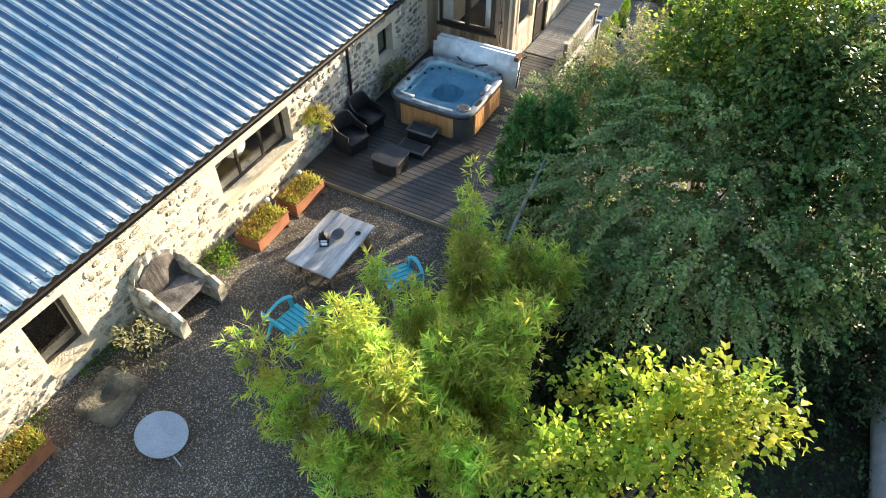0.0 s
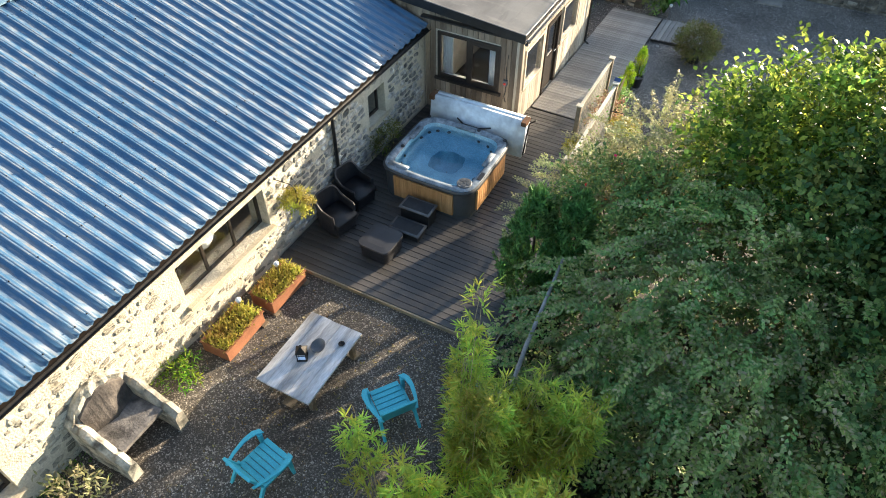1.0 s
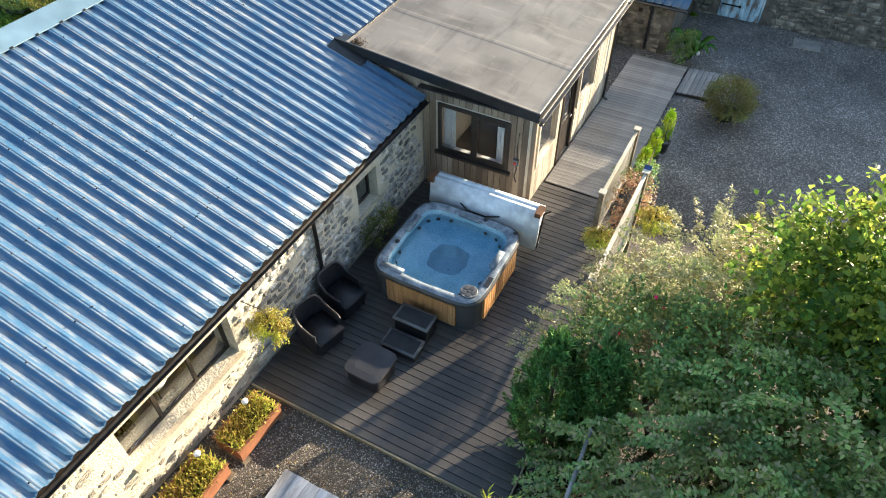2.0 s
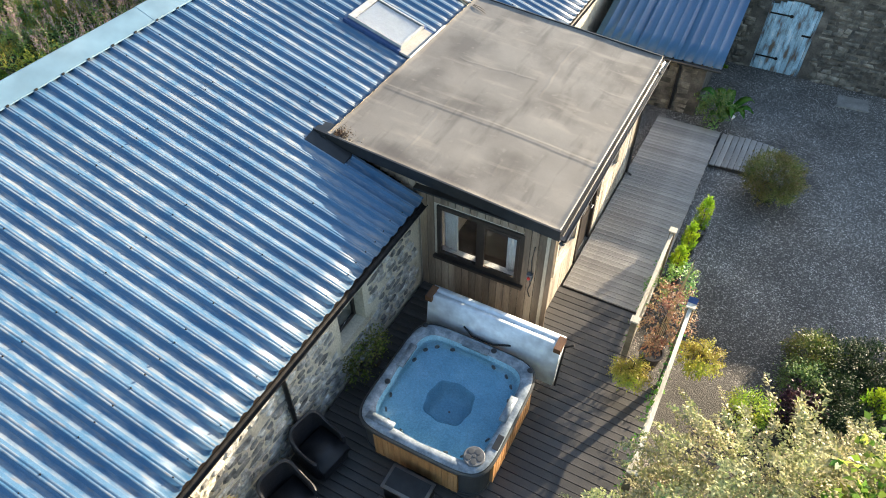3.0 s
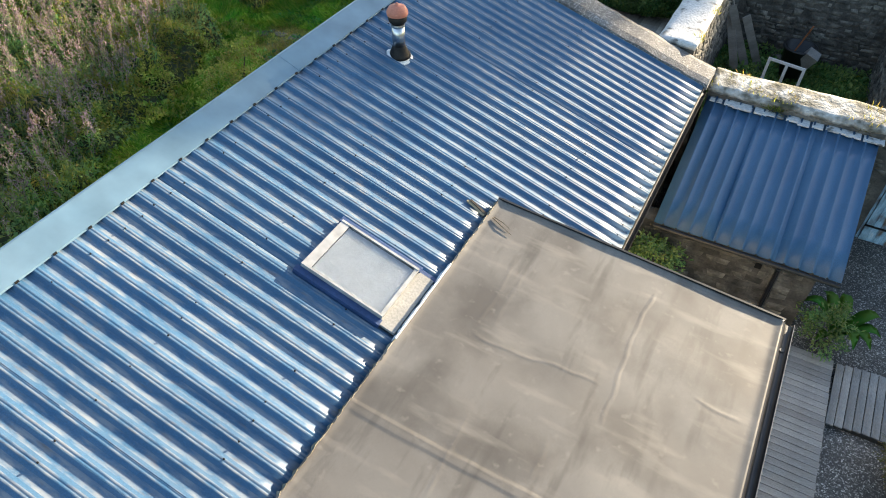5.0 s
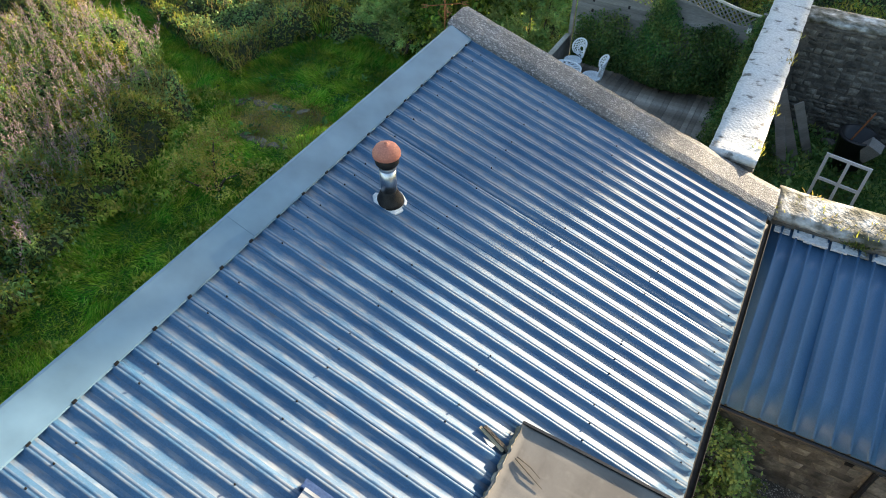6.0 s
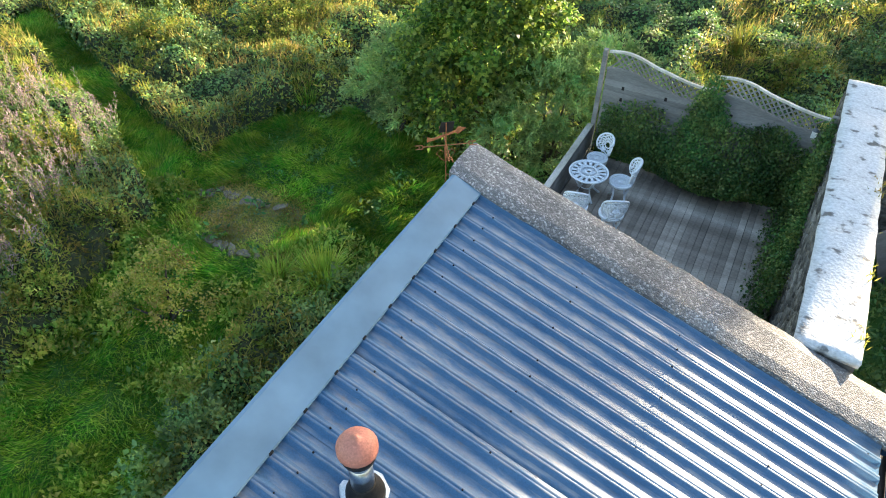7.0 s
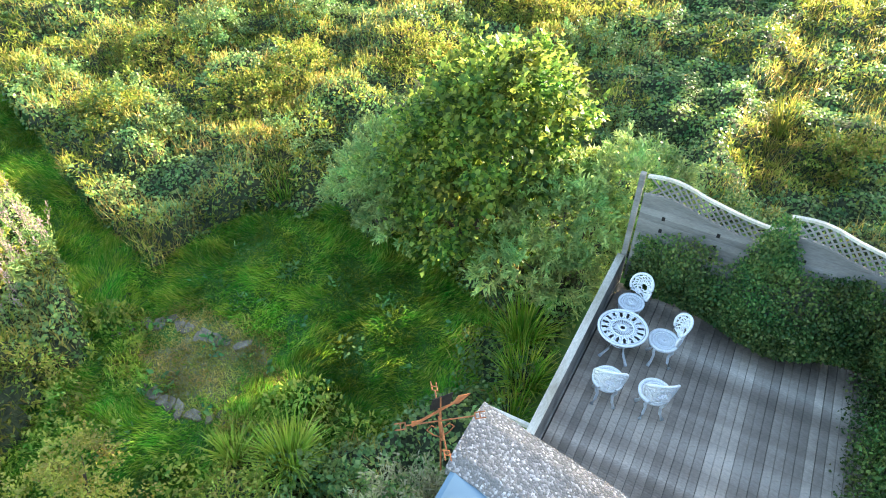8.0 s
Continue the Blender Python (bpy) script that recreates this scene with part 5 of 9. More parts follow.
def tub_cover():
    c = thing("hot_tub_cover", "folded pale vinyl hot tub cover standing against the tub", "cover", Matrix.Translation((2.07, -1.02, 0.1)))
    for y, lean in ((-0.07, -8), (0.07, -8)):
        bm = rounded(boxes((-1.24, 1.24, -0.06, 0.06, 0.25, 1.2)), 0.05, 3)
        part("panel", bm, M_COVER, c, "pale blue-white vinyl panel", at=pose(0, y - 0.14, 0, lean, 0, 0), smooth=True)
    for x in (-1.2, 1.2):
        part("corner_patch", rounded(boxes((x - 0.06, x + 0.06, -0.15, 0.14, 1.08, 1.19)), 0.03, 2), M_BROWN, c, "worn brown corner patch", at=pose(0, -0.03, 0.02))
    bm = tube(bmesh.new(), [(-0.5, -0.16, 0.78), (-0.3, -0.24, 0.72), (0.1, -0.24, 0.72), (0.4, -0.16, 0.78)], 0.02, 6)
    part("handle_strap", bm, M_BLACK, c, "black carrying strap")
    part("lifter_arm", tube(bmesh.new(), [(1.3, -0.3, 0.4), (1.28, 0.0, 1.1), (1.42, 0.02, 1.22)], 0.018, 8), M_IRON, c, "dark lifter arm")


tub_cover()


def tub_steps():
    s = thing("tub_steps", "two black plastic steps with grey-rimmed grit treads", "steps", Matrix.Translation((2.06, -4.2, 0.1)))
    for y0, y1, h in ((-0.5, -0.08, 0.19), (-0.02, 0.4, 0.4)):
        part("riser_box", rounded(boxes((-0.34, 0.34, y0 + 0.03, y1 - 0.03, 0.0, h - 0.03)), 0.02), M_BLACK, s)
        part("tread_rim", rounded(boxes((-0.37, 0.37, y0, y1, h - 0.035, h)), 0.025, 3), M_TREADRIM, s, "grey moulded tread rim", smooth=True)
        part("tread", rounded(boxes((-0.32, 0.32, y0 + 0.05, y1 - 0.05, h - 0.01, h + 0.004)), 0.003, 1), M_TREAD, s, "dark grit tread")


tub_steps()


def rattan_pouf():
    p = thing("rattan_stool", "square dark rattan footstool on the deck", "footstool", pose(1.86, -5.24, 0.1, 0, 0, -2) @ Matrix.Scale(1.14, 4))
    part("body", loft([squircle(0, 0, 0.29, 0.29, 0.03, 7, 40), squircle(0, 0, 0.30, 0.30, 0.18, 6, 40), squircle(0, 0, 0.31, 0.31, 0.28, 6, 40), squircle(0, 0, 0.31, 0.31, 0.31, 6, 40)]), M_RATTAN, p, smooth=False)
    part("top", loft([squircle(0, 0, 0.325, 0.325, 0.31, 6, 40), squircle(0, 0, 0.33, 0.33, 0.325, 6, 40), squircle(0, 0, 0.32, 0.32, 0.345, 6, 40), squircle(0, 0, 0.2, 0.2, 0.355, 5, 40)]), surf("slate_top", [(0.022, 0.023, 0.028), (0.034, 0.035, 0.041)], 5, 0.45, 0, 0.2, 120), p, "grey moulded top")
    for x in (-0.2, 0.2):
        for y in (-0.2, 0.2):
            part("foot", lathe([(0.03, 0), (0.03, 0.035)], 10), M_BLACK, p, at=Matrix.Translation((x, y, 0)))


rattan_pouf()


def rattan_chair(at):
    c = thing("rattan_armchair", "dark rattan tub armchair against the stone wall", "armchair", at, "deck armchairs")
    # local +x faces forward
    part("seat", rounded(boxes((-0.26, 0.36, -0.285, 0.285, 0.30, 0.41)), 0.03, 3), M_RATTAN, c, smooth=True)
    part("apron", loft([squircle(0.03, 0, 0.29, 0.29, 0.08, 8, 32), squircle(0.04, 0, 0.32, 0.30, 0.3, 8, 32)]), M_RATTAN, c)
    n = 32
    loops = []
    for k in range(n + 1):
        a = math.radians(-128 + 256 * k / n)
        ca, sa = math.cos(a), math.sin(a)
        nx, ny = -math.copysign(abs(ca) ** 0.6, ca), math.copysign(abs(sa) ** 0.6, sa)
        cx, cy = -0.01 + 0.33 * -math.copysign(abs(ca) ** 0.45, ca), 0.33 * math.copysign(abs(sa) ** 0.45, sa)
        h = 0.58 + 0.26 * max(0, ca) ** 1.1 - 0.03 * max(0, -ca)
        fl = 0.05 * max(0.3, ca)
        loops.append([(cx, cy, 0.08), (cx + nx * fl, cy + ny * fl, h), (cx + nx * (fl - 0.02), cy + ny * (fl - 0.02), h + 0.02), (cx + nx * (fl - 0.05), cy + ny * (fl - 0.05), h), (cx - nx * 0.045, cy - ny * 0.045, 0.08)])
    part("backrest", loft(loops), M_RATTAN, c, "curved woven back running into low arms", smooth=False)
    for x in (-0.2, 0.28):
        for y in (-0.25, 0.25):
            part("leg", lathe([(0.022, 0), (0.026, 0.1)], 8), M_BLACK, c, at=Matrix.Translation((x, y, 0)))
    return c


rattan_chair(pose(0.62, -5.02, 0.1, 0, 0, -14))
rattan_chair(pose(0.52, -4.12, 0.1, 0, 0, -10))


# ---- decks ----
def ribbed_board(L, w, h, ribs):
    """Half of a deck plank's mesh: length along x, with shallow grooves."""
    prof = [(-w / 2, 0), (-w / 2, h - 0.004), (-w / 2 + 0.004, h)]
    for k in range(ribs):
        y = -w / 2 + 0.012 + (w - 0.024) * k / max(1, ribs)
        s = (w - 0.024) / max(1, ribs)
        prof += [(y + s * 0.1, h), (y + s * 0.3, h - 0.004), (y + s * 0.6, h - 0.004), (y + s * 0.8, h)]
    prof += [(w / 2 - 0.004, h), (w / 2, h - 0.004), (w / 2, 0)]
    bm = loft([[(x, y, z) for y, z in prof] for x in (0, L)])
    me = bpy.data.meshes.new("plank")
    bm.to_mesh(me)
    bm.free()
    return me


def deck():
    d = tagged(new("deck_floor"), "dark stained timber deck boards round the tub", "deck", kind="structure")
    part("joist_frame", boxes((0.06, 4.93, -6.36, -0.2, -0.3, 0.068), (0.06, 4.1, -0.2, 1.2, -0.3, 0.068)), M_DECK, d)
    part("edge_board", rbox(0.06, 4.98, -6.42, -6.385, -0.06, 0.092, 0.006), M_EDGE, d, "pale worn edge board")
    part("edge_board", rbox(4.95, 4.98, -6.38, -0.2, -0.06, 0.092, 0.006), M_EDGE, d)
    me = ribbed_board(4.88, 0.133, 0.028, 0)
    me.materials.append(M_DECK)
    short = ribbed_board(4.06, 0.133, 0.028, 0)
    short.materials.append(M_DECK)
    y = -6.31
    while y < 1.18:
        shared_part("plank", me if y < -0.25 else short, d, pose(0.06 + random.uniform(-0.004, 0.004), y, 0.072 + random.uniform(-0.0015, 0.0015), 0, 0, random.uniform(-0.05, 0.05)))
        y += 0.145
    w = tagged(new("boardwalk"), "weathered grey ribbed boardwalk sloping beside the extension", "boardwalk", kind="structure")
    y0, y1, z0, z1 = 1.22, 8.55, 0.115, -0.27
    ang = math.degrees(math.atan2(z1 - z0, y1 - y0))
    bm = bmesh.new()
    box(bm, 2.6, 4.22, y0, y1, -0.14, -0.032)
    for v in bm.verts:
        v.co.z += z0 + (v.co.y - y0) / (y1 - y0) * (z1 - z0)
    part("bearer", bm, M_DECK, w)
    me = ribbed_board(1.66, 0.128, 0.03, 6)
    me.materials.append(M_WALK)
    y = y0 + 0.075
    while y < y1 - 0.05:
        shared_part("plank", me, w, pose(2.59 + random.uniform(-0.006, 0.006), y, z0 + (y - y0) / (y1 - y0) * (z1 - z0) - 0.03, ang, 0, random.uniform(-0.1, 0.1)))
        y += 0.143
    j = tagged(new("boardwalk_spur"), "short grey boardwalk spur laid out onto the gravel", "boardwalk", kind="structure")
    me = ribbed_board(1.45, 0.128, 0.03, 6)
    me.materials.append(M_WALK)
    part("bearer", boxes((4.28, 5.75, 7.1, 7.2, -0.4, -0.29), (4.28, 5.75, 8.2, 8.3, -0.4, -0.29)), M_DECK, j)
    for k in range(10):
        shared_part("plank", me, j, pose(4.34 + 0.146 * k, 7.02 + 0.1 * math.sin(k * 0.3), -0.288 - 0.004 * k, 0, 0, 90 - 1.5))
    b = tagged(new("back_deck"), "silvered timber deck boards behind the gable", "deck", kind="structure")
    part("joist_frame", boxes((-6.0, -1.1, 12.97, 19.66, 0.1, 0.328)), M_DECK, b)
    part("edge_board", rbox(-6.1, -6.06, 12.97, 19.7, -0.1, 0.36, 0.006), M_FENCE, b)
    me = ribbed_board(6.68, 0.138, 0.028, 0)
    me.materials.append(M_OLDDECK)
    x = -5.97
    while x < -1.12:
        shared_part("plank", me, b, pose(x, 12.98, 0.332 + random.uniform(-0.0015, 0.0015), 0, 0, 90 + random.uniform(-0.04, 0.04)))
        x += 0.144


deck()


# ---- yard furniture ----
def slab_table():
    t = thing("garden_table", "low silvered plank table on a rough timber trestle", "table", pose(2.37, -8.4, 0.06))
    for k in range(5):
        w = 1.08 / 5
        part("plank", rbox(-0.54 + w * k, -0.54 + w * (k + 1) - 0.006, -0.81 + random.uniform(-0.008, 0.008), 0.81 + random.uniform(-0.008, 0.008), 0.525 + random.uniform(-0.002, 0.002), 0.57, 0.006), M_TABLE, t)
    for x, y in ((-0.42, -0.62), (0.42, -0.62), (-0.42, 0.62), (0.42, 0.62)):
        part("leg", rbox(x - 0.045, x + 0.045, y - 0.045, y + 0.045, -0.06, 0.522, 0.006), M_TIMBER, t)
    for y in (-0.62, 0.62):
        part("cross_rail", rbox(-0.5, 0.5, y - 0.04, y + 0.04, 0.42, 0.5, 0.006), M_TIMBER, t)
    part("stretcher", rbox(-0.1, 0.1, -0.8, 0.8, 0.02, 0.1, 0.01), M_TIMBER, t)
    for y in (-0.68, 0.68):
        part("foot_plank", rbox(-0.5, 0.5, y - 0.09, y + 0.09, -0.06, 0.018, 0.01), M_TIMBER, t)


slab_table()


def table_things():
    z = 0.634
    l = thing("candle_lantern", "small black metal lantern standing on the plank table", "lantern", pose(2.28, -8.5, z, 0, 0, 30))
    part("base", rbox(-0.09, 0.09, -0.09, 0.09, 0, 0.02, 0.004), M_IRON, l)
    for x in (-0.075, 0.075):
        for y in (-0.075, 0.075):
            part("post", rbox(x - 0.008, x + 0.008, y - 0.008, y + 0.008, 0.02, 0.2, 0.002, 1), M_IRON, l)
    part("glass_box", boxes((-0.07, 0.07, -0.07, 0.07, 0.022, 0.198)), M_GLASS, l)
    part("roof", lathe([(0.14, 0.2), (0.135, 0.215), (0.05, 0.28), (0.02, 0.3)], 4, Matrix.Rotation(math.pi / 4, 4, "Z")), M_IRON, l)
    part("ring", lathe([(0.02, 0.3), (0.03, 0.32), (0.02, 0.34)], 10), M_IRON, l)
    b = thing("dark_bowl", "dark round bowl tipped on the plank table", "bowl", pose(2.43, -8.2, z + 0.02, 14, -10, 0))
    part("bowl", lathe([(0.03, 0.0), (0.08, 0.012), (0.125, 0.05), (0.14, 0.085), (0.133, 0.085), (0.1, 0.045), (0.04, 0.02), (0.0001, 0.018)], 24), M_TREADRIM, b, smooth=True)
    c = thing("small_bowl", "small dark dish on the plank table", "bowl", pose(2.72, -7.95, z))
    part("dish", lathe([(0.04, 0.0), (0.06, 0.02), (0.055, 0.022), (0.03, 0.008), (0.0001, 0.006)], 18), M_IRON, c, smooth=True)


table_things()


def plastic_chair(at, label):
    c = thing("plastic_lounge_chair", label, "chair", at, "aqua chairs")
    # local: faces +y, slatted seat and back, wide flat arms
    for k in range(6):
        y = -0.24 + 0.095 * k
        part("seat_slat", rbox(-0.255, 0.255, y, y + 0.085, 0.30 + 0.012 * k - 0.012, 0.322 + 0.012 * k, 0.006), M_AQUA, c)
    for k in range(5):
        h = 0.34 + 0.085 * k
        yb = -0.27 - 0.32 * (h - 0.34)
        wid = 0.25 + 0.02 * math.sin(k / 5 * math.pi)
        part("back_slat", rbox(-wid, wid, -0.012, 0.012, 0, 0.077, 0.006), M_AQUA, c, at=pose(0, yb, h, 17, 0, 0))
    for s in (-1, 1):
        rows = ((-0.42, 0.27, 0.05, 0.55), (-0.22, 0.33, 0.06, 0.56), (0.02, 0.36, 0.075, 0.555), (0.2, 0.335, 0.1, 0.54), (0.31, 0.27, 0.11, 0.522))
        part("arm", rounded(loft([[(s * x, y, z), (s * (x + w), y, z), (s * (x + w), y, z + 0.027), (s * x, y, z + 0.027)] for y, x, w, z in rows]), 0.008, 1), M_AQUA, c, "broad bowed arm")
        part("back_post", rounded(loft([[(s * 0.26, -0.27, 0.3), (s * 0.31, -0.27, 0.3), (s * 0.31, -0.22, 0.3), (s * 0.26, -0.22, 0.3)], [(s * 0.26, -0.42, 0.76), (s * 0.30, -0.42, 0.76), (s * 0.30, -0.38, 0.76), (s * 0.26, -0.38, 0.76)]]), 0.008, 1), M_AQUA, c)
        part("front_leg", rounded(loft([[(s * 0.3, 0.24, 0), (s * 0.36, 0.24, 0), (s * 0.36, 0.29, 0), (s * 0.3, 0.29, 0)], [(s * 0.28, 0.2, 0.53), (s * 0.35, 0.2, 0.53), (s * 0.35, 0.28, 0.53), (s * 0.28, 0.28, 0.53)]]), 0.008, 1), M_AQUA, c)
        part("rear_leg", rounded(loft([[(s * 0.29, -0.48, 0), (s * 0.34, -0.48, 0), (s * 0.34, -0.43, 0), (s * 0.29, -0.43, 0)], [(s * 0.27, -0.28, 0.36), (s * 0.33, -0.28, 0.36), (s * 0.33, -0.2, 0.36), (s * 0.27, -0.2, 0.36)]]), 0.008, 1), M_AQUA, c)
        part("side_rail", rbox(s * 0.285 - 0.02, s * 0.285 + 0.02, -0.28, 0.28, 0.265, 0.31, 0.006), M_AQUA, c)
    part("top_rail", rounded(loft([[(-0.3, -0.43, 0.75), (-0.3, -0.38, 0.75), (-0.3, -0.38, 0.79), (-0.3, -0.43, 0.79)], [(0, -0.445, 0.775), (0, -0.395, 0.775), (0, -0.395, 0.815), (0, -0.445, 0.815)], [(0.3, -0.43, 0.75), (0.3, -0.38, 0.75), (0.3, -0.38, 0.79), (0.3, -0.43, 0.79)]]), 0.008, 1), M_AQUA, c)
    return c


plastic_chair(pose(2.86, -10.35, 0.2, 0, 0, -10), "aqua plastic slatted lounge chair facing the table")
plastic_chair(pose(4.02, -8.45, 0.1, 0, 0, 54), "aqua plastic slatted lounge chair turned to the table")


def planter(at, L, W, name_label):
    p = thing("planter_trough", name_label, "planter", at, "wall planters")
    h = 0.3
    part("box", holed_wall((-L / 2, L / 2), (0.02, h), [], -W / 2, -W / 2 + 0.03, "x"), M_TERRA, p, "red-brown trough side")
    part("box", holed_wall((-L / 2, L / 2), (0.02, h), [], W / 2 - 0.03, W / 2, "x"), M_TERRA, p)
    part("end", boxes((-W / 2 + 0.03, W / 2 - 0.03, -L / 2, -L / 2 + 0.03, 0.02, h)), M_TERRA, p)
    part("end", boxes((-W / 2 + 0.03, W / 2 - 0.03, L / 2 - 0.03, L / 2, 0.02, h)), M_TERRA, p)
    part("rim", rounded(boxes((-W / 2 - 0.02, -W / 2 + 0.035, -L / 2 - 0.02, L / 2 + 0.02, h, h + 0.03), (W / 2 - 0.035, W / 2 + 0.02, -L / 2 - 0.02, L / 2 + 0.02, h, h + 0.03)), 0.006, 1), M_TERRA, p)
    part("soil", boxes((-W / 2 + 0.031, W / 2 - 0.031, -L / 2 + 0.031, L / 2 - 0.031, 0.05, h - 0.02)), M_SOILPOT, p)
    part("foot", rbox(-W / 2 - 0.03, W / 2 + 0.06, -L / 2 - 0.03, -L / 2 + 0.12, -0.06, 0.018, 0.006), M_TIMBER, p)
    part("foot", rbox(-W / 2 - 0.03, W / 2 + 0.06, L / 2 - 0.12, L / 2 + 0.03, -0.06, 0.018, 0.006), M_TIMBER, p)
    n = 1100
    pts = np.stack([rng.uniform(-W / 2 + 0.02, W / 2 - 0.02, n), rng.uniform(-L / 2 + 0.02, L / 2 - 0.02, n), np.full(n, h - 0.02)], 1)
    ax = np.stack([rng.normal(0, 0.5, n), rng.normal(0, 0.5, n), np.ones(n)], 1)
    leaves("grassy_growth", pts, ax, rand_dirs(n), rng.uniform(0.06, 0.24, n), rng.uniform(0.010, 0.022, n), L_DRY, p, label="yellow-green grassy growth")
    n = 500
    pts = np.stack([rng.uniform(-W / 2, W / 2, n), rng.uniform(-L / 2, L / 2, n), h + rng.uniform(-0.02, 0.14, n)], 1)
    leaves("low_foliage", pts, rand_dirs(n), rand_dirs(n), rng.uniform(0.03, 0.07, n), rng.uniform(0.02, 0.04, n), L_YELLOW, p, label="small yellowing leaves")
    return p


planter(pose(0.58, -8.42, 0.07, 0, 0, 2), 1.05, 0.58, "terracotta trough of yellowing grasses under the long window")
planter(pose(0.62, -7.12, 0.04, 0, 0, -2), 1.0, 0.55, "terracotta trough of green grasses beside the deck")
planter(pose(0.62, -14.6, 0.25, 0, 0, 0), 1.05, 0.5, "terracotta trough of mossy plants at the wall")


def solar_globe(at, group="solar globes"):
    s = thing("solar_globe_light", "small clear globe garden light on a thin stake", "garden light", at, group)
    part("stake", lathe([(0.006, 0), (0.006, 0.42)], 8), M_STEEL, s)
    part("collar", lathe([(0.025, 0.4), (0.03, 0.42), (0.025, 0.44)], 12), M_STEEL, s)
    bm = bmesh.new()
    bmesh.ops.create_uvsphere(bm, u_segments=16, v_segments=10, radius=0.055, matrix=Matrix.Translation((0, 0, 0.49)))
    part("globe", bm, M_CASTWHITE, s, "frosted globe", smooth=True)
    return s


solar_globe(pose(0.5, -8.05, 0.22))
solar_globe(pose(0.55, -6.98, 0.22))
solar_globe(pose(4.4, 8.75, -0.38))
solar_globe(pose(0.8, 7.3, -0.4))


def barbecue():
    b = thing("stone_barbecue", "built-in stone barbecue with two side walls, shelf and sooty hearth", "barbecue", pose(0.0, -10.85, 0.12))
    def cheek(y0, y1):
        loops = []
        for k, x in enumerate(np.linspace(0.03, 1.15, 12)):
            top = 0.96 - 0.42 * smooth01(0.1, 1.2, x) + 0.04 * math.sin(k * 2.2) + 0.025 * math.sin(k * 5.1)
            loops.append([(x, y0 + 0.015 * math.sin(k), -0.1), (x, y1 + 0.015 * math.cos(k * 1.7), -0.1), (x, y1, top - 0.04), (x, y1 - 0.05, top), (x, (y0 + y1) / 2, top + 0.025), (x, y0 + 0.05, top), (x, y0, top - 0.05)])
        return loft(loops)
    def arch(y):
        return 1.34 - 0.42 * abs(y / 0.6) ** 2.2
    for y0, y1, s in ((-0.6, -0.42, 11), (0.42, 0.6, 12)):
        ck = part("side_wall", cheek(y0, y1), M_STONE, b, "rubble side wall with rounded top")
        for face, sign in ((y0, -1), (y1, 1)):
            stonework(ck, 0.1, 1.1, -0.05, 0.6, face, "y", sign, M_STONE_I, size=(0.12, 0.3, 0.1, 0.18), seed=s, proud=0.015)
            s += 5
    ys = np.linspace(-0.6, 0.6, 15)
    part("stone_back", loft([[(0.02, y, -0.1), (0.15, y, -0.1), (0.17 + 0.02 * math.sin(k * 2.3), y, arch(y) - 0.03), (0.1, y, arch(y) + 0.02 * math.sin(k * 3.1)), (0.02, y, arch(y) - 0.02)] for k, y in enumerate(ys)]), M_STONE, b, "arched rubble back against the house wall")
    part("hearth_back", loft([[(0.16, y, 0.6), (0.30 + 0.1 * (1 - abs(y) / 0.42), y, 0.6), (0.21, y, arch(y) - 0.16), (0.16, y, arch(y) - 0.14)] for y in np.linspace(-0.419, 0.419, 9)]), M_SOOT, b, "sooty curved hearth back")
    part("shelf", rbox(0.172, 0.92, -0.419, 0.419, 0.53, 0.6, 0.015), M_SOOTSHELF, b, "grey stone shelf stained by soot")
    for i in range(4):
        for j in range(3):
            part("brick", rbox(0.2 + 0.22 * i, 0.41 + 0.22 * i, -0.41 + 0.275 * j, -0.145 + 0.275 * j, -0.1, 0.07 + 0.006 * ((i + j) % 2), 0.01, 1), M_TERRA, b)


barbecue()


def stone_trough():
    t = thing("stone_trough", "weathered old stone trough on the gravel by the wall", "trough", pose(0.92, -12.98, 0.22, 0, 0, 8))
    def ring(h, z, p, rx=0.40, ry=0.46):
        return [(x * (1 + 0.04 * noise.noise(Vector((x * 5, y * 5, z * 9)))), y * (1 + 0.04 * noise.noise(Vector((y * 5, x * 5, z * 9)))), z + 0.018 * noise.noise(Vector((x * 7, y * 7, 3.0)))) for x, y, _ in squircle(0, 0, rx * h, ry * h, 0, p, 48)]
    rows = [ring(1.0, -0.05, 9), ring(1.03, 0.06, 10), ring(1.0, 0.17, 10), ring(0.96, 0.2, 9), ring(0.85, 0.205, 7), ring(0.66, 0.2, 3)]
    rows += [ring(1, z, 2, r, r) for r, z in ((0.2, 0.19), (0.18, 0.14), (0.14, 0.09), (0.05, 0.075))]
    part("body", loft(rows), M_TROUGH, t, smooth=True)


stone_trough()


def dish():
    d = thing("satellite_dish", "grey satellite dish lying face up on the gravel", "dish", pose(2.3, -13.15, 0.46, 14, 10, 20) @ Matrix.Scale(0.88, 4))
    part("reflector", lathe([(0.06, -0.07), (0.25, -0.045), (0.42, 0.0), (0.43, 0.006), (0.42, 0.012), (0.25, -0.03), (0.06, -0.052), (0.0001, -0.055)], 40, Matrix.Scale(1.12, 4, Vector((1, 0, 0)))), M_DISH, d, smooth=True)
    part("feed_arm", tube(bmesh.new(), [(0.3, -0.3, -0.03), (0.55, -0.48, 0.02), (0.6, -0.5, 0.08)], 0.012, 8), M_STEEL, d)
    part("feed_horn", lathe([(0.03, 0), (0.035, 0.04), (0.03, 0.08)], 12, Matrix.Translation((0.6, -0.5, 0.06))), M_TREADRIM, d)
    part("mount", lathe([(0.05, -0.26), (0.05, -0.07)], 12), M_STEEL, d)
    part("bracket", rbox(-0.12, 0.12, -0.04, 0.04, -0.29, -0.25, 0.005), M_STEEL, d)


dish()


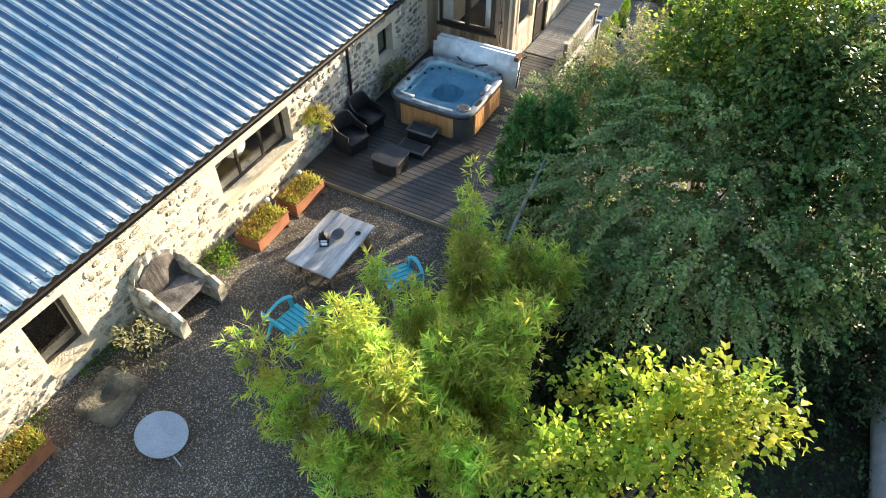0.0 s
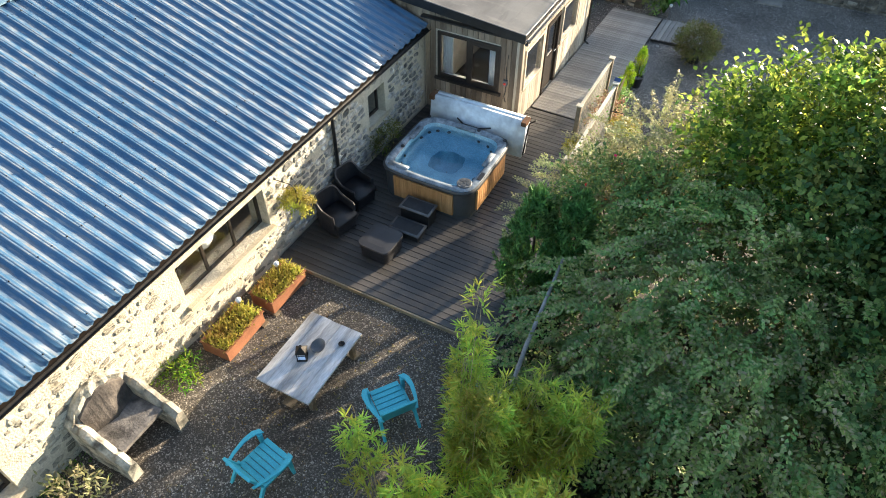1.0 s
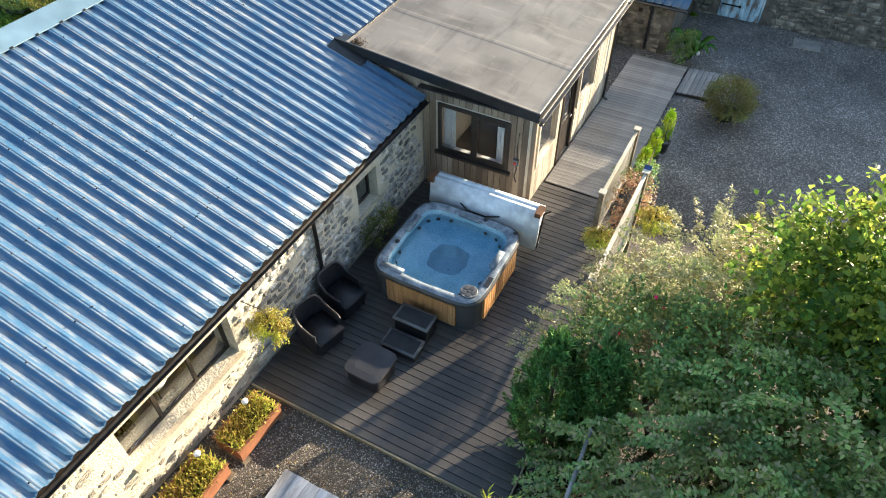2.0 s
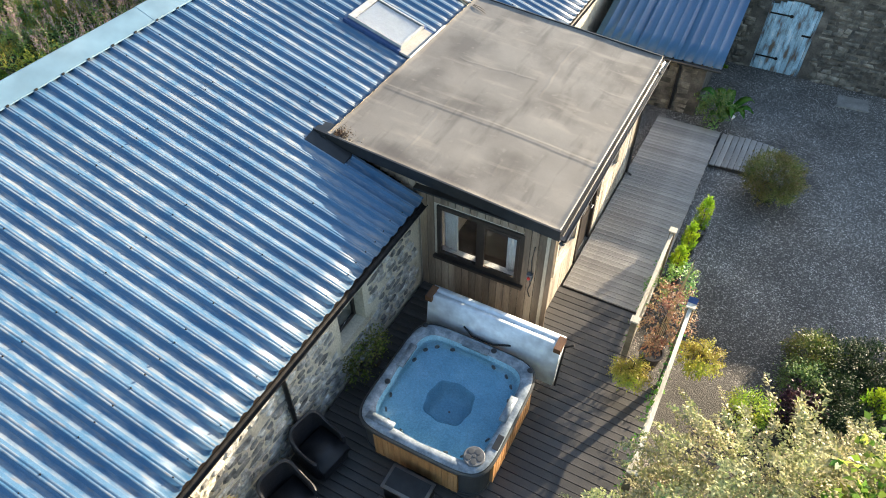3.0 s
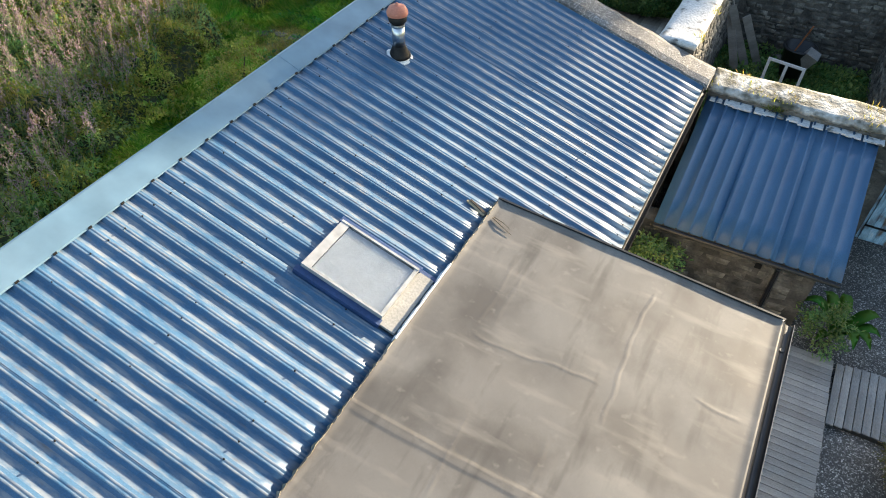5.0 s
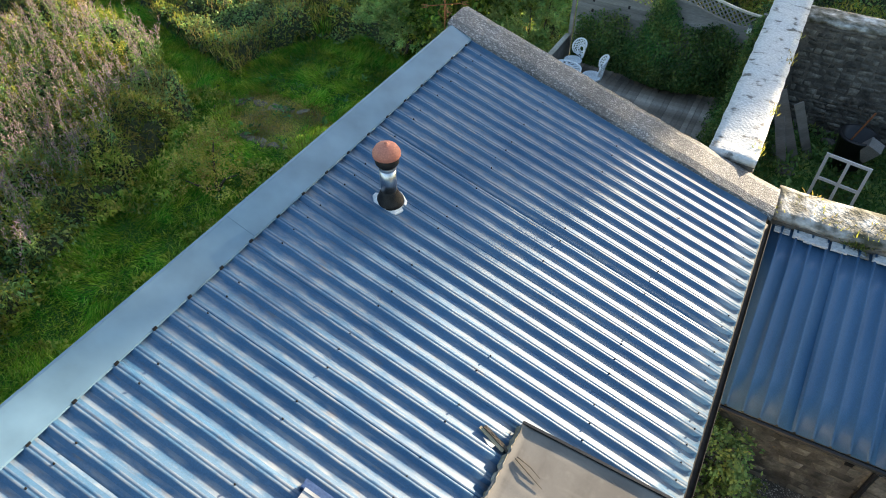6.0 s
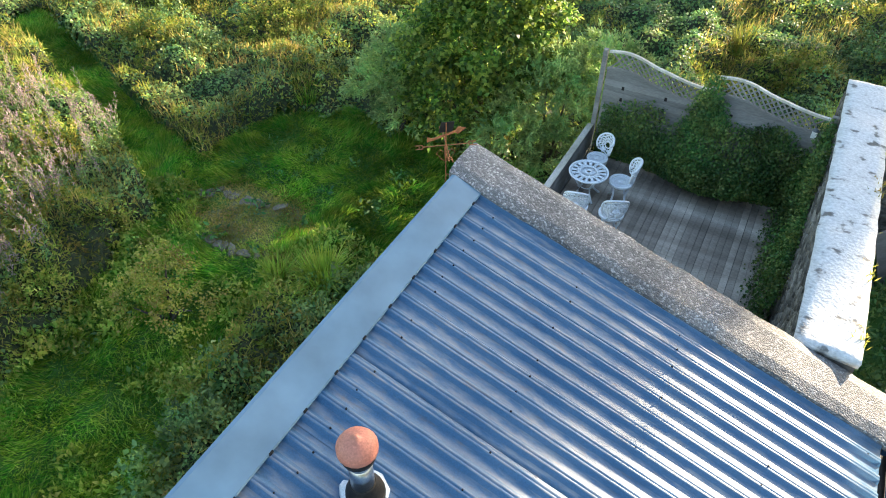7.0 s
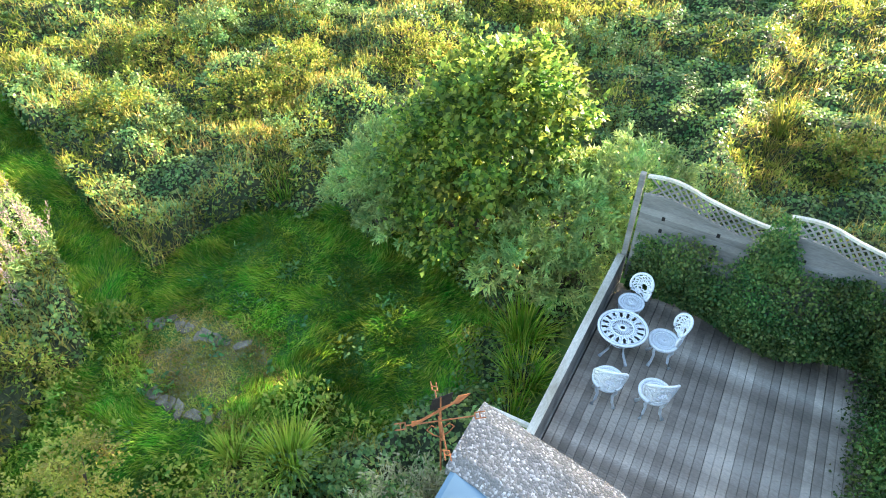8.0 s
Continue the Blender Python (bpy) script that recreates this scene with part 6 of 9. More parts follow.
# ---- screens and posts beside the deck ----
def lattice(bm, u0, u1, z0, z1, axis, at, step=0.1, slat=0.022, thick=0.008):
    """Crossed diagonal slats clipped to a panel."""
    d = (u1 - u0) + (z1 - z0)
    for sgn, off in ((1, 0), (-1, thick)):
        s = step
        while s < d:
            pts = []
            for u in (u0, u1):
                z = (z0 + s - (u - u0)) if sgn > 0 else (z1 - s + (u - u0))
                if z0 <= z <= z1:
                    pts.append((u, z))
            for z in (z0, z1):
                u = (u0 + s - (z - z0)) if sgn > 0 else (u0 + s - (z1 - z))
                if u0 < u < u1:
                    pts.append((u, z))
            if len(pts) >= 2:
                (ua, za), (ub, zb) = pts[0], pts[1]
                ln = math.hypot(ub - ua, zb - za)
                if ln > 0.03:
                    ang = math.atan2(zb - za, ub - ua)
                    m = Matrix.Translation((at + off, ua, za) if axis == "x" else (ua, at + off, za))
                    m = m @ (Matrix.Rotation(math.pi / 2, 4, "Z") if axis == "x" else Matrix.Identity(4)) @ Matrix.Rotation(-ang, 4, "Y")
                    box(bm, 0, ln, -thick / 2, thick / 2, -slat / 2, slat / 2, m)
            s += step


def screen(x, y0, y1, z0, z1, label):
    s = thing("deck_screen", label, "screen", None, "deck screens")
    for y in (y0, y1):
        p = part("post", rbox(x - 0.05, x + 0.05, y - 0.05, y + 0.05, -0.5, z1 + 0.03, 0.01), M_TIMBER, s, "square timber post")
        part("post_cap", rounded(boxes((x - 0.07, x + 0.07, y - 0.07, y + 0.07, z1 + 0.03, z1 + 0.06)), 0.012, 1), M_SCREEN, p)
    part("top_rail", rbox(x - 0.03, x + 0.03, y0 + 0.05, y1 - 0.05, z1 - 0.05, z1, 0.008), M_SCREEN, s, "pale top rail")
    part("bottom_rail", rbox(x - 0.025, x + 0.025, y0 + 0.05, y1 - 0.05, z0, z0 + 0.05, 0.008), M_SCREEN, s)
    bm = bmesh.new()
    lattice(bm, y0 + 0.05, y1 - 0.05, z0 + 0.05, z1 - 0.05, "x", x, 0.13)
    part("lattice", bm, M_SCREEN, s, "diagonal lattice slats", kind="stuff")
    return s


screen(4.22, -0.12, 2.3, 0.2, 1.4, "pale lattice screen between timber posts along the boardwalk")
screen(4.95, -3.2, -0.18, 0.6, 2.25, "tall pale lattice screen between timber posts at the deck edge")


def small_fixings():
    e = thing("emergency_switch", "small red-knobbed switch box on the larch wall", "switch", pose(2.28, -0.02, 1.42))
    part("box", rbox(-0.05, 0.05, -0.05, 0.03, -0.07, 0.07, 0.008), M_TREADRIM, e)
    part("knob", lathe([(0.03, 0), (0.035, 0.02), (0.02, 0.04)], 12, Matrix.Translation((0, -0.05, 0)) @ Matrix.Rotation(math.pi / 2, 4, "X")), M_RED, e, "red knob")
    part("cable", tube(bmesh.new(), [(0.03, 0.0, 0.75), (0.0, 0.0, 0.4), (0.02, 0.0, 0.1), (0, 0.0, -0.07), (0.02, 0.01, -0.2), (-0.02, 0.01, -0.4), (0.03, 0.012, -0.55)], 0.012, 6), M_BLACK, e, "dark cable")
    s = thing("security_light", "small dark solar lamp on the screen post", "lamp", pose(4.95, -0.1, 2.32))
    part("panel", rbox(-0.07, 0.07, -0.05, 0.05, 0, 0.015, 0.004), M_TARP, s, at=pose(0, 0, 0, 20))
    part("housing", rbox(-0.04, 0.04, -0.03, 0.03, -0.05, 0.0, 0.004), M_IRON, s)


small_fixings()


# ---- blue door in the north wall ----
def blue_door():
    d = tagged(new("door_2"), "old plank door with flaking pale blue paint", "door", kind="structure")
    x0, x1, z0, z1 = DOOR
    part("door_frame", boxes((x0, x0 + 0.06, 12.5, 12.62, z0, z1 - 0.2), (x1 - 0.06, x1, 12.5, 12.62, z0, z1 - 0.2)), M_BLUEDOOR, d)
    n = 8
    w = (x1 - x0 - 0.14) / n
    for k in range(n):
        part("plank", rbox(x0 + 0.07 + w * k, x0 + 0.07 + w * (k + 1) - 0.006, 12.46 + random.uniform(0, 0.006), 12.5, z0 + 0.03, z1 - 0.03 - 0.16 * ((k - 3.5) / 3.5) ** 2, 0.004, 1), M_BLUEDOOR, d)
    for z in (0.05, 1.35):
        h = part("hinge", rbox(x0 + 0.05, x0 + 0.6, 12.435, 12.455, z - 0.02, z + 0.02, 0.004, 1), M_IRON, d, "black strap hinge")
        part("hinge_end", lathe([(0.05, 0), (0.05, 0.012)], 10, Matrix.Translation((x0 + 0.62, 12.445, z)) @ Matrix.Rotation(math.pi / 2, 4, "X")), M_IRON, h)
    part("latch", rbox(x1 - 0.3, x1 - 0.05, 12.435, 12.455, 0.85, 0.9, 0.004, 1), M_IRON, d, "black latch")
    solid("lintel", rbox(x0 - 0.2, x1 + 0.2, 12.43, 12.75, z1 + 0.004, z1 + 0.16, 0.02), M_DARKMORTAR, "worn stone lintel over the door", "lintel")
    solid("doorway_backing", boxes((x0 + 0.005, x1 - 0.005, 12.63, 13.29, z0, z1 - 0.004)), M_DARKMORTAR, "dark blocked doorway", "wall")
    s = thing("stone_slab", "pale concrete slab lying on the gravel", "slab", pose(7.2, 11.7, -0.40, 0, 0, 4))
    part("slab", rbox(-0.4, 0.4, -0.3, 0.3, 0, 0.06, 0.012), M_CONCRETE, s)


blue_door()


# ---- back deck: fence, rail, cast furniture ----
def wavy_fence():
    f = thing("garden_fence", "silvered board fence with a wavy lattice top", "fence")
    y = 19.75
    spans = ((-6.05, -3.65), (-3.6, -1.2))
    for k, x in enumerate((-6.1, -3.62, -1.17)):
        part("post", rbox(x - 0.05, x + 0.05, y - 0.05, y + 0.05, -1.2, 3.05 if k == 0 else 2.75, 0.008), M_FENCE, f)
    for a, b in spans:
        def top(x):
            u = (x - a) / (b - a)
            return 2.98 - 0.34 * smooth01(0.12, 1.0, u) + 0.06 * math.sin(math.pi * min(1, u * 2.2))
        z = 0.45
        k = 0
        while z < 2.3:
            part("board", rbox(a + 0.05, b - 0.05, y - 0.022 + 0.008 * (k % 2), y + 0.0, z, z + 0.155, 0.004, 1), M_FENCE, f)
            z += 0.145
            k += 1
        loops = [[(x, y - 0.014, 2.2), (x, y, 2.2), (x, y, top(x) - 0.37), (x, y - 0.014, top(x) - 0.37)] for x in np.linspace(a + 0.05, b - 0.05, 20)]
        part("shaped_board", loft(loops), M_FENCE, f)
        loops = [[(x, y - 0.035, top(x)), (x, y + 0.035, top(x)), (x, y + 0.035, top(x) + 0.05), (x, y - 0.035, top(x) + 0.05)] for x in np.linspace(a + 0.04, b - 0.04, 20)]
        part("wavy_rail", loft(loops), M_SCREEN, f, "pale curved top rail")
        loops = [[(x, y - 0.03, top(x) - 0.4), (x, y + 0.02, top(x) - 0.4), (x, y + 0.02, top(x) - 0.36), (x, y - 0.03, top(x) - 0.36)] for x in np.linspace(a + 0.04, b - 0.04, 20)]
        part("lower_rail", loft(loops), M_FENCE, f)
        bm = bmesh.new()
        x = a - 0.3
        while x < b:
            for sgn in (1, -1):
                x0, x1 = x, x + 0.36
                if x0 > a + 0.05 and x1 < b - 0.05:
                    za, zb = (top(x0) - 0.36, top(x1) + 0.0) if sgn > 0 else (top(x0) + 0.0, top(x1) - 0.36)
                    ln, ang = math.hypot(x1 - x0, zb - za), math.atan2(zb - za, x1 - x0)
                    box(bm, 0, ln, -0.004, 0.004, -0.017, 0.017, Matrix.Translation((x0, y - 0.01 + 0.01 * sgn, za)) @ Matrix.Rotation(-ang, 4, "Y"))
            x += 0.14
        part("lattice", bm, M_FENCE, f, "weathered lattice slats", kind="stuff")
        for xx in (a + 0.5, a + 1.5):
            for zz in np.arange(0.7, 2.3, 0.29):
                part("nail_stain", boxes((xx - 0.03, xx + 0.03, y - 0.026, y - 0.0215, zz, zz + 0.09)), M_IRON, f)
    r = thing("deck_rail_fence", "low silvered board fence along the deck edge", "fence")
    for k, yy in enumerate(np.linspace(13.2, 19.6, 5)):
        part("post", rbox(-6.2, -6.12, yy - 0.04, yy + 0.04, -1.2, 1.06, 0.006), M_FENCE, r)
    for k in range(5):
        z = 0.30 + 0.15 * k
        part("board", rbox(-6.115, -6.09, 13.0, 19.68, z, z + 0.142, 0.004, 1), M_FENCE, r)
    part("cap_rail", rbox(-6.21, -6.07, 13.0, 19.68, 1.062, 1.095, 0.008), M_SCREEN, r, "pale cap rail")
    part("return_rail", rbox(-6.9, -6.22, 15.2, 15.26, 0.9, 0.98, 0.006), M_SCREEN, r)


wavy_fence()


def ring_bars(bm, r0, r1, n, z, t=0.006, curl=0.0):
    for k in range(n):
        a = 2 * math.pi * k / n
        p = [((r0 + (r1 - r0) * u) * math.cos(a + curl * u), (r0 + (r1 - r0) * u) * math.sin(a + curl * u), z) for u in (0, 0.25, 0.5, 0.75, 1)]
        tube(bm, p, t, 5)
    return bm


def hoop(bm, r, z, t=0.012, sides=6, n=36, m=None):
    rings = []
    for k in range(n):
        a = 2 * math.pi * k / n
        rings.append([bm.verts.new(((r + t * math.cos(b)) * math.cos(a), (r + t * math.cos(b)) * math.sin(a), z + t * math.sin(b))) for b in (2 * math.pi * j / sides for j in range(sides))])
    for k in range(n):
        for j in range(sides):
            bm.faces.new((rings[k][j], rings[(k + 1) % n][j], rings[(k + 1) % n][(j + 1) % sides], rings[k][(j + 1) % sides]))
    return bm


def cast_table():
    t = thing("cast_iron_table", "round white cast metal garden table with pierced top", "table", pose(-5.53, 17.86, 0.36))
    bm = bmesh.new()
    for r, w in ((0.425, 0.02), (0.385, 0.012), (0.2, 0.016), (0.06, 0.02)):
        hoop(bm, r, 0.67, w)
    ring_bars(bm, 0.05, 0.2, 28, 0.67, 0.0085)
    ring_bars(bm, 0.2, 0.39, 16, 0.67, 0.013, 0.30)
    ring_bars(bm, 0.2, 0.39, 16, 0.668, 0.013, -0.30)
    for k in range(16):
        a = math.pi * (k + 0.5) / 8
        for r, q in ((0.335, 0.036), (0.25, 0.024)):
            c = (r * math.cos(a), r * math.sin(a))
            tube(bm, [(c[0] + q * math.cos(b), c[1] + q * math.sin(b), 0.67) for b in np.linspace(0, 2 * math.pi, 9)], 0.011, 5)
    part("pierced_top", bm, M_CASTWHITE, t, smooth=True)
    part("top_rim", lathe([(0.425, 0.65), (0.45, 0.655), (0.452, 0.685), (0.44, 0.69), (0.425, 0.685), (0.425, 0.65)], 40), M_CASTWHITE, t, smooth=True)
    for k in range(4):
        a = math.pi / 4 + k * math.pi / 2
        c, s = math.cos(a), math.sin(a)
        p = [(0.28, 0.65), (0.31, 0.56), (0.24, 0.42), (0.16, 0.3), (0.2, 0.16), (0.3, 0.06), (0.36, 0.0)]
        part("leg", tube(bmesh.new(), [(r * c, r * s, z) for r, z in p], [0.036, 0.034, 0.028, 0.024, 0.024, 0.026, 0.034], 8), M_CASTWHITE, t, smooth=True)
    part("lower_ring", hoop(bmesh.new(), 0.16, 0.3, 0.01), M_CASTWHITE, t)


def cast_chair(at):
    c = thing("cast_iron_chair", "white cast metal garden chair with a scrolled pierced back", "chair", at, "chairs round the white table")
    # faces +y
    bm = bmesh.new()
    for r, w in ((0.2, 0.014), (0.15, 0.014), (0.12, 0.01), (0.03, 0.02)):
        hoop(bm, r, 0.44, w)
    ring_bars(bm, 0.03, 0.13, 22, 0.44, 0.008)
    ring_bars(bm, 0.15, 0.2, 34, 0.44, 0.01)
    part("pierced_seat", bm, M_CASTWHITE, c, smooth=True)
    part("seat_rim", lathe([(0.185, 0.40), (0.222, 0.405), (0.228, 0.45), (0.21, 0.458), (0.185, 0.45), (0.185, 0.40)], 32), M_CASTWHITE, c, smooth=True)
    # fan-shaped back curling in to scrolls at the waist
    def bk(u, h):
        a = -math.pi / 2 + u
        r = 0.215 + 0.16 * max(0, h - 0.45)
        return (r * math.cos(a), r * math.sin(a), h)
    def fan(b, r):
        return bk(1.02 * r * math.sin(b), 0.68 + 0.25 * r * math.cos(b))
    rim = [fan(b, 1.0) for b in np.linspace(-2.1, 2.1, 29)]
    part("back_rim", tube(bmesh.new(), rim, 0.022, 6), M_CASTWHITE, c, smooth=True)
    for side in (-1, 1):
        curl = [fan(side * (2.1 + 0.9 * u), 1.0 - 0.5 * u) for u in np.linspace(0, 1, 7)] + [fan(side * (2.55 - 0.5 * u), 0.48 + 0.1 * u) for u in np.linspace(0, 1, 4)]
        part("side_scroll", tube(bmesh.new(), curl, 0.018, 6), M_CASTWHITE, c, smooth=True)
        part("back_stay", tube(bmesh.new(), [bk(side * 0.55, 0.44), bk(side * 0.4, 0.5), bk(side * 0.5, 0.6)], 0.02, 6), M_CASTWHITE, c, smooth=True)
    for b in np.linspace(-1.9, 1.9, 13):
        part("back_spoke", tube(bmesh.new(), [fan(b + 0.12 * math.sin(r * 9), r) for r in np.linspace(0.28, 0.99, 7)], 0.013, 5), M_CASTWHITE, c, smooth=True)
    for r in (0.3, 0.55, 0.8):
        part("back_ring", tube(bmesh.new(), [fan(b, r + 0.05 * math.sin(b * 8)) for b in np.linspace(-math.pi, math.pi, 30)], 0.014, 5), M_CASTWHITE, c, smooth=True)
    for k in range(4):
        a = math.pi / 4 + k * math.pi / 2
        cc, s = math.cos(a), math.sin(a)
        p = [(0.17, 0.43), (0.19, 0.34), (0.15, 0.2), (0.17, 0.08), (0.22, 0.0)]
        part("leg", tube(bmesh.new(), [(r * cc, r * s, z) for r, z in p], [0.032, 0.028, 0.02, 0.021, 0.03], 8), M_CASTWHITE, c, smooth=True)
    return c


cast_table()
chair_size = Matrix.Scale(1.1, 4)
first_chair = cast_chair(pose(-5.6, 18.73, 0.36, 0, 0, 150) @ chair_size)
copy_thing(first_chair, pose(-4.81, 18.05, 0.36, 0, 0, 108) @ chair_size)
copy_thing(first_chair, pose(-5.42, 16.76, 0.36, 0, 0, 14) @ chair_size)
copy_thing(first_chair, pose(-4.65, 16.88, 0.36, 0, 0, 26) @ chair_size)


def fence_lantern():
    l = thing("wall_lantern", "small white lantern hung on the lattice fence", "lantern", pose(-1.42, 19.66, 2.35))
    part("body", rbox(-0.05, 0.05, -0.05, 0.05, -0.12, 0.04, 0.012), M_WHITE, l)
    part("cap", lathe([(0.08, 0.04), (0.05, 0.08), (0.01, 0.1)], 12), M_TREADRIM, l)
    part("hook", tube(bmesh.new(), [(0, 0, 0.1), (0, 0.05, 0.16), (0, 0.09, 0.14)], 0.006, 6), M_IRON, l)


fence_lantern()


def weathervane():
    v = thing("weathervane", "rusty iron weathervane with arrows and a plain silhouette plate", "weathervane", pose(-6.3, 12.45, 3.85) @ Matrix.Scale(0.78, 4))
    part("mast", lathe([(0.013, 0), (0.013, 1.62)], 8), M_RUST, v)
    part("wall_bracket", tube(bmesh.new(), [(0.0, 0.0, 0.5), (0.3, 0.0, 0.5)], 0.012, 6), M_RUST, v)
    for k, ang in enumerate((38, 128)):
        part("arrow_arm", tube(bmesh.new(), [(-0.42, 0, 1.14), (0.42, 0, 1.14)], 0.010, 6), M_RUST, v, at=pose(0, 0, 0.03 * k, 0, 0, ang))
        for end in (-1, 1):
            bm = bmesh.new()
            for x0, x1, y0, y1 in ((0.42, 0.56, -0.045, -0.03), (0.42, 0.56, 0.03, 0.045), (0.42, 0.435, -0.03, 0.03), (0.48, 0.495, -0.03, 0.03)):
                box(bm, end * x0, end * x1, y0, y1, -0.004, 0.004)
            bmesh.ops.recalc_face_normals(bm, faces=bm.faces)
            part("letter_plate", bm, M_RUST, v, at=pose(0, 0, 1.14 + 0.03 * k, 25, 0, ang))
    for k in range(4):
        part("scroll", tube(bmesh.new(), [(0.0, 0, 0.78), (0.1, 0, 0.86), (0.17, 0, 0.98), (0.11, 0, 1.06), (0.05, 0, 1.0)], 0.008, 6), M_RUST, v, at=pose(0, 0, 0, 0, 0, 38 + 90 * k))
    part("pointer_rod", tube(bmesh.new(), [(-0.4, 0, 1.36), (0.42, 0, 1.36)], 0.011, 6), M_RUST, v, at=pose(0, 0, 0, 0, 0, 62))
    bm = bmesh.new()
    out = [(-0.4, -0.02), (-0.4, 0.1), (-0.3, 0.03), (0.2, 0.03), (0.26, 0.09), (0.44, 0.0), (0.26, -0.07), (0.2, -0.02)]
    lo = [bm.verts.new((x, -0.004, z)) for x, z in out]
    hi = [bm.verts.new((x, 0.004, z)) for x, z in out]
    bm.faces.new(lo), bm.faces.new(hi[::-1])
    for i in range(len(out)):
        bm.faces.new((lo[i], hi[i], hi[(i + 1) % len(out)], lo[(i + 1) % len(out)]))
    bmesh.ops.recalc_face_normals(bm, faces=bm.faces)
    part("arrow_plate", bm, M_RUST, v, at=pose(0, 0, 1.36, 0, 0, 62))
    part("silhouette_plate", rbox(-0.16, 0.14, -0.004, 0.004, 0.0, 0.2, 0.003, 1), M_IRON, v, "plain dark silhouette plate", at=pose(0, 0, 1.42, 0, 14, 62))


weathervane()


def ruin_things():
    p = thing("white_window_frame", "old white window frame leaning in the ruin", "window frame", pose(1.13, 17.0, -0.36, -8, 0, -12))
    W, H = 1.0, 1.35
    for x in (0, W * 0.48, W - 0.07):
        part("stile", rbox(x, x + 0.07, 0, 0.05, 0, H, 0.006), M_WHITE, p)
    for z in (0.0, H * 0.5, H - 0.07):
        for a, b in ((0.07, W * 0.48), (W * 0.48 + 0.07, W - 0.07)):
            part("rail", rbox(a, b, 0.004, 0.046, z, z + 0.07, 0.004, 1), M_WHITE, p)
    b = thing("plastic_bin", "dark plastic bin full of rubbish in the ruin", "bin", pose(1.86, 19.0, -0.36) @ Matrix.Scale(1.2, 4))
    part("tub", lathe([(0.28, 0), (0.36, 0.75), (0.4, 0.78), (0.4, 0.82), (0.34, 0.82), (0.3, 0.5), (0.0001, 0.5)], 24), M_BLACK, b, smooth=True)
    part("rubbish", rbox(-0.2, 0.1, -0.1, 0.15, 0.5, 0.95, 0.02), M_CONCRETE, b, at=pose(0, 0, 0, 20, 25, 0))
    part("handle", tube(bmesh.new(), [(-0.1, 0.05, 0.6), (0.1, 0.1, 1.3)], 0.02, 6), M_RUST, b)
    o = thing("old_boards", "old grey boards propped against the ruin wall", "boards", pose(0.5, 17.9, -0.36, 0, 0, 0))
    for k in range(3):
        part("board", rbox(-0.1, 0.12, -0.02, 0.02, 0, 2.3, 0.006, 1), M_FENCE, o, at=pose(0.25 * k, 0.5 * k, 0.0, 12 * (k - 1), -22 - 4 * k, 14 * k))
    random.seed(21)
    for k in range(14):
        s = thing("fallen_stone", "loose fallen wall stone in the ruin", "stone", pose(random.uniform(0.0, 3.4), random.uniform(13.7, 20.0), -0.33, random.uniform(-20, 20), random.uniform(-20, 20), random.uniform(0, 180)), "fallen stones")
        bm = bmesh.new()
        bmesh.ops.create_icosphere(bm, subdivisions=2, radius=1.0)
        a, b2, c2 = random.uniform(0.14, 0.3), random.uniform(0.12, 0.22), random.uniform(0.08, 0.15)
        for vv in bm.verts:
            q = 1 + 0.25 * noise.noise(vv.co * 1.7 + Vector((k * 3.1, 0, 0)))
            vv.co = Vector((vv.co.x * a, vv.co.y * b2, vv.co.z * c2)) * q
        part("stone", bm, M_DARKSTONE, s)


ruin_things()


# ---- planting ----
def branches(parent, base, tips, r=0.05, material=None, name="branchwork"):
    bm = bmesh.new()
    for tip in tips:
        b, t = Vector(base), Vector(tip)
        mid = b.lerp(t, 0.5) + Vector((random.uniform(-0.1, 0.1), random.uniform(-0.1, 0.1), 0.12 * (t - b).length))
        tube(bm, [b, b.lerp(mid, 0.5) + Vector((0, 0, 0.04)), mid, mid.lerp(t, 0.6), t], [r, r * 0.8, r * 0.6, r * 0.4, r * 0.15], 6)
    return part(name, bm, material or M_BARK, parent, "woody limbs", smooth=True)


def shell_points(n, c, r, inner=0.55, seed=0.0, lumpy=0.25, freq=2.2, low=-1.0):
    """Points in the outer part of an uneven ellipsoid, and their outward ways."""
    d = rand_dirs(int(n * 1.6))
    d = d[d[:, 2] > low][:n]
    rad = inner + (1 - inner) * rng.uniform(0, 1, len(d)) ** 0.6
    k = 1 + lumpy * lump(d * 2.0, freq, seed)
    return np.asarray(c) + d * np.asarray(r) * (rad * k)[:, None], d


def spray_points(n_spray, per, c, r, length, droop, seed=0.0, low=-0.3, spread=0.05, lumpy=0.25, inner=0.5):
    """Leaves strung along arching twigs that reach out of a crown."""
    p0, d = shell_points(n_spray, c, r, inner, seed, lumpy, low=low)
    n_spray = len(p0)
    way = unit(d + 0.5 * rng.normal(size=(n_spray, 3)) + np.array([0, 0, 0.15]))
    ln = length * rng.uniform(0.5, 1.2, n_spray)
    u = rng.uniform(0, 1, (n_spray, per))
    pts = p0[:, None] + way[:, None] * (ln[:, None] * u)[..., None]
    pts[..., 2] -= droop * (u * ln[:, None]) ** 2
    pts += rng.normal(0, spread, pts.shape)
    ax = np.broadcast_to(way[:, None], pts.shape) + 0.7 * rng.normal(size=pts.shape)
    ax = ax - np.array([0, 0, 1]) * (droop * u)[..., None]
    nm = np.array([0, 0, 1.0]) + 0.6 * np.broadcast_to(d[:, None], pts.shape) + 0.45 * rng.normal(size=pts.shape)
    return pts.reshape(-1, 3), ax.reshape(-1, 3), nm.reshape(-1, 3)


def gz(x, y):
    return float(ground_z(x, y))


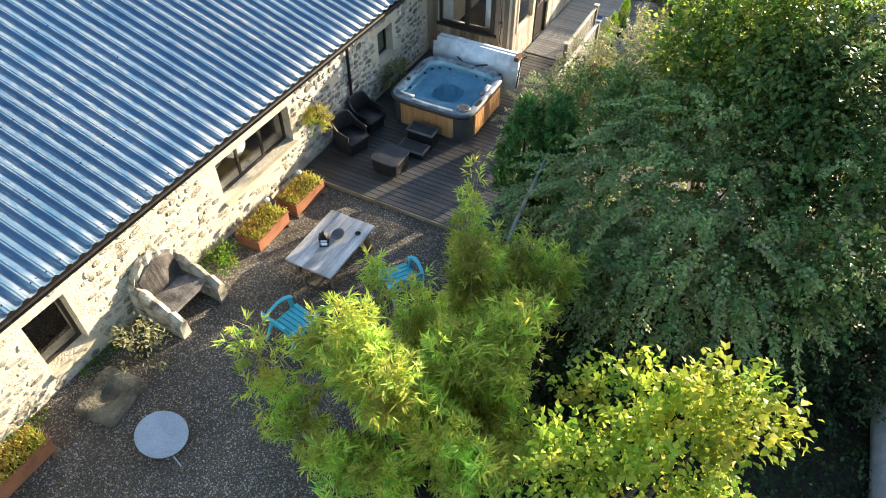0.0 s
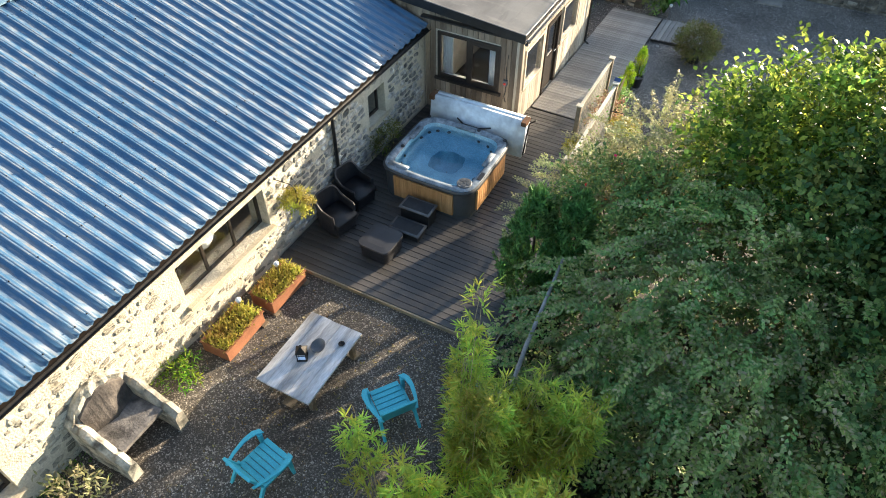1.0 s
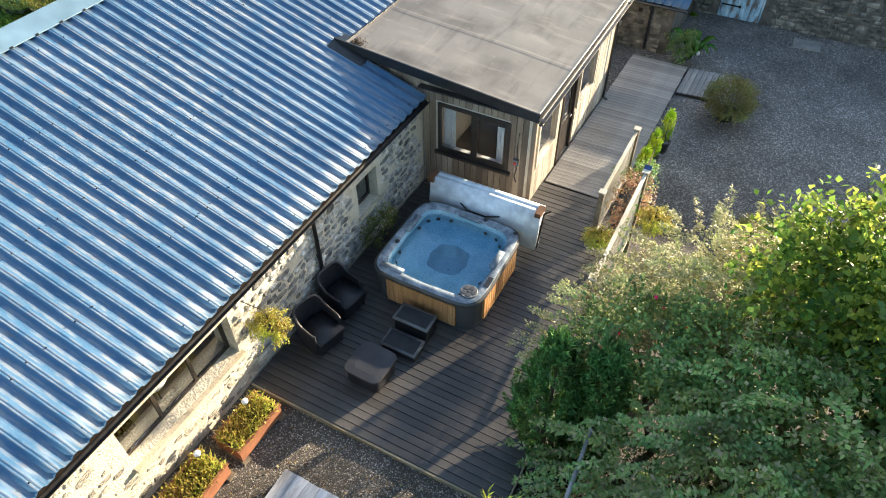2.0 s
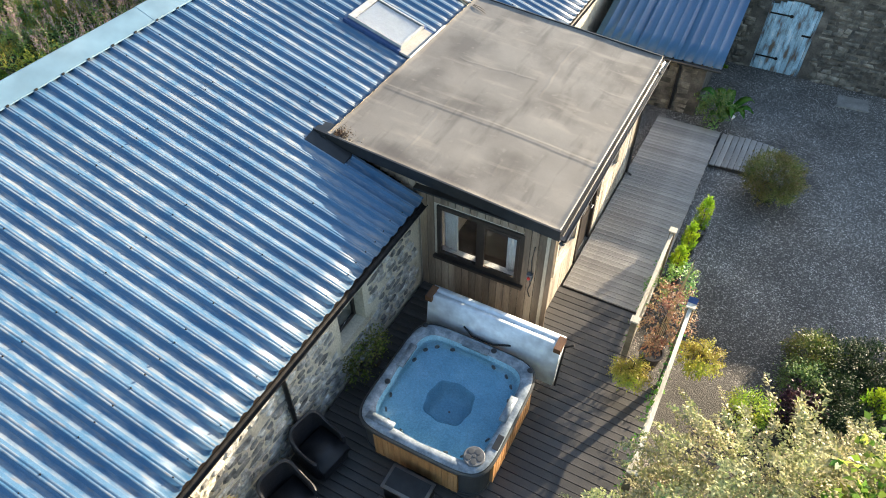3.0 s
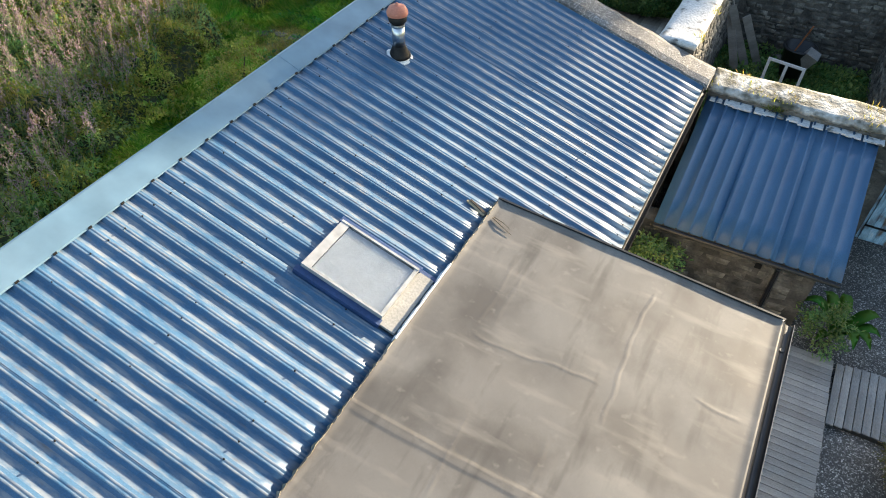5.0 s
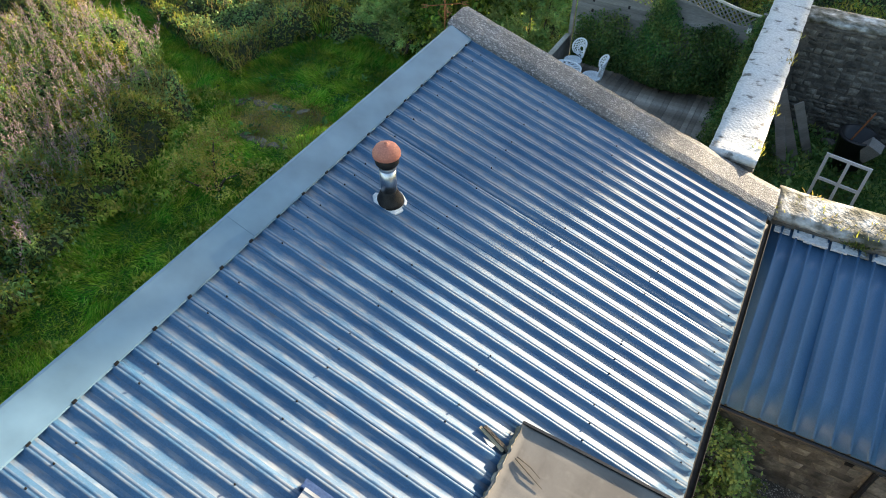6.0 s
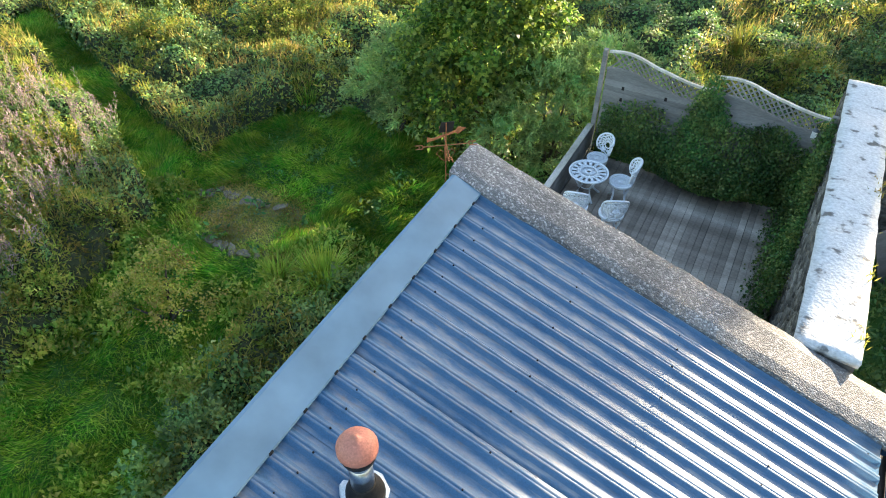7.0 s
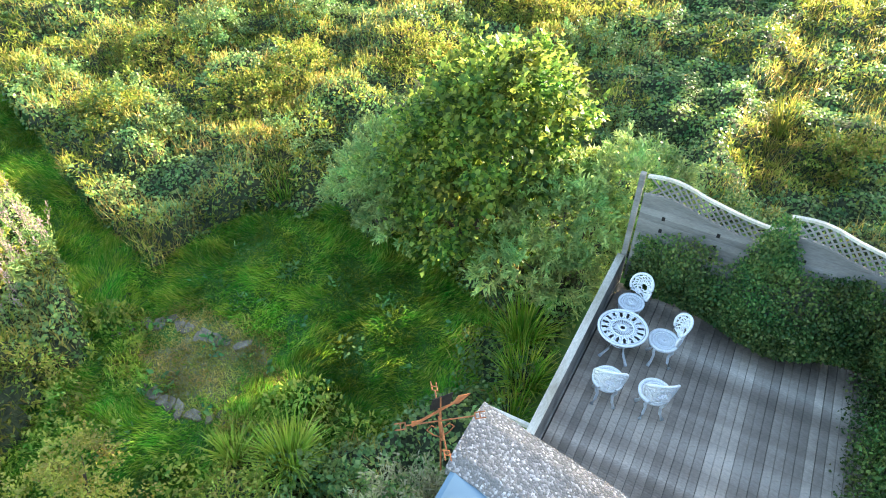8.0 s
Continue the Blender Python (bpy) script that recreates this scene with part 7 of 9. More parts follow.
def shrub(name, label, blobs, leaf, size, material, limbs=6, category="shrub", droop=0.3, twig=0.5, per=26, group="", part_name="foliage", spread=0.05, inner=0.5):
    """blobs: rows of centre, radii and number of twigs. size: leaf length and width."""
    c0 = np.mean([b[0] for b in blobs], 0)
    base = (c0[0], c0[1], gz(c0[0], c0[1]) - 0.05)
    t = thing(name, label, category, Matrix.Translation(base), group)
    tips = [tuple(np.array(b[0]) + rng.normal(0, 0.4, 3) * np.array(b[1]) - np.array(base)) for b in blobs for _ in range(max(1, limbs // len(blobs)))]
    branches(t, (0, 0, 0), tips, 0.05)
    P, A, N = [], [], []
    for k, (c, r, n) in enumerate(blobs):
        p, a, m = spray_points(n, per, c, r, twig, droop, k * 3.7, spread=spread, inner=inner)
        P.append(p), A.append(a), N.append(m)
    P, A, N = np.concatenate(P) - np.array(base), np.concatenate(A), np.concatenate(N)
    keep = P[:, 2] + base[2] > ground_z(P[:, 0] + base[0], P[:, 1] + base[1]) + 0.02
    P, A, N = P[keep], A[keep], N[keep]
    n = len(P)
    leaves(part_name, P, A, N, size[0] * rng.uniform(0.6, 1.3, n), size[1] * rng.uniform(0.6, 1.3, n), material, t, label="")
    return t


def fan_sprays(n, c, r, length, droop, size, per=90, wide=0.11, seed=0.0, low=-0.2):
    """Arching flat sprays: two ranks of leaves on side twigs along each stem."""
    p0, d = shell_points(n, c, r, 0.72, seed, 0.2, low=low)
    n = len(p0)
    way = unit(d * np.array([1, 1, 0.55]) + 0.4 * rng.normal(size=(n, 3)) + np.array([-0.1, -0.15, 0.1]))
    ln = length * rng.uniform(0.5, 1.25, n)
    up = unit(np.array([0, 0, 1.0]) + 0.35 * d + 0.3 * rng.normal(size=(n, 3)))
    side = unit(np.cross(way, up))
    u = np.sqrt(rng.uniform(0.01, 1, (n, per)))
    twig = np.round(u * 11) / 11
    s = rng.uniform(-1, 1, (n, per))
    w = wide * rng.uniform(0.6, 1.3, n)[:, None] * (1.15 - u)
    stem = lambda k: p0[:, None] + way[:, None] * (ln[:, None] * k)[..., None] - np.array([0, 0, 1.0]) * (droop * ln[:, None] * k ** 2)[..., None]
    pts = stem(0.8 * twig + 0.2 * u + 0.10 * np.abs(s)) + side[:, None] * (s * w)[..., None] + rng.normal(0, 0.010, (n, per, 3))
    ax = way[:, None] * 0.7 + side[:, None] * np.sign(s)[..., None] * 0.8 + 0.35 * rng.normal(size=pts.shape) - np.array([0, 0, 1.0]) * (droop * u)[..., None]
    nm = up[:, None] + 0.3 * rng.normal(size=pts.shape)
    return pts.reshape(-1, 3), ax.reshape(-1, 3), nm.reshape(-1, 3)


def spray_bush(name, label, blobs, length, droop, size, material, per=90, wide=0.11, limbs=12, category="shrub"):
    c0 = np.mean([b[0] for b in blobs], 0)
    base = np.array([c0[0], c0[1], gz(c0[0], c0[1]) - 0.05])
    t = thing(name, label, category, Matrix.Translation(tuple(base)))
    tips = [tuple(np.array(b[0]) + rng.normal(0, 0.4, 3) * np.array(b[1]) - base) for b in blobs for _ in range(max(1, limbs // len(blobs)))]
    branches(t, (0, 0, 0), tips, 0.05)
    rows = [fan_sprays(n, c, r, length, droop, size, per, wide, k * 3.7) for k, (c, r, n) in enumerate(blobs)]
    P, A, N = (np.concatenate([row[k] for row in rows]) for k in range(3))
    P = P - base
    keep = P[:, 2] + base[2] > ground_z(P[:, 0] + base[0], P[:, 1] + base[1]) + 0.02
    P, A, N = P[keep], A[keep], N[keep]
    leaves("foliage", P, A, N, size[0] * rng.uniform(0.6, 1.3, len(P)), size[1] * rng.uniform(0.6, 1.3, len(P)), material, t)
    return t


# great cotoneaster mass east of the deck
spray_bush("cotoneaster_bush", "large arching dark green cotoneaster bush beside the deck", [
    ((7.9, -6.1, 1.7), (1.5, 1.3, 1.4), 190), ((9.2, -6.4, 1.9), (1.5, 1.4, 1.4), 190), ((7.0, -5.9, 1.4), (1.0, 0.9, 1.2), 90), ((6.9, -7.3, 0.8), (0.8, 0.8, 0.9), 60), ((8.7, -5.2, 2.5), (1.4, 1.0, 1.25), 170),
    ((8.5, -7.2, 1.4), (1.1, 0.8, 1.1), 110), ((9.9, -5.7, 2.3), (0.9, 1.0, 1.4), 90)], 1.2, 0.5, (0.075, 0.046), L_COTON, 100, 0.085)
spray_bush("small_leaved_bush", "pale sunlit small-leaved bush arching over the screen", [
    ((6.5, -3.1, 2.3), (0.7, 0.6, 1.3), 150), ((7.2, -3.3, 2.5), (0.8, 0.6, 1.3), 160), ((6.2, -2.5, 1.4), (0.7, 0.6, 0.9), 110), ((5.2, -4.1, 1.6), (0.4, 0.4, 0.7), 50), ((5.8, -3.7, 1.9), (0.6, 0.5, 1.0), 100), ((7.9, -2.7, 1.9), (0.9, 0.8, 1.2), 130)], 0.8, 0.15, (0.05, 0.026), L_SILVER, 90, 0.10)
shrub("rose_hip_bush", "bright green bush with scattered red leaves", [((6.2, -4.35, 2.4), (0.9, 0.5, 0.9), 230), ((7.2, -4.4, 2.7), (0.9, 0.6, 0.9), 230)], None, (0.075, 0.048), L_BRAMBLE, 6, droop=0.4, twig=0.45, per=22)
n = 40
pr, dr = shell_points(n, (6.7, -4.3, 2.6), (1.5, 0.8, 0.95), 0.95, low=0.2)
leaves("red_leaves", pr, rand_dirs(len(pr)), dr, 0.07, 0.05, L_RED, None, label="few scattered red autumn leaves in the bush", category="leaves", kind="stuff")
shrub("hedge_tree", "tall sunlit green tree standing over the drive", [
    ((9.6, -3.2, 2.7), (1.2, 1.4, 1.7), 380), ((10.5, -4.2, 3.3), (1.3, 1.3, 1.8), 420), ((9.6, -4.5, 3.6), (1.0, 0.7, 1.4), 260), ((11.4, -3.2, 3.2), (1.3, 1.5, 1.8), 320), ((10.7, -6.0, 2.3), (1.0, 1.3, 1.5), 300)], None, (0.11, 0.075), L_HEDGE, 10, "tree", 0.3, 0.7, 22, spread=0.04)
shrub("drive_tree", "sunlit yellow-green young tree beside the drive", [((7.8, -3.35, 3.6), (0.7, 0.7, 1.2), 170), ((8.5, -3.4, 4.0), (0.9, 0.8, 1.3), 240), ((9.4, -3.2, 4.2), (1.0, 0.9, 1.4), 240), ((8.4, -2.5, 2.6), (0.8, 0.7, 1.1), 150)], None, (0.11, 0.075), L_TREE, 6, "tree", 0.3, 0.6, 18, spread=0.05)
# undershrubs in leaves coloured dark for the shade they stand in
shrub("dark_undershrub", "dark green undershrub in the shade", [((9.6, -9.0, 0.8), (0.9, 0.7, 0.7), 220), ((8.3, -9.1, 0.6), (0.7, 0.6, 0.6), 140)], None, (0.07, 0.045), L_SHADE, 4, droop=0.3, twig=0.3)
shrub("dark_laurel", "shade-coloured shrub behind the dark bed", [((11.9, -4.6, 1.1), (1.4, 1.3, 1.3), 300), ((13.3, -5.6, 1.0), (1.3, 1.3, 1.2), 260), ((13.4, -3.4, 1.3), (1.4, 1.2, 1.5), 260), ((11.6, -6.6, 0.7), (1.1, 1.0, 0.9), 180)], None, (0.1, 0.05), L_SHADE, 4, droop=0.3, twig=0.4)
shrub("broadleaf_bush", "tall sunlit yellow-green broad-leaved bush", [((9.75, -11.3, 4.1), (0.4, 0.35, 0.5), 60), ((9.3, -11.3, 3.6), (0.5, 0.4, 0.6), 70), ((8.6, -10.9, 2.8), (0.45, 0.4, 0.5), 40), ((9.4, -11.8, 3.4), (0.5, 0.4, 0.7), 60), ((8.5, -12.1, 3.3), (0.4, 0.35, 0.4), 34), ((8.9, -11.7, 2.6), (0.7, 0.6, 0.8), 60)], None, (0.10, 0.065), L_BROAD, 10, droop=0.3, twig=0.5, per=18)


def column_conifer(x, y, h, r, material, name, label, n=2600, leaf=(0.10, 0.03), group="", z=None, parent=None):
    z = gz(x, y) if z is None else z
    t = thing(name, label, "conifer", Matrix.Translation((x, y, z)), group) if parent is None else parent
    off = 0.0 if parent is None else z
    part("trunk", tube(bmesh.new(), [(0, 0, off - 0.02), (0, 0, off + h * 0.8)], [r * 0.12, 0.01], 6), M_BARK, t)
    per = 36 if h > 1.5 else 9
    k = n // per
    u = rng.uniform(0, 1, k) ** 0.9
    prof = np.sin(np.pi * np.clip(u * 0.86 + 0.14, 0, 1)) ** 0.6 * (1 - u * 0.25)
    a = rng.uniform(0, 2 * np.pi, k)
    rad = r * prof * rng.uniform(0.72, 1.0, k) * (1 + 0.14 * np.sin(a * 5 + u * 9))
    root = np.stack([rad * np.cos(a), rad * np.sin(a), off + u * h * 0.93], 1)
    way = unit(np.stack([np.cos(a), np.sin(a), 2.8 + 0 * a], 1) + 0.3 * rng.normal(size=(k, 3)))
    run = rng.uniform(0, 1, (k, per))
    pts = root[:, None] + way[:, None] * (run * 2.6 * leaf[0] * rng.uniform(0.6, 1.3, (k, 1)))[..., None] + rng.normal(0, 0.22 * leaf[0], (k, per, 3)) * (1.1 - run)[..., None]
    ax = np.broadcast_to(way[:, None], pts.shape) + 0.4 * rng.normal(size=pts.shape)
    nm = np.stack([np.cos(a), np.sin(a), 0.3 + 0 * a], 1)[:, None] + 0.5 * rng.normal(size=pts.shape)
    pts, ax, nm = pts.reshape(-1, 3), ax.reshape(-1, 3), nm.reshape(-1, 3)
    n = len(pts)
    leaves("foliage", pts, ax, nm, leaf[0] * rng.uniform(0.6, 1.3, n), leaf[1] * rng.uniform(0.6, 1.4, n), material, t)
    return t


column_conifer(5.05, -5.0, 2.8, 0.55, L_CONIFER, "column_conifer", "dense dark green columnar conifer at the deck edge", 16000, (0.11, 0.03), "deck conifers")
column_conifer(5.76, -4.95, 3.05, 0.4, L_CONIFER, "column_conifer", "dense dark green columnar conifer behind the screen", 16000, (0.11, 0.03), "deck conifers")


def bamboo():
    t = thing("bamboo_clump", "bright yellow-green leafy bamboo clump in the yard", "bamboo", Matrix.Translation((6.1, -10.9, 0.2)))
    bm = bmesh.new()
    P, A, N = [], [], []
    # heads of the clump: place, height, width, number of canes
    heads = ((-0.57, -1.1, 4.1, 0.5, 34), (0.14, -1.32, 3.85, 0.45, 26), (-0.2, 1.9, 2.95, 0.48, 34), (-0.73, 2.6, 3.0, 0.2, 9), (-0.85, 3.2, 3.2, 0.06, 2), (1.1, 0.6, 3.7, 0.45, 26), (0.48, -0.27, 3.4, 0.55, 32), (0.8, -1.33, 3.15, 0.5, 26),
             (-0.37, -2.25, 2.75, 0.36, 20), (0.21, -2.1, 2.55, 0.36, 14), (-2.15, -1.5, 3.3, 0.08, 3), (-1.85, -1.7, 2.6, 0.2, 7), (-1.6, -1.88, 2.0, 0.25, 6), (1.17, -0.23, 3.1, 0.45, 22), (1.8, -0.94, 2.8, 0.4, 18), (-0.47, 0.38, 3.15, 0.35, 18), (-1.47, 0.75, 2.9, 0.14, 5), (-1.3, -0.9, 3.4, 0.3, 14), (1.45, -1.5, 3.0, 0.4, 18), (0.9, 2.7, 2.5, 0.42, 22), (0.35, 2.6, 2.6, 0.35, 14), (0.4, 0.9, 2.3, 0.5, 16), (-0.2, -0.6, 2.4, 0.6, 14))
    for hx, hy, hz, wide, count in heads:
        for k in range(count):
            a, rr = random.uniform(0, 2 * math.pi), wide * math.sqrt(random.random())
            tip = Vector((hx + rr * math.cos(a), hy + rr * math.sin(a), hz * (1 - 0.22 * (rr / max(wide, 0.3)) ** 2) * random.uniform(0.86, 1.04)))
            root = Vector((0.7 * hx + random.uniform(-0.2, 0.2), 0.62 * hy + random.uniform(-0.2, 0.2), 0.0))
            pts = []
            for u in np.linspace(0, 1, 7):
                q = root.lerp(tip, u ** 1.5)
                q.z = tip.z * (1 - (1 - u) ** 1.4)
                pts.append(q)
            tube(bm, pts, [0.010, 0.009, 0.008, 0.006, 0.005, 0.003, 0.0015], 5, cap=False)
            tufts, per = 15, 10
            u = rng.uniform(0.3, 1.0, tufts) ** 0.75
            c = np.stack([np.interp(u, np.linspace(0, 1, 7), [q[j] for q in pts]) for j in range(3)], 1)
            side = rng.normal(0, 1, (tufts, 3)) * np.array([1, 1, 0.5])
            c = c + unit(side) * (0.05 + 0.2 * (1.05 - u))[:, None]
            way = unit(side * 0.7 + np.array([0, 0, 0.55]) + 0.35 * rng.normal(size=(tufts, 3)))
            d = way[:, None] + 0.55 * rng.normal(size=(tufts, per, 3)) - np.array([0, 0, 0.25])
            q = c[:, None] + way[:, None] * rng.uniform(0, 0.12, (tufts, per, 1)) + rng.normal(0, 0.012, (tufts, per, 3))
            P.append(q.reshape(-1, 3)), A.append(d.reshape(-1, 3)), N.append((np.array([0, 0, 1.0]) + 0.45 * rng.normal(size=d.shape)).reshape(-1, 3))
    part("cane_growth", bm, M_CANE, t, "thin arching canes", kind="stuff")
    P, A, N = np.concatenate(P), np.concatenate(A), np.concatenate(N)
    keep = P[:, 2] > 0.03
    P, A, N = P[keep], A[keep], N[keep]
    m = len(P)
    leaves("foliage", P, A, N, rng.uniform(0.09, 0.18, m), rng.uniform(0.016, 0.03, m), L_BAMBOO, t)


bamboo()


def leaning_pole():
    p = thing("leaning_pole", "grey lichened branch pole leaning through the shrubs", "pole", Matrix.Translation((5.9, -9.0, 0.15)))
    part("pole", tube(bmesh.new(), [(0.0, -0.2, 0.0), (0.02, 0.6, 1.0), (-0.03, 1.6, 1.75), (-0.08, 3.2, 2.2)], [0.045, 0.04, 0.035, 0.025], 8), M_POLE, p, smooth=True)


leaning_pole()


# ---- potted and hanging plants ----
def pot(t, r, h, material=M_BLACK, z=0.0):
    part("pot", lathe([(r * 0.75, z), (r, z + h), (r + 0.015, z + h), (r + 0.015, z + h + 0.02), (r - 0.02, z + h + 0.02), (r - 0.03, z + h - 0.03), (0.0001, z + h - 0.03)], 20), material, t, "black plastic pot", smooth=False)


for k, (x, y, h) in enumerate(((4.62, 4.3, 0.75), (4.52, 3.5, 0.65), (4.48, 2.75, 0.62))):
    t = thing("potted_conifer", "small golden-green conifer in a black pot", "potted plant", Matrix.Translation((x, y, gz(x, y))), "potted conifers")
    pot(t, 0.17, 0.3)
    column_conifer(x, y, h * 1.2, 0.14, L_GOLD, "", "", 2200, (0.05, 0.016), z=0.3, parent=t)

t = thing("potted_bush", "round green-brown bush in a dark pot on the gravel", "potted plant", Matrix.Translation((5.75, 6.5, gz(5.75, 6.5))))
pot(t, 0.28, 0.25)
p, a, m = spray_points(1000, 20, (0, 0, 0.62), (0.62, 0.62, 0.48), 0.2, 0.1, 2.0, low=-0.8, spread=0.02, lumpy=0.12)
leaves("foliage", p, a, m, 0.045 * rng.uniform(0.6, 1.3, len(p)), 0.016 * rng.uniform(0.6, 1.3, len(p)), L_BUSH, t)


def basket(at, material, label, r=0.24):
    b = thing("hanging_basket", label, "basket", at, "hanging baskets")
    part("bowl", lathe([(0.05, -0.16), (0.14, -0.1), (0.19, 0.0), (0.18, 0.0), (0.12, -0.08), (0.0001, -0.12)], 18), M_TIMBER, b)
    part("bracket", tube(bmesh.new(), [(-0.5, 0, 0.35), (-0.1, 0, 0.38), (0, 0, 0.3), (0, 0, 0.02)], 0.008, 6), M_IRON, b)
    p, a, m = spray_points(150, 22, (0, 0, 0.02), (r, r, r * 0.7), 0.16, 1.2, 1.0, low=-0.6, spread=0.02, inner=0.3)
    leaves("trailing_growth", p, a, m, 0.04 * rng.uniform(0.6, 1.4, len(p)), 0.018 * rng.uniform(0.6, 1.4, len(p)), material, b)


basket(pose(0.5, -6.0, 1.55), L_YELLOW, "hanging basket of yellowed trailing plants on the stone wall", 0.26)
basket(pose(5.35, -0.25, 1.25), L_YELLOW, "hanging basket of golden trailing plants on the screen", 0.3)
basket(pose(4.45, -0.55, 0.6), L_YELLOW, "low basket of golden moss between the screens", 0.24)


def acer_bed():
    t = thing("acer_pot", "rusty-leaved acer with bamboo canes between the screens", "potted plant", Matrix.Translation((4.62, 0.55, gz(4.62, 0.55))))
    pot(t, 0.22, 0.35)
    branches(t, (0, 0, 0.3), [(0.1, 0.3, 1.2), (0.05, -0.3, 1.2), (0.0, 0.1, 1.4), (0.1, 0.8, 1.3), (-0.05, 1.1, 1.2)], 0.015)
    p, a, m = spray_points(120, 16, (0.05, 0.25, 1.15), (0.3, 0.7, 0.4), 0.25, 0.7, 5.0, low=-0.5, spread=0.03)
    leaves("foliage", p, a, m, 0.06 * rng.uniform(0.5, 1.3, len(p)), 0.03 * rng.uniform(0.5, 1.3, len(p)), L_ACER, t)
    p, a, m = spray_points(60, 14, (0.0, 1.3, 0.9), (0.25, 0.5, 0.3), 0.2, 0.5, 6.0, low=-0.5, spread=0.03)
    leaves("green_growth", p, a, m, 0.05, 0.03, L_BRAMBLE, t)
    for k in range(5):
        part("cane", tube(bmesh.new(), [(0.05 * k - 0.1, 0.1 * k - 0.3, 0.2), (0.14, 1.0 + 0.06 * k, 1.75)], 0.008, 5), M_CANE, t, "pale bamboo cane")


acer_bed()


def climber(x, y0, y1, z0, z1, n, label):
    p = np.stack([x + rng.normal(0, 0.05, n), rng.uniform(y0, y1, n), rng.uniform(z0, z1, n)], 1)
    keep = lump(p, 3.0, 1.0) > -0.05
    p = p[keep]
    leaves("screen_climber", p, rand_dirs(len(p)), np.array([-0.6, 0, 0.5]) + 0.5 * rng.normal(size=p.shape), 0.05, 0.04, L_BIG, None, label=label, category="climber", kind="stuff")


climber(4.18, -0.1, 2.2, 0.15, 1.3, 420, "light green climber on the lattice screen")
climber(4.92, -3.0, -0.3, 0.2, 2.0, 500, "thin green climber on the tall screen")


def big_leaf_plant(x, y, n, L, h, label):
    t = thing("large_leaved_plant", label, "plant", Matrix.Translation((x, y, gz(x, y))))
    for k in range(n):
        a = 2 * math.pi * k / n + random.uniform(-0.3, 0.3)
        up = random.uniform(0.5, 1.0)
        loops = []
        for u in np.linspace(0, 1, 7):
            w = 0.13 * L * math.sin(math.pi * min(1, u * 0.9 + 0.08)) + 0.005
            r0 = L * u * (0.5 + 0.3 * up)
            z = h * up * math.sin(u * 2.2) * 0.9
            c, s = math.cos(a), math.sin(a)
            loops.append([(r0 * c - w * s, r0 * s + w * c, z + 0.02), (r0 * c, r0 * s, z), (r0 * c + w * s, r0 * s - w * c, z + 0.02), (r0 * c, r0 * s, z - 0.006)])
        part("leaf", loft(loops), L_BIG, t, smooth=True)


big_leaf_plant(4.15, 9.15, 9, 1.0, 1.0, "large bright green leafy plant beside the shed")
shrub("shed_fern", "dark green ferny plant by the shed corner", [((3.95, 8.85, 0.1), (0.4, 0.4, 0.4), 60)], None, (0.08, 0.03), L_BRAMBLE, 2, "plant", 0.5, 0.25)
shrub("yard_corner_growth", "tangled green growth in the gap by the shed", [((0.9, 7.6, 0.0), (0.8, 1.0, 0.45), 160), ((0.6, 8.5, 0.6), (0.4, 0.4, 0.4), 60)], None, (0.08, 0.05), L_BRAMBLE, 3, "plant", 0.4, 0.3)
big_leaf_plant(1.5, 7.4, 8, 0.7, 0.8, "bright green hydrangea-like plant in the shed gap")
for x, y, r, h, m, s in ((7.35, 2.0, 0.42, 0.26, L_MOSS, 170), (7.85, 2.1, 0.45, 0.28, L_SHADE, 170), (8.4, 2.2, 0.5, 0.3, L_SHADE, 150), (7.25, 1.25, 0.38, 0.25, L_BRAMBLE, 130), (7.7, 1.2, 0.4, 0.3, L_SHADE, 140), (8.1, 0.6, 0.5, 0.35, L_SHADE, 150), (8.7, 1.6, 0.5, 0.4, L_SHADE, 150), (7.6, 0.3, 0.45, 0.3, L_SHADE, 130), (6.5, 0.2, 0.3, 0.28, L_IRIS, 70), (9.4, 1.4, 0.6, 0.4, L_BRAMBLE, 140)):
    shrub("low_bed_plant", "low dark clump in the bed along the drive", [((x, y, gz(x, y) + h * 0.7), (r, r, h), s)], None, (0.05, 0.022), m, 2, "plant", 0.3, 0.2, group="drive bed plants")
shrub("purple_bed_plant", "dark purple-leaved plant in the drive bed", [((7.25, 0.65, gz(7.25, 0.65) + 0.22), (0.26, 0.26, 0.22), 70)], None, (0.07, 0.03), L_PURPLE, 2, "plant", 0.3, 0.2)
column_conifer(8.3, 1.1, 0.85, 0.2, L_GOLD, "dwarf_conifer", "small upright golden-green conifer in the drive bed", 1200, (0.06, 0.02))
shrub("bbq_euphorbia", "pale green leafy plant by the barbecue", [((0.75, -12.05, 0.45), (0.4, 0.35, 0.4), 26)], None, (0.11, 0.035), L_SILVER, 5, "plant", 0.4, 0.3, 14)
shrub("wall_fern", "small green tuft at the foot of the wall", [((0.4, -9.6, 0.25), (0.22, 0.3, 0.2), 30)], None, (0.12, 0.02), L_GRASS, 1, "plant", 0.5, 0.2, 12)
shrub("wall_ivy_clump", "mossy growth at the foot of the stone wall", [((0.25, -2.3, 0.55), (0.2, 0.5, 0.35), 70)], None, (0.05, 0.03), L_MOSS, 2, "plant", 0.4, 0.2, 14)


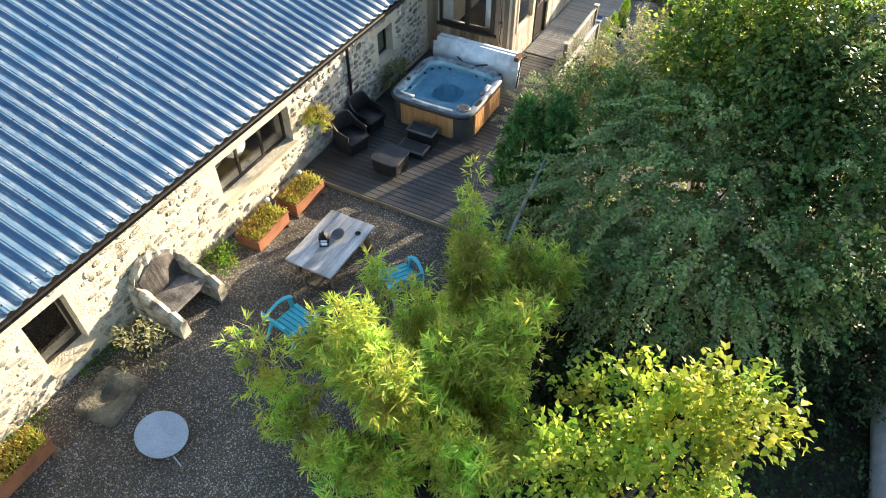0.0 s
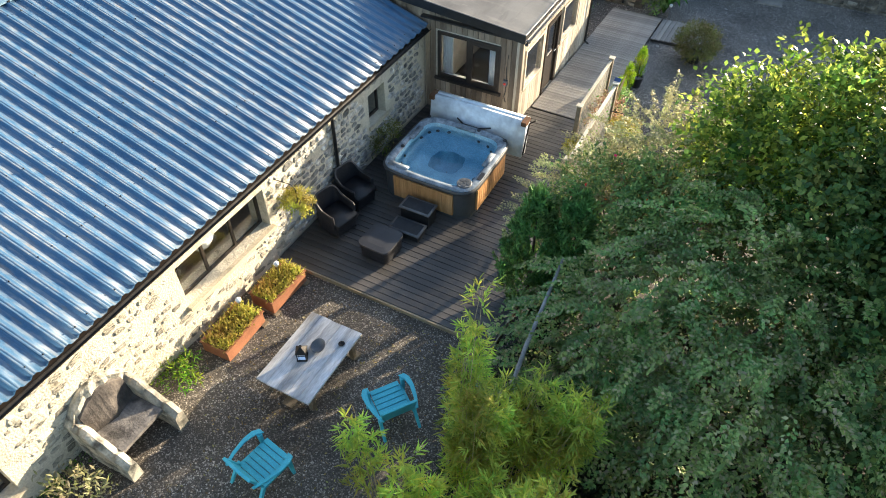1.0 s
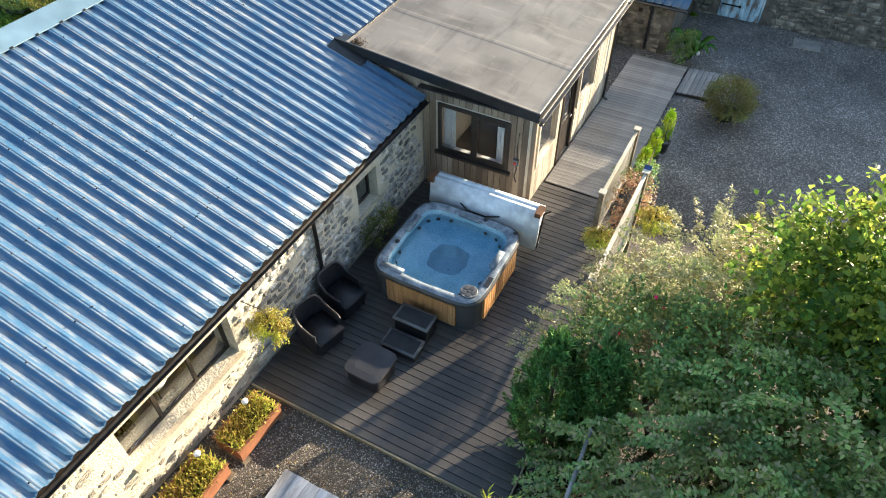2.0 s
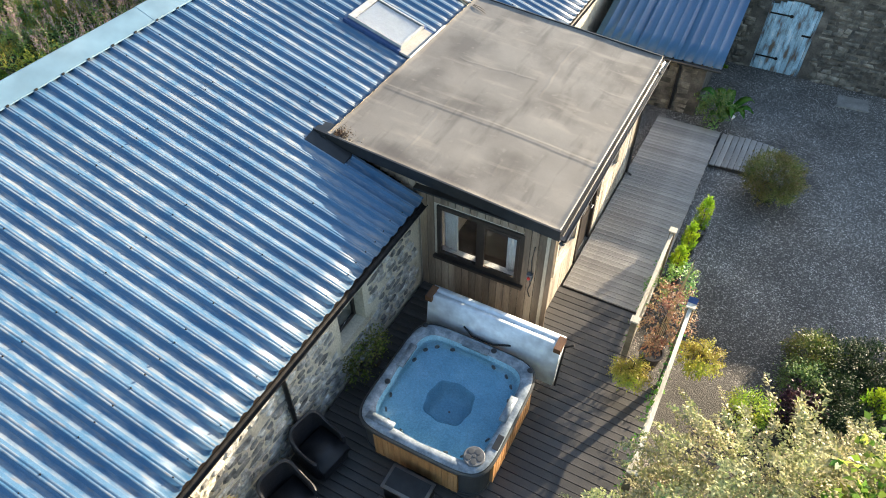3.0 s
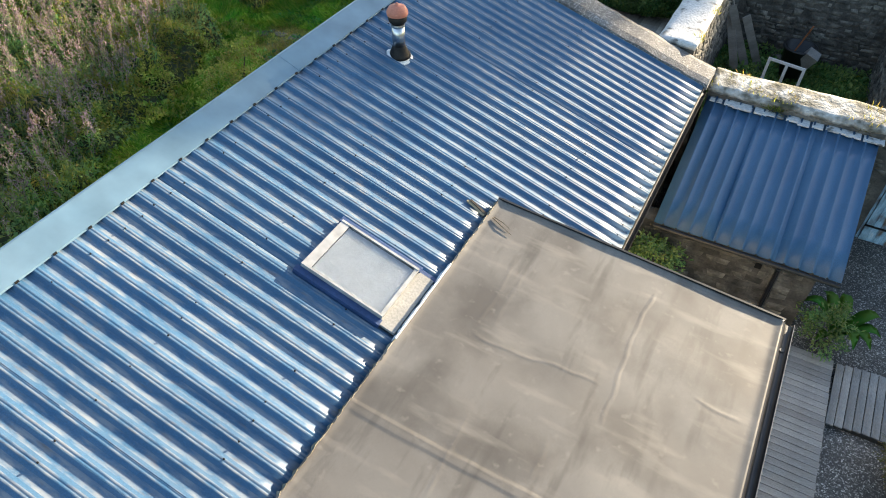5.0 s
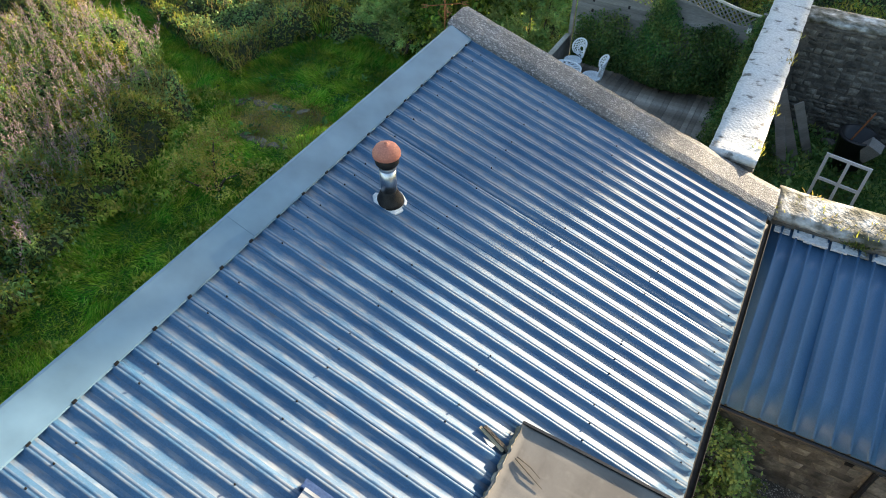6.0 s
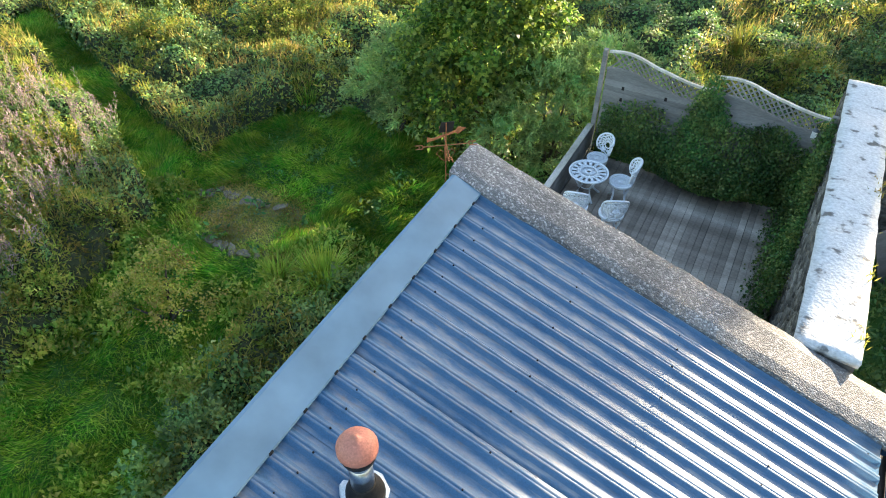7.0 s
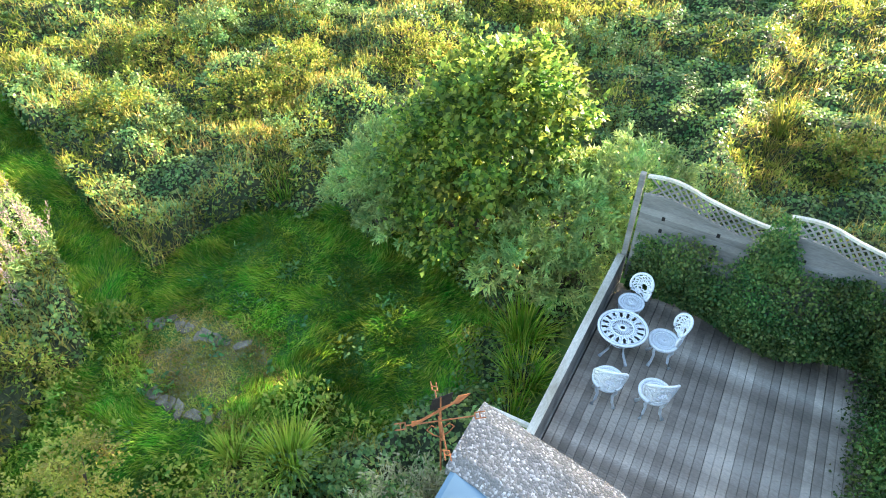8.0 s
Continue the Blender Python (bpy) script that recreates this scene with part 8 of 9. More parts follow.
def wall_foot(n, x, y0, y1, material, label, h=0.12, wid=0.15):
    y = rng.uniform(y0, y1, n)
    p = np.stack([x + np.abs(rng.normal(0, wid, n)), y, 0 * y], 1)
    p = p[lump(p, 2.2, 1.7) > -0.1]
    p[:, 2] = ground_z(p[:, 0], p[:, 1])
    leaves("wall_foot_weeds", p, np.array([0.2, 0, 1.0]) + 0.6 * rng.normal(size=p.shape), rand_dirs(len(p)), h * rng.uniform(0.4, 1.3, len(p)), 0.02, material, None, label=label, category="weeds", kind="stuff")


wall_foot(900, 0.03, -14.5, -9.2, L_GRASS, "thin weeds along the foot of the stone wall")
wall_foot(900, 3.5, 12.0, 12.3, L_GRASS, "weeds under the far wall")


def scattered(name, label, n, xr, yr, material, size, mask=None, h=0.05, axis=(0, 0, 0.6), spread=0.8, clump=0.0, seed=0.0, category="plants"):
    """Leaves strewn over the ground, in hummocks."""
    x, y = rng.uniform(*xr, n), rng.uniform(*yr, n)
    p = np.stack([x, y, 0 * x], 1)
    if mask is not None:
        k = mask(x, y)
        p = p[k]
    x, y = p[:, 0], p[:, 1]
    hum = np.clip(0.35 + 0.9 * lump(p, 1.1, seed) + 0.6 * lump(p, 2.9, seed + 2) + 0.35 * lump(p, 6.3, seed + 5), 0, 1.7)
    p[:, 2] = ground_z(x, y) + h * rng.uniform(0.2, 1.0, len(x)) + clump * hum * rng.uniform(0.45, 1.0, len(x))
    ax = np.asarray(axis) + spread * rng.normal(size=p.shape)
    nm = np.array([0, 0, 0.7]) + 0.9 * rng.normal(size=p.shape)
    s = rng.uniform(0.5, 1.5, len(p))
    return leaves(name, p, ax, nm, size[0] * s, size[1] * s, material, None, label=label, category=category, kind="stuff")


# groundcover coloured near black, painting the shade beneath the bushes
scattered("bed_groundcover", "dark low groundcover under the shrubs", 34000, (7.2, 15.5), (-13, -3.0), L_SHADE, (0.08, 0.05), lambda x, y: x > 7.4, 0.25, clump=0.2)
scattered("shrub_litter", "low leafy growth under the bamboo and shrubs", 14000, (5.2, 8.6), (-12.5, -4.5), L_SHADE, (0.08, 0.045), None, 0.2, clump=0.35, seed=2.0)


scattered("leaf_litter", "small dead leaves and twigs strewn over the yard", 7000, (0.2, 7.5), (-15.5, -6.6), L_LITTER, (0.05, 0.02), lambda x, y: lump(np.stack([x, y, 0 * x], 1), 0.9, 3.0) > -0.35, 0.006, (0, 0, 0.1), 1.0)


# ---- meadow behind the house ----
def lawn_path(x, y):
    """Below 1 on the mown grass: a plot by the gable and a path leading off to the far side."""
    plot = ((x + 12.4) / 3.9) ** 2 + ((y - 17.2) / 2.9) ** 2
    path = ((y - (15.35 + 0.37 * (-16.5 - x))) / (0.62 + 0.5 * smooth01(-18.5, -15.5, x))) ** 2 + np.where(x > -14.0, 9, 0) + 9 * smooth01(-29.0, -30.5, x)
    strip = ((x - (-12.3 - 0.32 * (y - 9))) / 1.8) ** 2 + np.where((y < 2) | (y > 14.5), 9, 0)
    return np.minimum(np.minimum(plot, path), strip)


def west_side(x, y):
    return ((x < -6.4) | (y > 20.3)) & ~((x > -6.4) & (y < 21.6))


def wild(x, y):
    p = np.stack([x, y, 0 * x], 1)
    return west_side(x, y) & (lawn_path(x, y) + 0.35 * lump(p, 1.7) > 1.0)


def lawn():
    """Long soft grass, combed by wind and feet, thin on the trodden patch."""
    n = 560000
    x, y = rng.uniform(-30, -6.4, n), rng.uniform(2, 25, n)
    p = np.stack([x, y, 0 * x], 1)
    worn = ((x + 13.6) / 1.9) ** 2 + ((y - 14.9) / 1.15) ** 2 + 0.8 * lump(p, 1.5, 3.0) + 0.7 * lump(p, 4.6, 2.0)
    k = west_side(x, y) & (lawn_path(x, y) + 0.25 * lump(p, 1.7) < 1.35) & (rng.uniform(0, 1, n) < np.clip((worn - 0.1) * 0.9, 0.1, 1.0))
    p, worn = p[k], worn[k]
    tuft = lump(p, 2.1, 4.0) + 0.7 * lump(p, 5.3, 1.0)
    swirl = 2.5 * lump(p, 0.7, 6.0) + 1.6 * lump(p, 2.3, 2.0)
    p[:, 2] = ground_z(p[:, 0], p[:, 1])
    ax = np.stack([np.cos(swirl), np.sin(swirl), 0.75 + 0.3 * tuft], 1) + 0.38 * rng.normal(size=p.shape)
    ln = (0.20 + 0.10 * np.clip(tuft, -1, 1.2)) * rng.uniform(0.6, 1.4, len(p)) * np.clip(worn, 0.35, 1.0)
    leaves("lawn_grass", p, ax, rand_dirs(len(p)), ln, 0.019 * rng.uniform(0.6, 1.3, len(p)), L_GRASS, None, label="long soft green grass of the plot and path", category="grass", kind="stuff")


lawn()
scattered("worn_grass", "short dry grass on the trodden patch", 22000, (-16.2, -11.2), (13.4, 16.4), L_DRY, (0.085, 0.018), lambda x, y: ((x + 13.6) / 2.2) ** 2 + ((y - 14.9) / 1.3) ** 2 + 0.6 * lump(np.stack([x, y, 0 * x], 1), 3.1, 5.0) < 1.0, 0.01, (0, 0, 0.6), 0.8, category="grass")
scattered("dock_leaves", "broad green dock and plantain leaves in the grass", 9000, (-16.5, -8.5), (9, 19), L_CONIFER, (0.15, 0.075), lambda x, y: west_side(x, y) & (lawn_path(x, y) < 1.2) & (lump(np.stack([x, y, 0 * x], 1), 2.4, 8.0) > 0.35), 0.12, (0, 0, 0.35), 0.7)
scattered("strip_weeds", "mixed bright weeds in the rough grass strip", 48000, (-19, -8.5), (1, 15.5), L_STRIP, (0.13, 0.06), lambda x, y: west_side(x, y) & (((x + 13.4) / 1.7) ** 2 + ((y - 15.0) / 1.2) ** 2 > 1) & (lump(np.stack([x, y, 0 * x], 1), 1.4, 6.0) > np.where(lawn_path(x, y) < 1, 0.05, -0.6)), 0.06, (0, 0, 0.5), 0.7, clump=0.3, seed=8.0)
scattered("strip_grass", "pale rough grass standing among the weeds", 50000, (-19, -8.5), (1, 15.0), L_IRIS, (0.24, 0.012), lambda x, y: west_side(x, y) & (((x + 13.4) / 1.7) ** 2 + ((y - 15.0) / 1.2) ** 2 > 1) & (lump(np.stack([x, y, 0 * x], 1), 1.1, 2.0) > 0.1), 0.03, (0, 0, 1.0), 0.5)
def thicket_height(x, y):
    """How high the matted growth stands over the ground: hummocks, with none on the grass, the deck or the ruin."""
    p = np.stack([x, y, 0 * x], 1)
    free = np.maximum(smooth01(-6.6, -7.3, x), smooth01(21.5, 22.4, y))
    w = smooth01(1.0, 1.8, lawn_path(x, y) + 0.4 * lump(p, 1.7)) * free
    hum = np.clip(0.45 + 0.5 * lump(p, 0.75, 2.0) + 0.42 * lump(p, 1.9, 7.0) + 0.22 * lump(p, 4.3, 5.0), 0, 1.7)
    return w, w * (0.2 + 0.85 * hum)


def thicket():
    """Bramble and weed mat of the meadow: a dark sheet below that paints the shade in the gaps, a close layer of leaves
    over it, and grasses standing out.
    """
    t = tagged(new("bramble_thicket"), "tangled green brambles and yellowing weeds of the rough meadow", "plants", kind="stuff")
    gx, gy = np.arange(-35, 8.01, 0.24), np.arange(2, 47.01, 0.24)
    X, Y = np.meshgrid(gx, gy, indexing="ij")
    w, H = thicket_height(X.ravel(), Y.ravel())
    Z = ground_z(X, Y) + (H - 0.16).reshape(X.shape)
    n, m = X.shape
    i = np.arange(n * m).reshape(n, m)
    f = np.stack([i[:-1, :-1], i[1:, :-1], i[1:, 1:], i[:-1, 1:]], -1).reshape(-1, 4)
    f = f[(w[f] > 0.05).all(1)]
    # added sheet, coloured as the shadow seen through gaps in the growth
    raw_mesh("gap_shade_sheet", np.stack([X, Y, Z], -1).reshape(-1, 3), f, M_GAPSHADE, t, kind="stuff")

    def strew(n):
        x, y = rng.uniform(-35, 8, n), rng.uniform(2, 47, n)
        far = np.clip(1.15 - 0.012 * np.clip(np.hypot(x + 4, y - 9) - 14, 0, 99) * 3, 0.3, 1)
        k = rng.uniform(0, 1, n) < far
        k &= ~((x > -6.6) & (y < 21.5))
        x, y, far = x[k], y[k], far[k]
        w, h = thicket_height(x, y)
        k = w > 0.12
        x, y, h, far = x[k], y[k], h[k], far[k]
        e = 0.06
        gxx = (thicket_height(x + e, y)[1] - h) / e
        gyy = (thicket_height(x, y + e)[1] - h) / e
        return np.stack([x, y, ground_z(x, y) + h], 1), np.stack([-gxx, -gyy, np.ones(len(x))], 1), 1 / np.sqrt(far)

    p, nm, big = strew(540000)
    sp = lump(p * np.array([1, 1, 0]), 0.62, 4.0) + 0.6 * lump(p * np.array([1, 1, 0]), 1.7, 1.0) + np.where(p[:, 0] > -7, -0.3, 0.0)
    broad = sp + 0.25 * rng.normal(size=len(p)) < 0.22
    a, u, g = p[broad], unit(nm[broad]), big[broad]
    a[:, 2] += rng.uniform(-0.16, 0.10, len(a))
    s = rng.uniform(0.6, 1.4, len(a)) * g
    leaves("bramble_leaves", a, rand_dirs(len(a)) * np.array([1, 1, 0.45]), u + 0.45 * rng.normal(size=a.shape), 0.105 * s, 0.078 * s, L_BRAMBLE, t, kind="stuff")
    a, g = p[~broad], big[~broad]
    a[:, 2] += rng.uniform(-0.14, 0.16, len(a))
    s = rng.uniform(0.6, 1.4, len(a)) * g
    leaves("weed_leaves", a, np.array([0, 0, 0.55]) + 0.7 * rng.normal(size=a.shape), np.array([0, 0, 0.6]) + 0.7 * rng.normal(size=a.shape), 0.165 * s, 0.036 * s, L_MEADOW, t, kind="stuff")
    p, nm, big = strew(170000)
    k = lump(p * np.array([1, 1, 0]), 0.9, 9.0) + 0.5 * lump(p * np.array([1, 1, 0]), 2.7, 3.0) + np.where(p[:, 0] < -15, 0.15, 0.0) > 0.3
    a, g = p[k], big[k]
    a[:, 2] -= 0.12
    leaves("dry_grasses", a, np.array([0.1, -0.05, 1.0]) + 0.3 * rng.normal(size=a.shape), rand_dirs(len(a)), 0.5 * rng.uniform(0.5, 1.3, len(a)), 0.015 * g, L_DRY, t, kind="stuff")


thicket()
scattered("house_bramble", "brambles growing against the back wall", 30000, (-11.5, -6.4), (3, 14.0), L_BRAMBLE, (0.11, 0.075), lambda x, y: (x > -11.2 + 0.3 * (y - 9) * (y > 9)) & (lawn_path(x, y) > 0.9), 0.3, clump=1.0, seed=5.0)


def fireweed():
    """Rosebay gone to seed: leafy stalks with pale plumes."""
    m = 1300
    x, y = rng.uniform(-24, -12.6, m), rng.uniform(3, 16, m)
    k = (x < -12.2 - 0.55 * (y - 4)) & wild(x, y)
    x, y = x[k], y[k]
    z0 = ground_z(x, y)
    h = rng.uniform(1.2, 2.0, len(x))
    lean = rng.normal(0, 0.16, (len(x), 2)) + np.array([0.08, -0.05])
    bm = bmesh.new()
    for i in range(len(x)):
        tube(bm, [(x[i], y[i], z0[i]), (x[i] + lean[i, 0] * h[i], y[i] + lean[i, 1] * h[i], z0[i] + h[i])], [0.012, 0.005], 4, cap=False)
    t = tagged(new("fireweed_stand"), "tall fireweed stalks with faded pink-grey seed plumes", "plants", kind="stuff")
    part("stalks", bm, L_BRAMBLE, t, "thin stalks", kind="stuff")
    def along(per, lo, hi, wid):
        u = rng.uniform(lo, hi, (len(x), per))
        p = np.stack([x[:, None] + lean[:, :1] * h[:, None] * u, y[:, None] + lean[:, 1:] * h[:, None] * u, z0[:, None] + h[:, None] * u], -1)
        return (p + rng.normal(0, wid, p.shape)).reshape(-1, 3)
    p = along(36, 0.62, 1.05, 0.022)
    leaves("plumes", p, 0.5 * rng.normal(size=p.shape) + np.array([0.1, -0.05, 0.9]), rand_dirs(len(p)), 0.10 * rng.uniform(0.5, 1.4, len(p)), 0.02, L_PLUME, t, kind="stuff")
    p = along(34, 0.1, 0.68, 0.05)
    leaves("stalk_leaves", p, rng.normal(size=p.shape) + np.array([0, 0, 0.1]), rand_dirs(len(p)), 0.15 * rng.uniform(0.5, 1.3, len(p)), 0.032, L_BRAMBLE, t, kind="stuff")


fireweed()


def blade_tuft(x, y, n, L, material, label, name="sword_leaf_clump", r=0.25, wid=0.028):
    t = thing(name, label, "plant", Matrix.Translation((x, y, gz(x, y))), "sword-leaved clumps")
    a, u0 = rng.uniform(0, 2 * np.pi, n), rng.uniform(0.05, 0.75, n)
    l = L * rng.uniform(0.6, 1.1, n)
    verts, faces = [], []
    steps = 5
    for i in range(n):
        c, s = math.cos(a[i]), math.sin(a[i])
        b = np.array([r * rng.uniform(0, 1) * c, r * rng.uniform(0, 1) * s])
        k0 = len(verts)
        for j in range(steps + 1):
            u = j / steps
            out = l[i] * u0[i] * u ** 1.6
            z = l[i] * (u - 0.45 * u0[i] * u ** 2.4)
            w = wid * (1 - u ** 2) * 0.5 + 0.001
            verts += [(b[0] + out * c - w * s, b[1] + out * s + w * c, z), (b[0] + out * c + w * s, b[1] + out * s - w * c, z)]
            if j:
                faces.append((k0 + 2 * j - 2, k0 + 2 * j - 1, k0 + 2 * j + 1, k0 + 2 * j))
    raw_mesh("foliage", verts, faces, material, t)
    return t


blade_tuft(-10.2, 13.7, 300, 1.15, L_IRIS, "bright yellow-green sword-leaved clump by the grass plot", r=0.4)
blade_tuft(-11.2, 13.3, 120, 0.9, L_IRIS, "smaller sword-leaved clump beside the brambles")
blade_tuft(-7.6, 18.4, 260, 1.3, L_GRASS, "dark green strap-leaved clump under the tree", r=0.4, wid=0.035)
blade_tuft(-7.1, 17.4, 220, 1.2, L_GRASS, "strap-leaved clump along the deck fence", r=0.4, wid=0.03)
blade_tuft(-6.9, 16.3, 160, 1.0, L_GRASS, "strap-leaved clump along the deck fence", r=0.3, wid=0.03)
blade_tuft(-3.9, 29.5, 200, 1.3, L_MEADOW, "tall green tussock in the meadow", r=0.4)
blade_tuft(-0.6, 25.6, 120, 1.2, L_IRIS, "yellow-green tussock with orange flowers in the meadow", r=0.35)
blade_tuft(-15.6, 20.2, 200, 0.9, L_GRASS, "pale tussock at the edge of the grass plot", r=0.4)


shrub("alder_tree", "rounded alder tree behind the deck, its top in the sun", [
    ((-9.7, 20.8, 1.7), (1.8, 1.7, 1.9), 520), ((-9.3, 21.1, 2.8), (1.35, 1.3, 1.15), 300), ((-10.7, 20.6, 1.0), (1.2, 1.1, 1.5), 200), ((-10.0, 20.0, 0.2), (1.4, 0.9, 1.2), 220)], None, (0.15, 0.115), L_TREE, 12, "tree", 0.2, 0.6, 17, spread=0.06, inner=0.7)
shrub("willow_shrub", "dense green willow shrub against the deck fence", [
    ((-7.5, 20.4, 0.8), (1.2, 1.0, 1.4), 420), ((-6.4, 21.3, 1.2), (1.2, 1.0, 1.2), 360), ((-8.2, 19.5, 0.0), (0.9, 0.7, 1.0), 220), ((-7.2, 19.9, -0.3), (0.7, 0.6, 0.9), 150)], None, (0.15, 0.04), L_WILLOW, 8, "shrub", -0.1, 0.34, 26, spread=0.018, inner=0.75)
shrub("willow_shrub", "soft green willow shrub at the edge of the grass", [
    ((-12.0, 20.5, 0.5), (1.1, 1.0, 1.3), 330), ((-11.4, 19.9, -0.2), (0.9, 0.7, 0.9), 210), ((-12.9, 20.4, -0.1), (0.8, 0.8, 0.8), 160)], None, (0.15, 0.04), L_WILLOW, 8, "shrub", -0.1, 0.34, 24, spread=0.018, inner=0.75)
shrub("yellow_sapling", "small yellowing sapling in the rough grass", [((-12.7, 11.6, -0.2), (0.4, 0.4, 0.8), 80), ((-13.2, 11.0, -0.7), (0.6, 0.5, 0.4), 60), ((-12.0, 11.2, -0.7), (0.6, 0.6, 0.5), 70)], None, (0.07, 0.045), L_YELLOW, 4, "shrub", 0.2, 0.35, 16)
shrub("buddleia_bush", "grey-green bush beside the gable", [((-7.3, 13.2, -0.1), (0.9, 0.9, 0.9), 200)], None, (0.11, 0.035), L_SILVER, 5, "shrub", 0.3, 0.4, 18)
for k, (x, y, r, m) in enumerate(((-16.5, 21.6, 1.3, L_BRAMBLE), (-19.2, 23.2, 1.5, L_MEADOW), (-14.0, 23.0, 1.2, L_BRAMBLE), (-22.5, 20.5, 1.3, L_MEADOW), (-12.2, 26.0, 1.4, L_MEADOW), (-18.0, 11.8, 1.2, L_MEADOW), (-20.5, 14.0, 1.3, L_MEADOW), (-25.0, 24.5, 1.5, L_MEADOW), (-8.5, 27.0, 1.2, L_BRAMBLE), (-4.5, 24.0, 1.1, L_BRAMBLE), (-15.5, 28.0, 1.3, L_MEADOW), (-21.0, 29.0, 1.4, L_BRAMBLE), (-2.0, 28.5, 1.2, L_MEADOW), (-10.5, 31.5, 1.4, L_BRAMBLE), (1.5, 24.2, 1.2, L_BRAMBLE))):
    z = gz(x, y)
    shrub("bramble_mound", "rounded mound of brambles in the rough meadow", [((x, y, z + r * 0.25), (r, r * 0.9, r * 0.55), 190)], None, (0.095, 0.062), m, 2, "shrub", 0.4, 0.5, 20, "bramble mounds")


for x, y, r in ((-9.4, 12.2, 0.8), (-8.3, 10.6, 0.9), (-9.6, 9.4, 0.8), (-8.4, 7.6, 0.9), (-10.6, 10.2, 0.6), (-16.4, 12.6, 0.8), (-15.7, 10.2, 0.7), (-10.4, 12.6, 0.6), (-15.3, 7.6, 0.7)):
    shrub("bramble_mound", "low mound of brambles at the edge of the rough grass", [((x, y, gz(x, y) + r * 0.3), (r, r * 0.9, r * 0.6), int(150 * r))], None, (0.1, 0.05), L_STRIP if x < -10 else L_BRAMBLE, 2, "shrub", 0.4, 0.4, 22, "bramble mounds", spread=0.06)


mound_rng = random.Random(31)
made = 0
while made < 18:
    x, y = mound_rng.uniform(-30, 4), mound_rng.uniform(17, 38)
    r = mound_rng.uniform(0.7, 1.5)
    clear = [float(lawn_path(np.array([x + dx]), np.array([y + dy]))[0]) for dx in (-r, 0, r) for dy in (-r, 0, r)]
    if min(clear) < 1.3 or (-12.5 < x < -5 and y < 24) or (x > -7 and y < 23):
        continue
    made += 1
    shrub("bramble_mound", "rounded mound of brambles in the rough meadow", [((x, y, gz(x, y) + r * 0.3), (r, r * mound_rng.uniform(0.7, 1.1), r * mound_rng.uniform(0.5, 0.8)), int(120 * r))], None, (0.105, 0.068), mound_rng.choice((L_BRAMBLE, L_BRAMBLE, L_MEADOW)), 2, "shrub", 0.4, 0.55, 26, "bramble mounds", spread=0.06)


def tall_tree(x, y, h, r, seed, mid=0.66, half=0.36):
    """Broad-crowned tree on the rise beyond the meadow, north of everything; unseen shade caster."""
    z = gz(x, y)
    t = thing("ash_tree", "unseen tall broad-crowned tree added on the rise beyond the meadow to cast shade", "tree", Matrix.Translation((x, y, z)), "trees beyond the meadow")
    part("trunk", tube(bmesh.new(), [(0, 0, -0.2), (0.1, 0, h * 0.3), (0, 0.1, h * 0.7)], [0.38, 0.3, 0.12], 10), M_BARK, t, smooth=True)
    tips = [(r * 0.8 * math.cos(k * 2.4), r * 0.8 * math.sin(k * 2.4), h * (0.45 + 0.045 * k)) for k in range(10)]
    branches(t, (0, 0, h * 0.28), tips, 0.13, name="branchwork")
    p, a, m = spray_points(1000, 12, (0, 0, h * mid), (r, r, h * half), 1.0, 0.15, seed, low=-1.0, spread=0.25, inner=0.25)
    leaves("foliage", p, a, m, 0.44 * rng.uniform(0.6, 1.3, len(p)), 0.26 * rng.uniform(0.6, 1.3, len(p)), L_TREE, t)


# unseen trees added sunward, to shade the roof end, deck and grass
for q, s, h, r, mid, half in ((-9.4, 52.0, 19.0, 2.5, 0.66, 0.36), (-12.3, 55.0, 18.0, 2.3, 0.66, 0.36), (-20.3, 52.0, 10.6, 2.3, 0.82, 0.15)):
    tall_tree(s * math.sin(SUN_AZ) + q * math.cos(SUN_AZ), s * math.cos(SUN_AZ) - q * math.sin(SUN_AZ), h, r, q, mid, half)


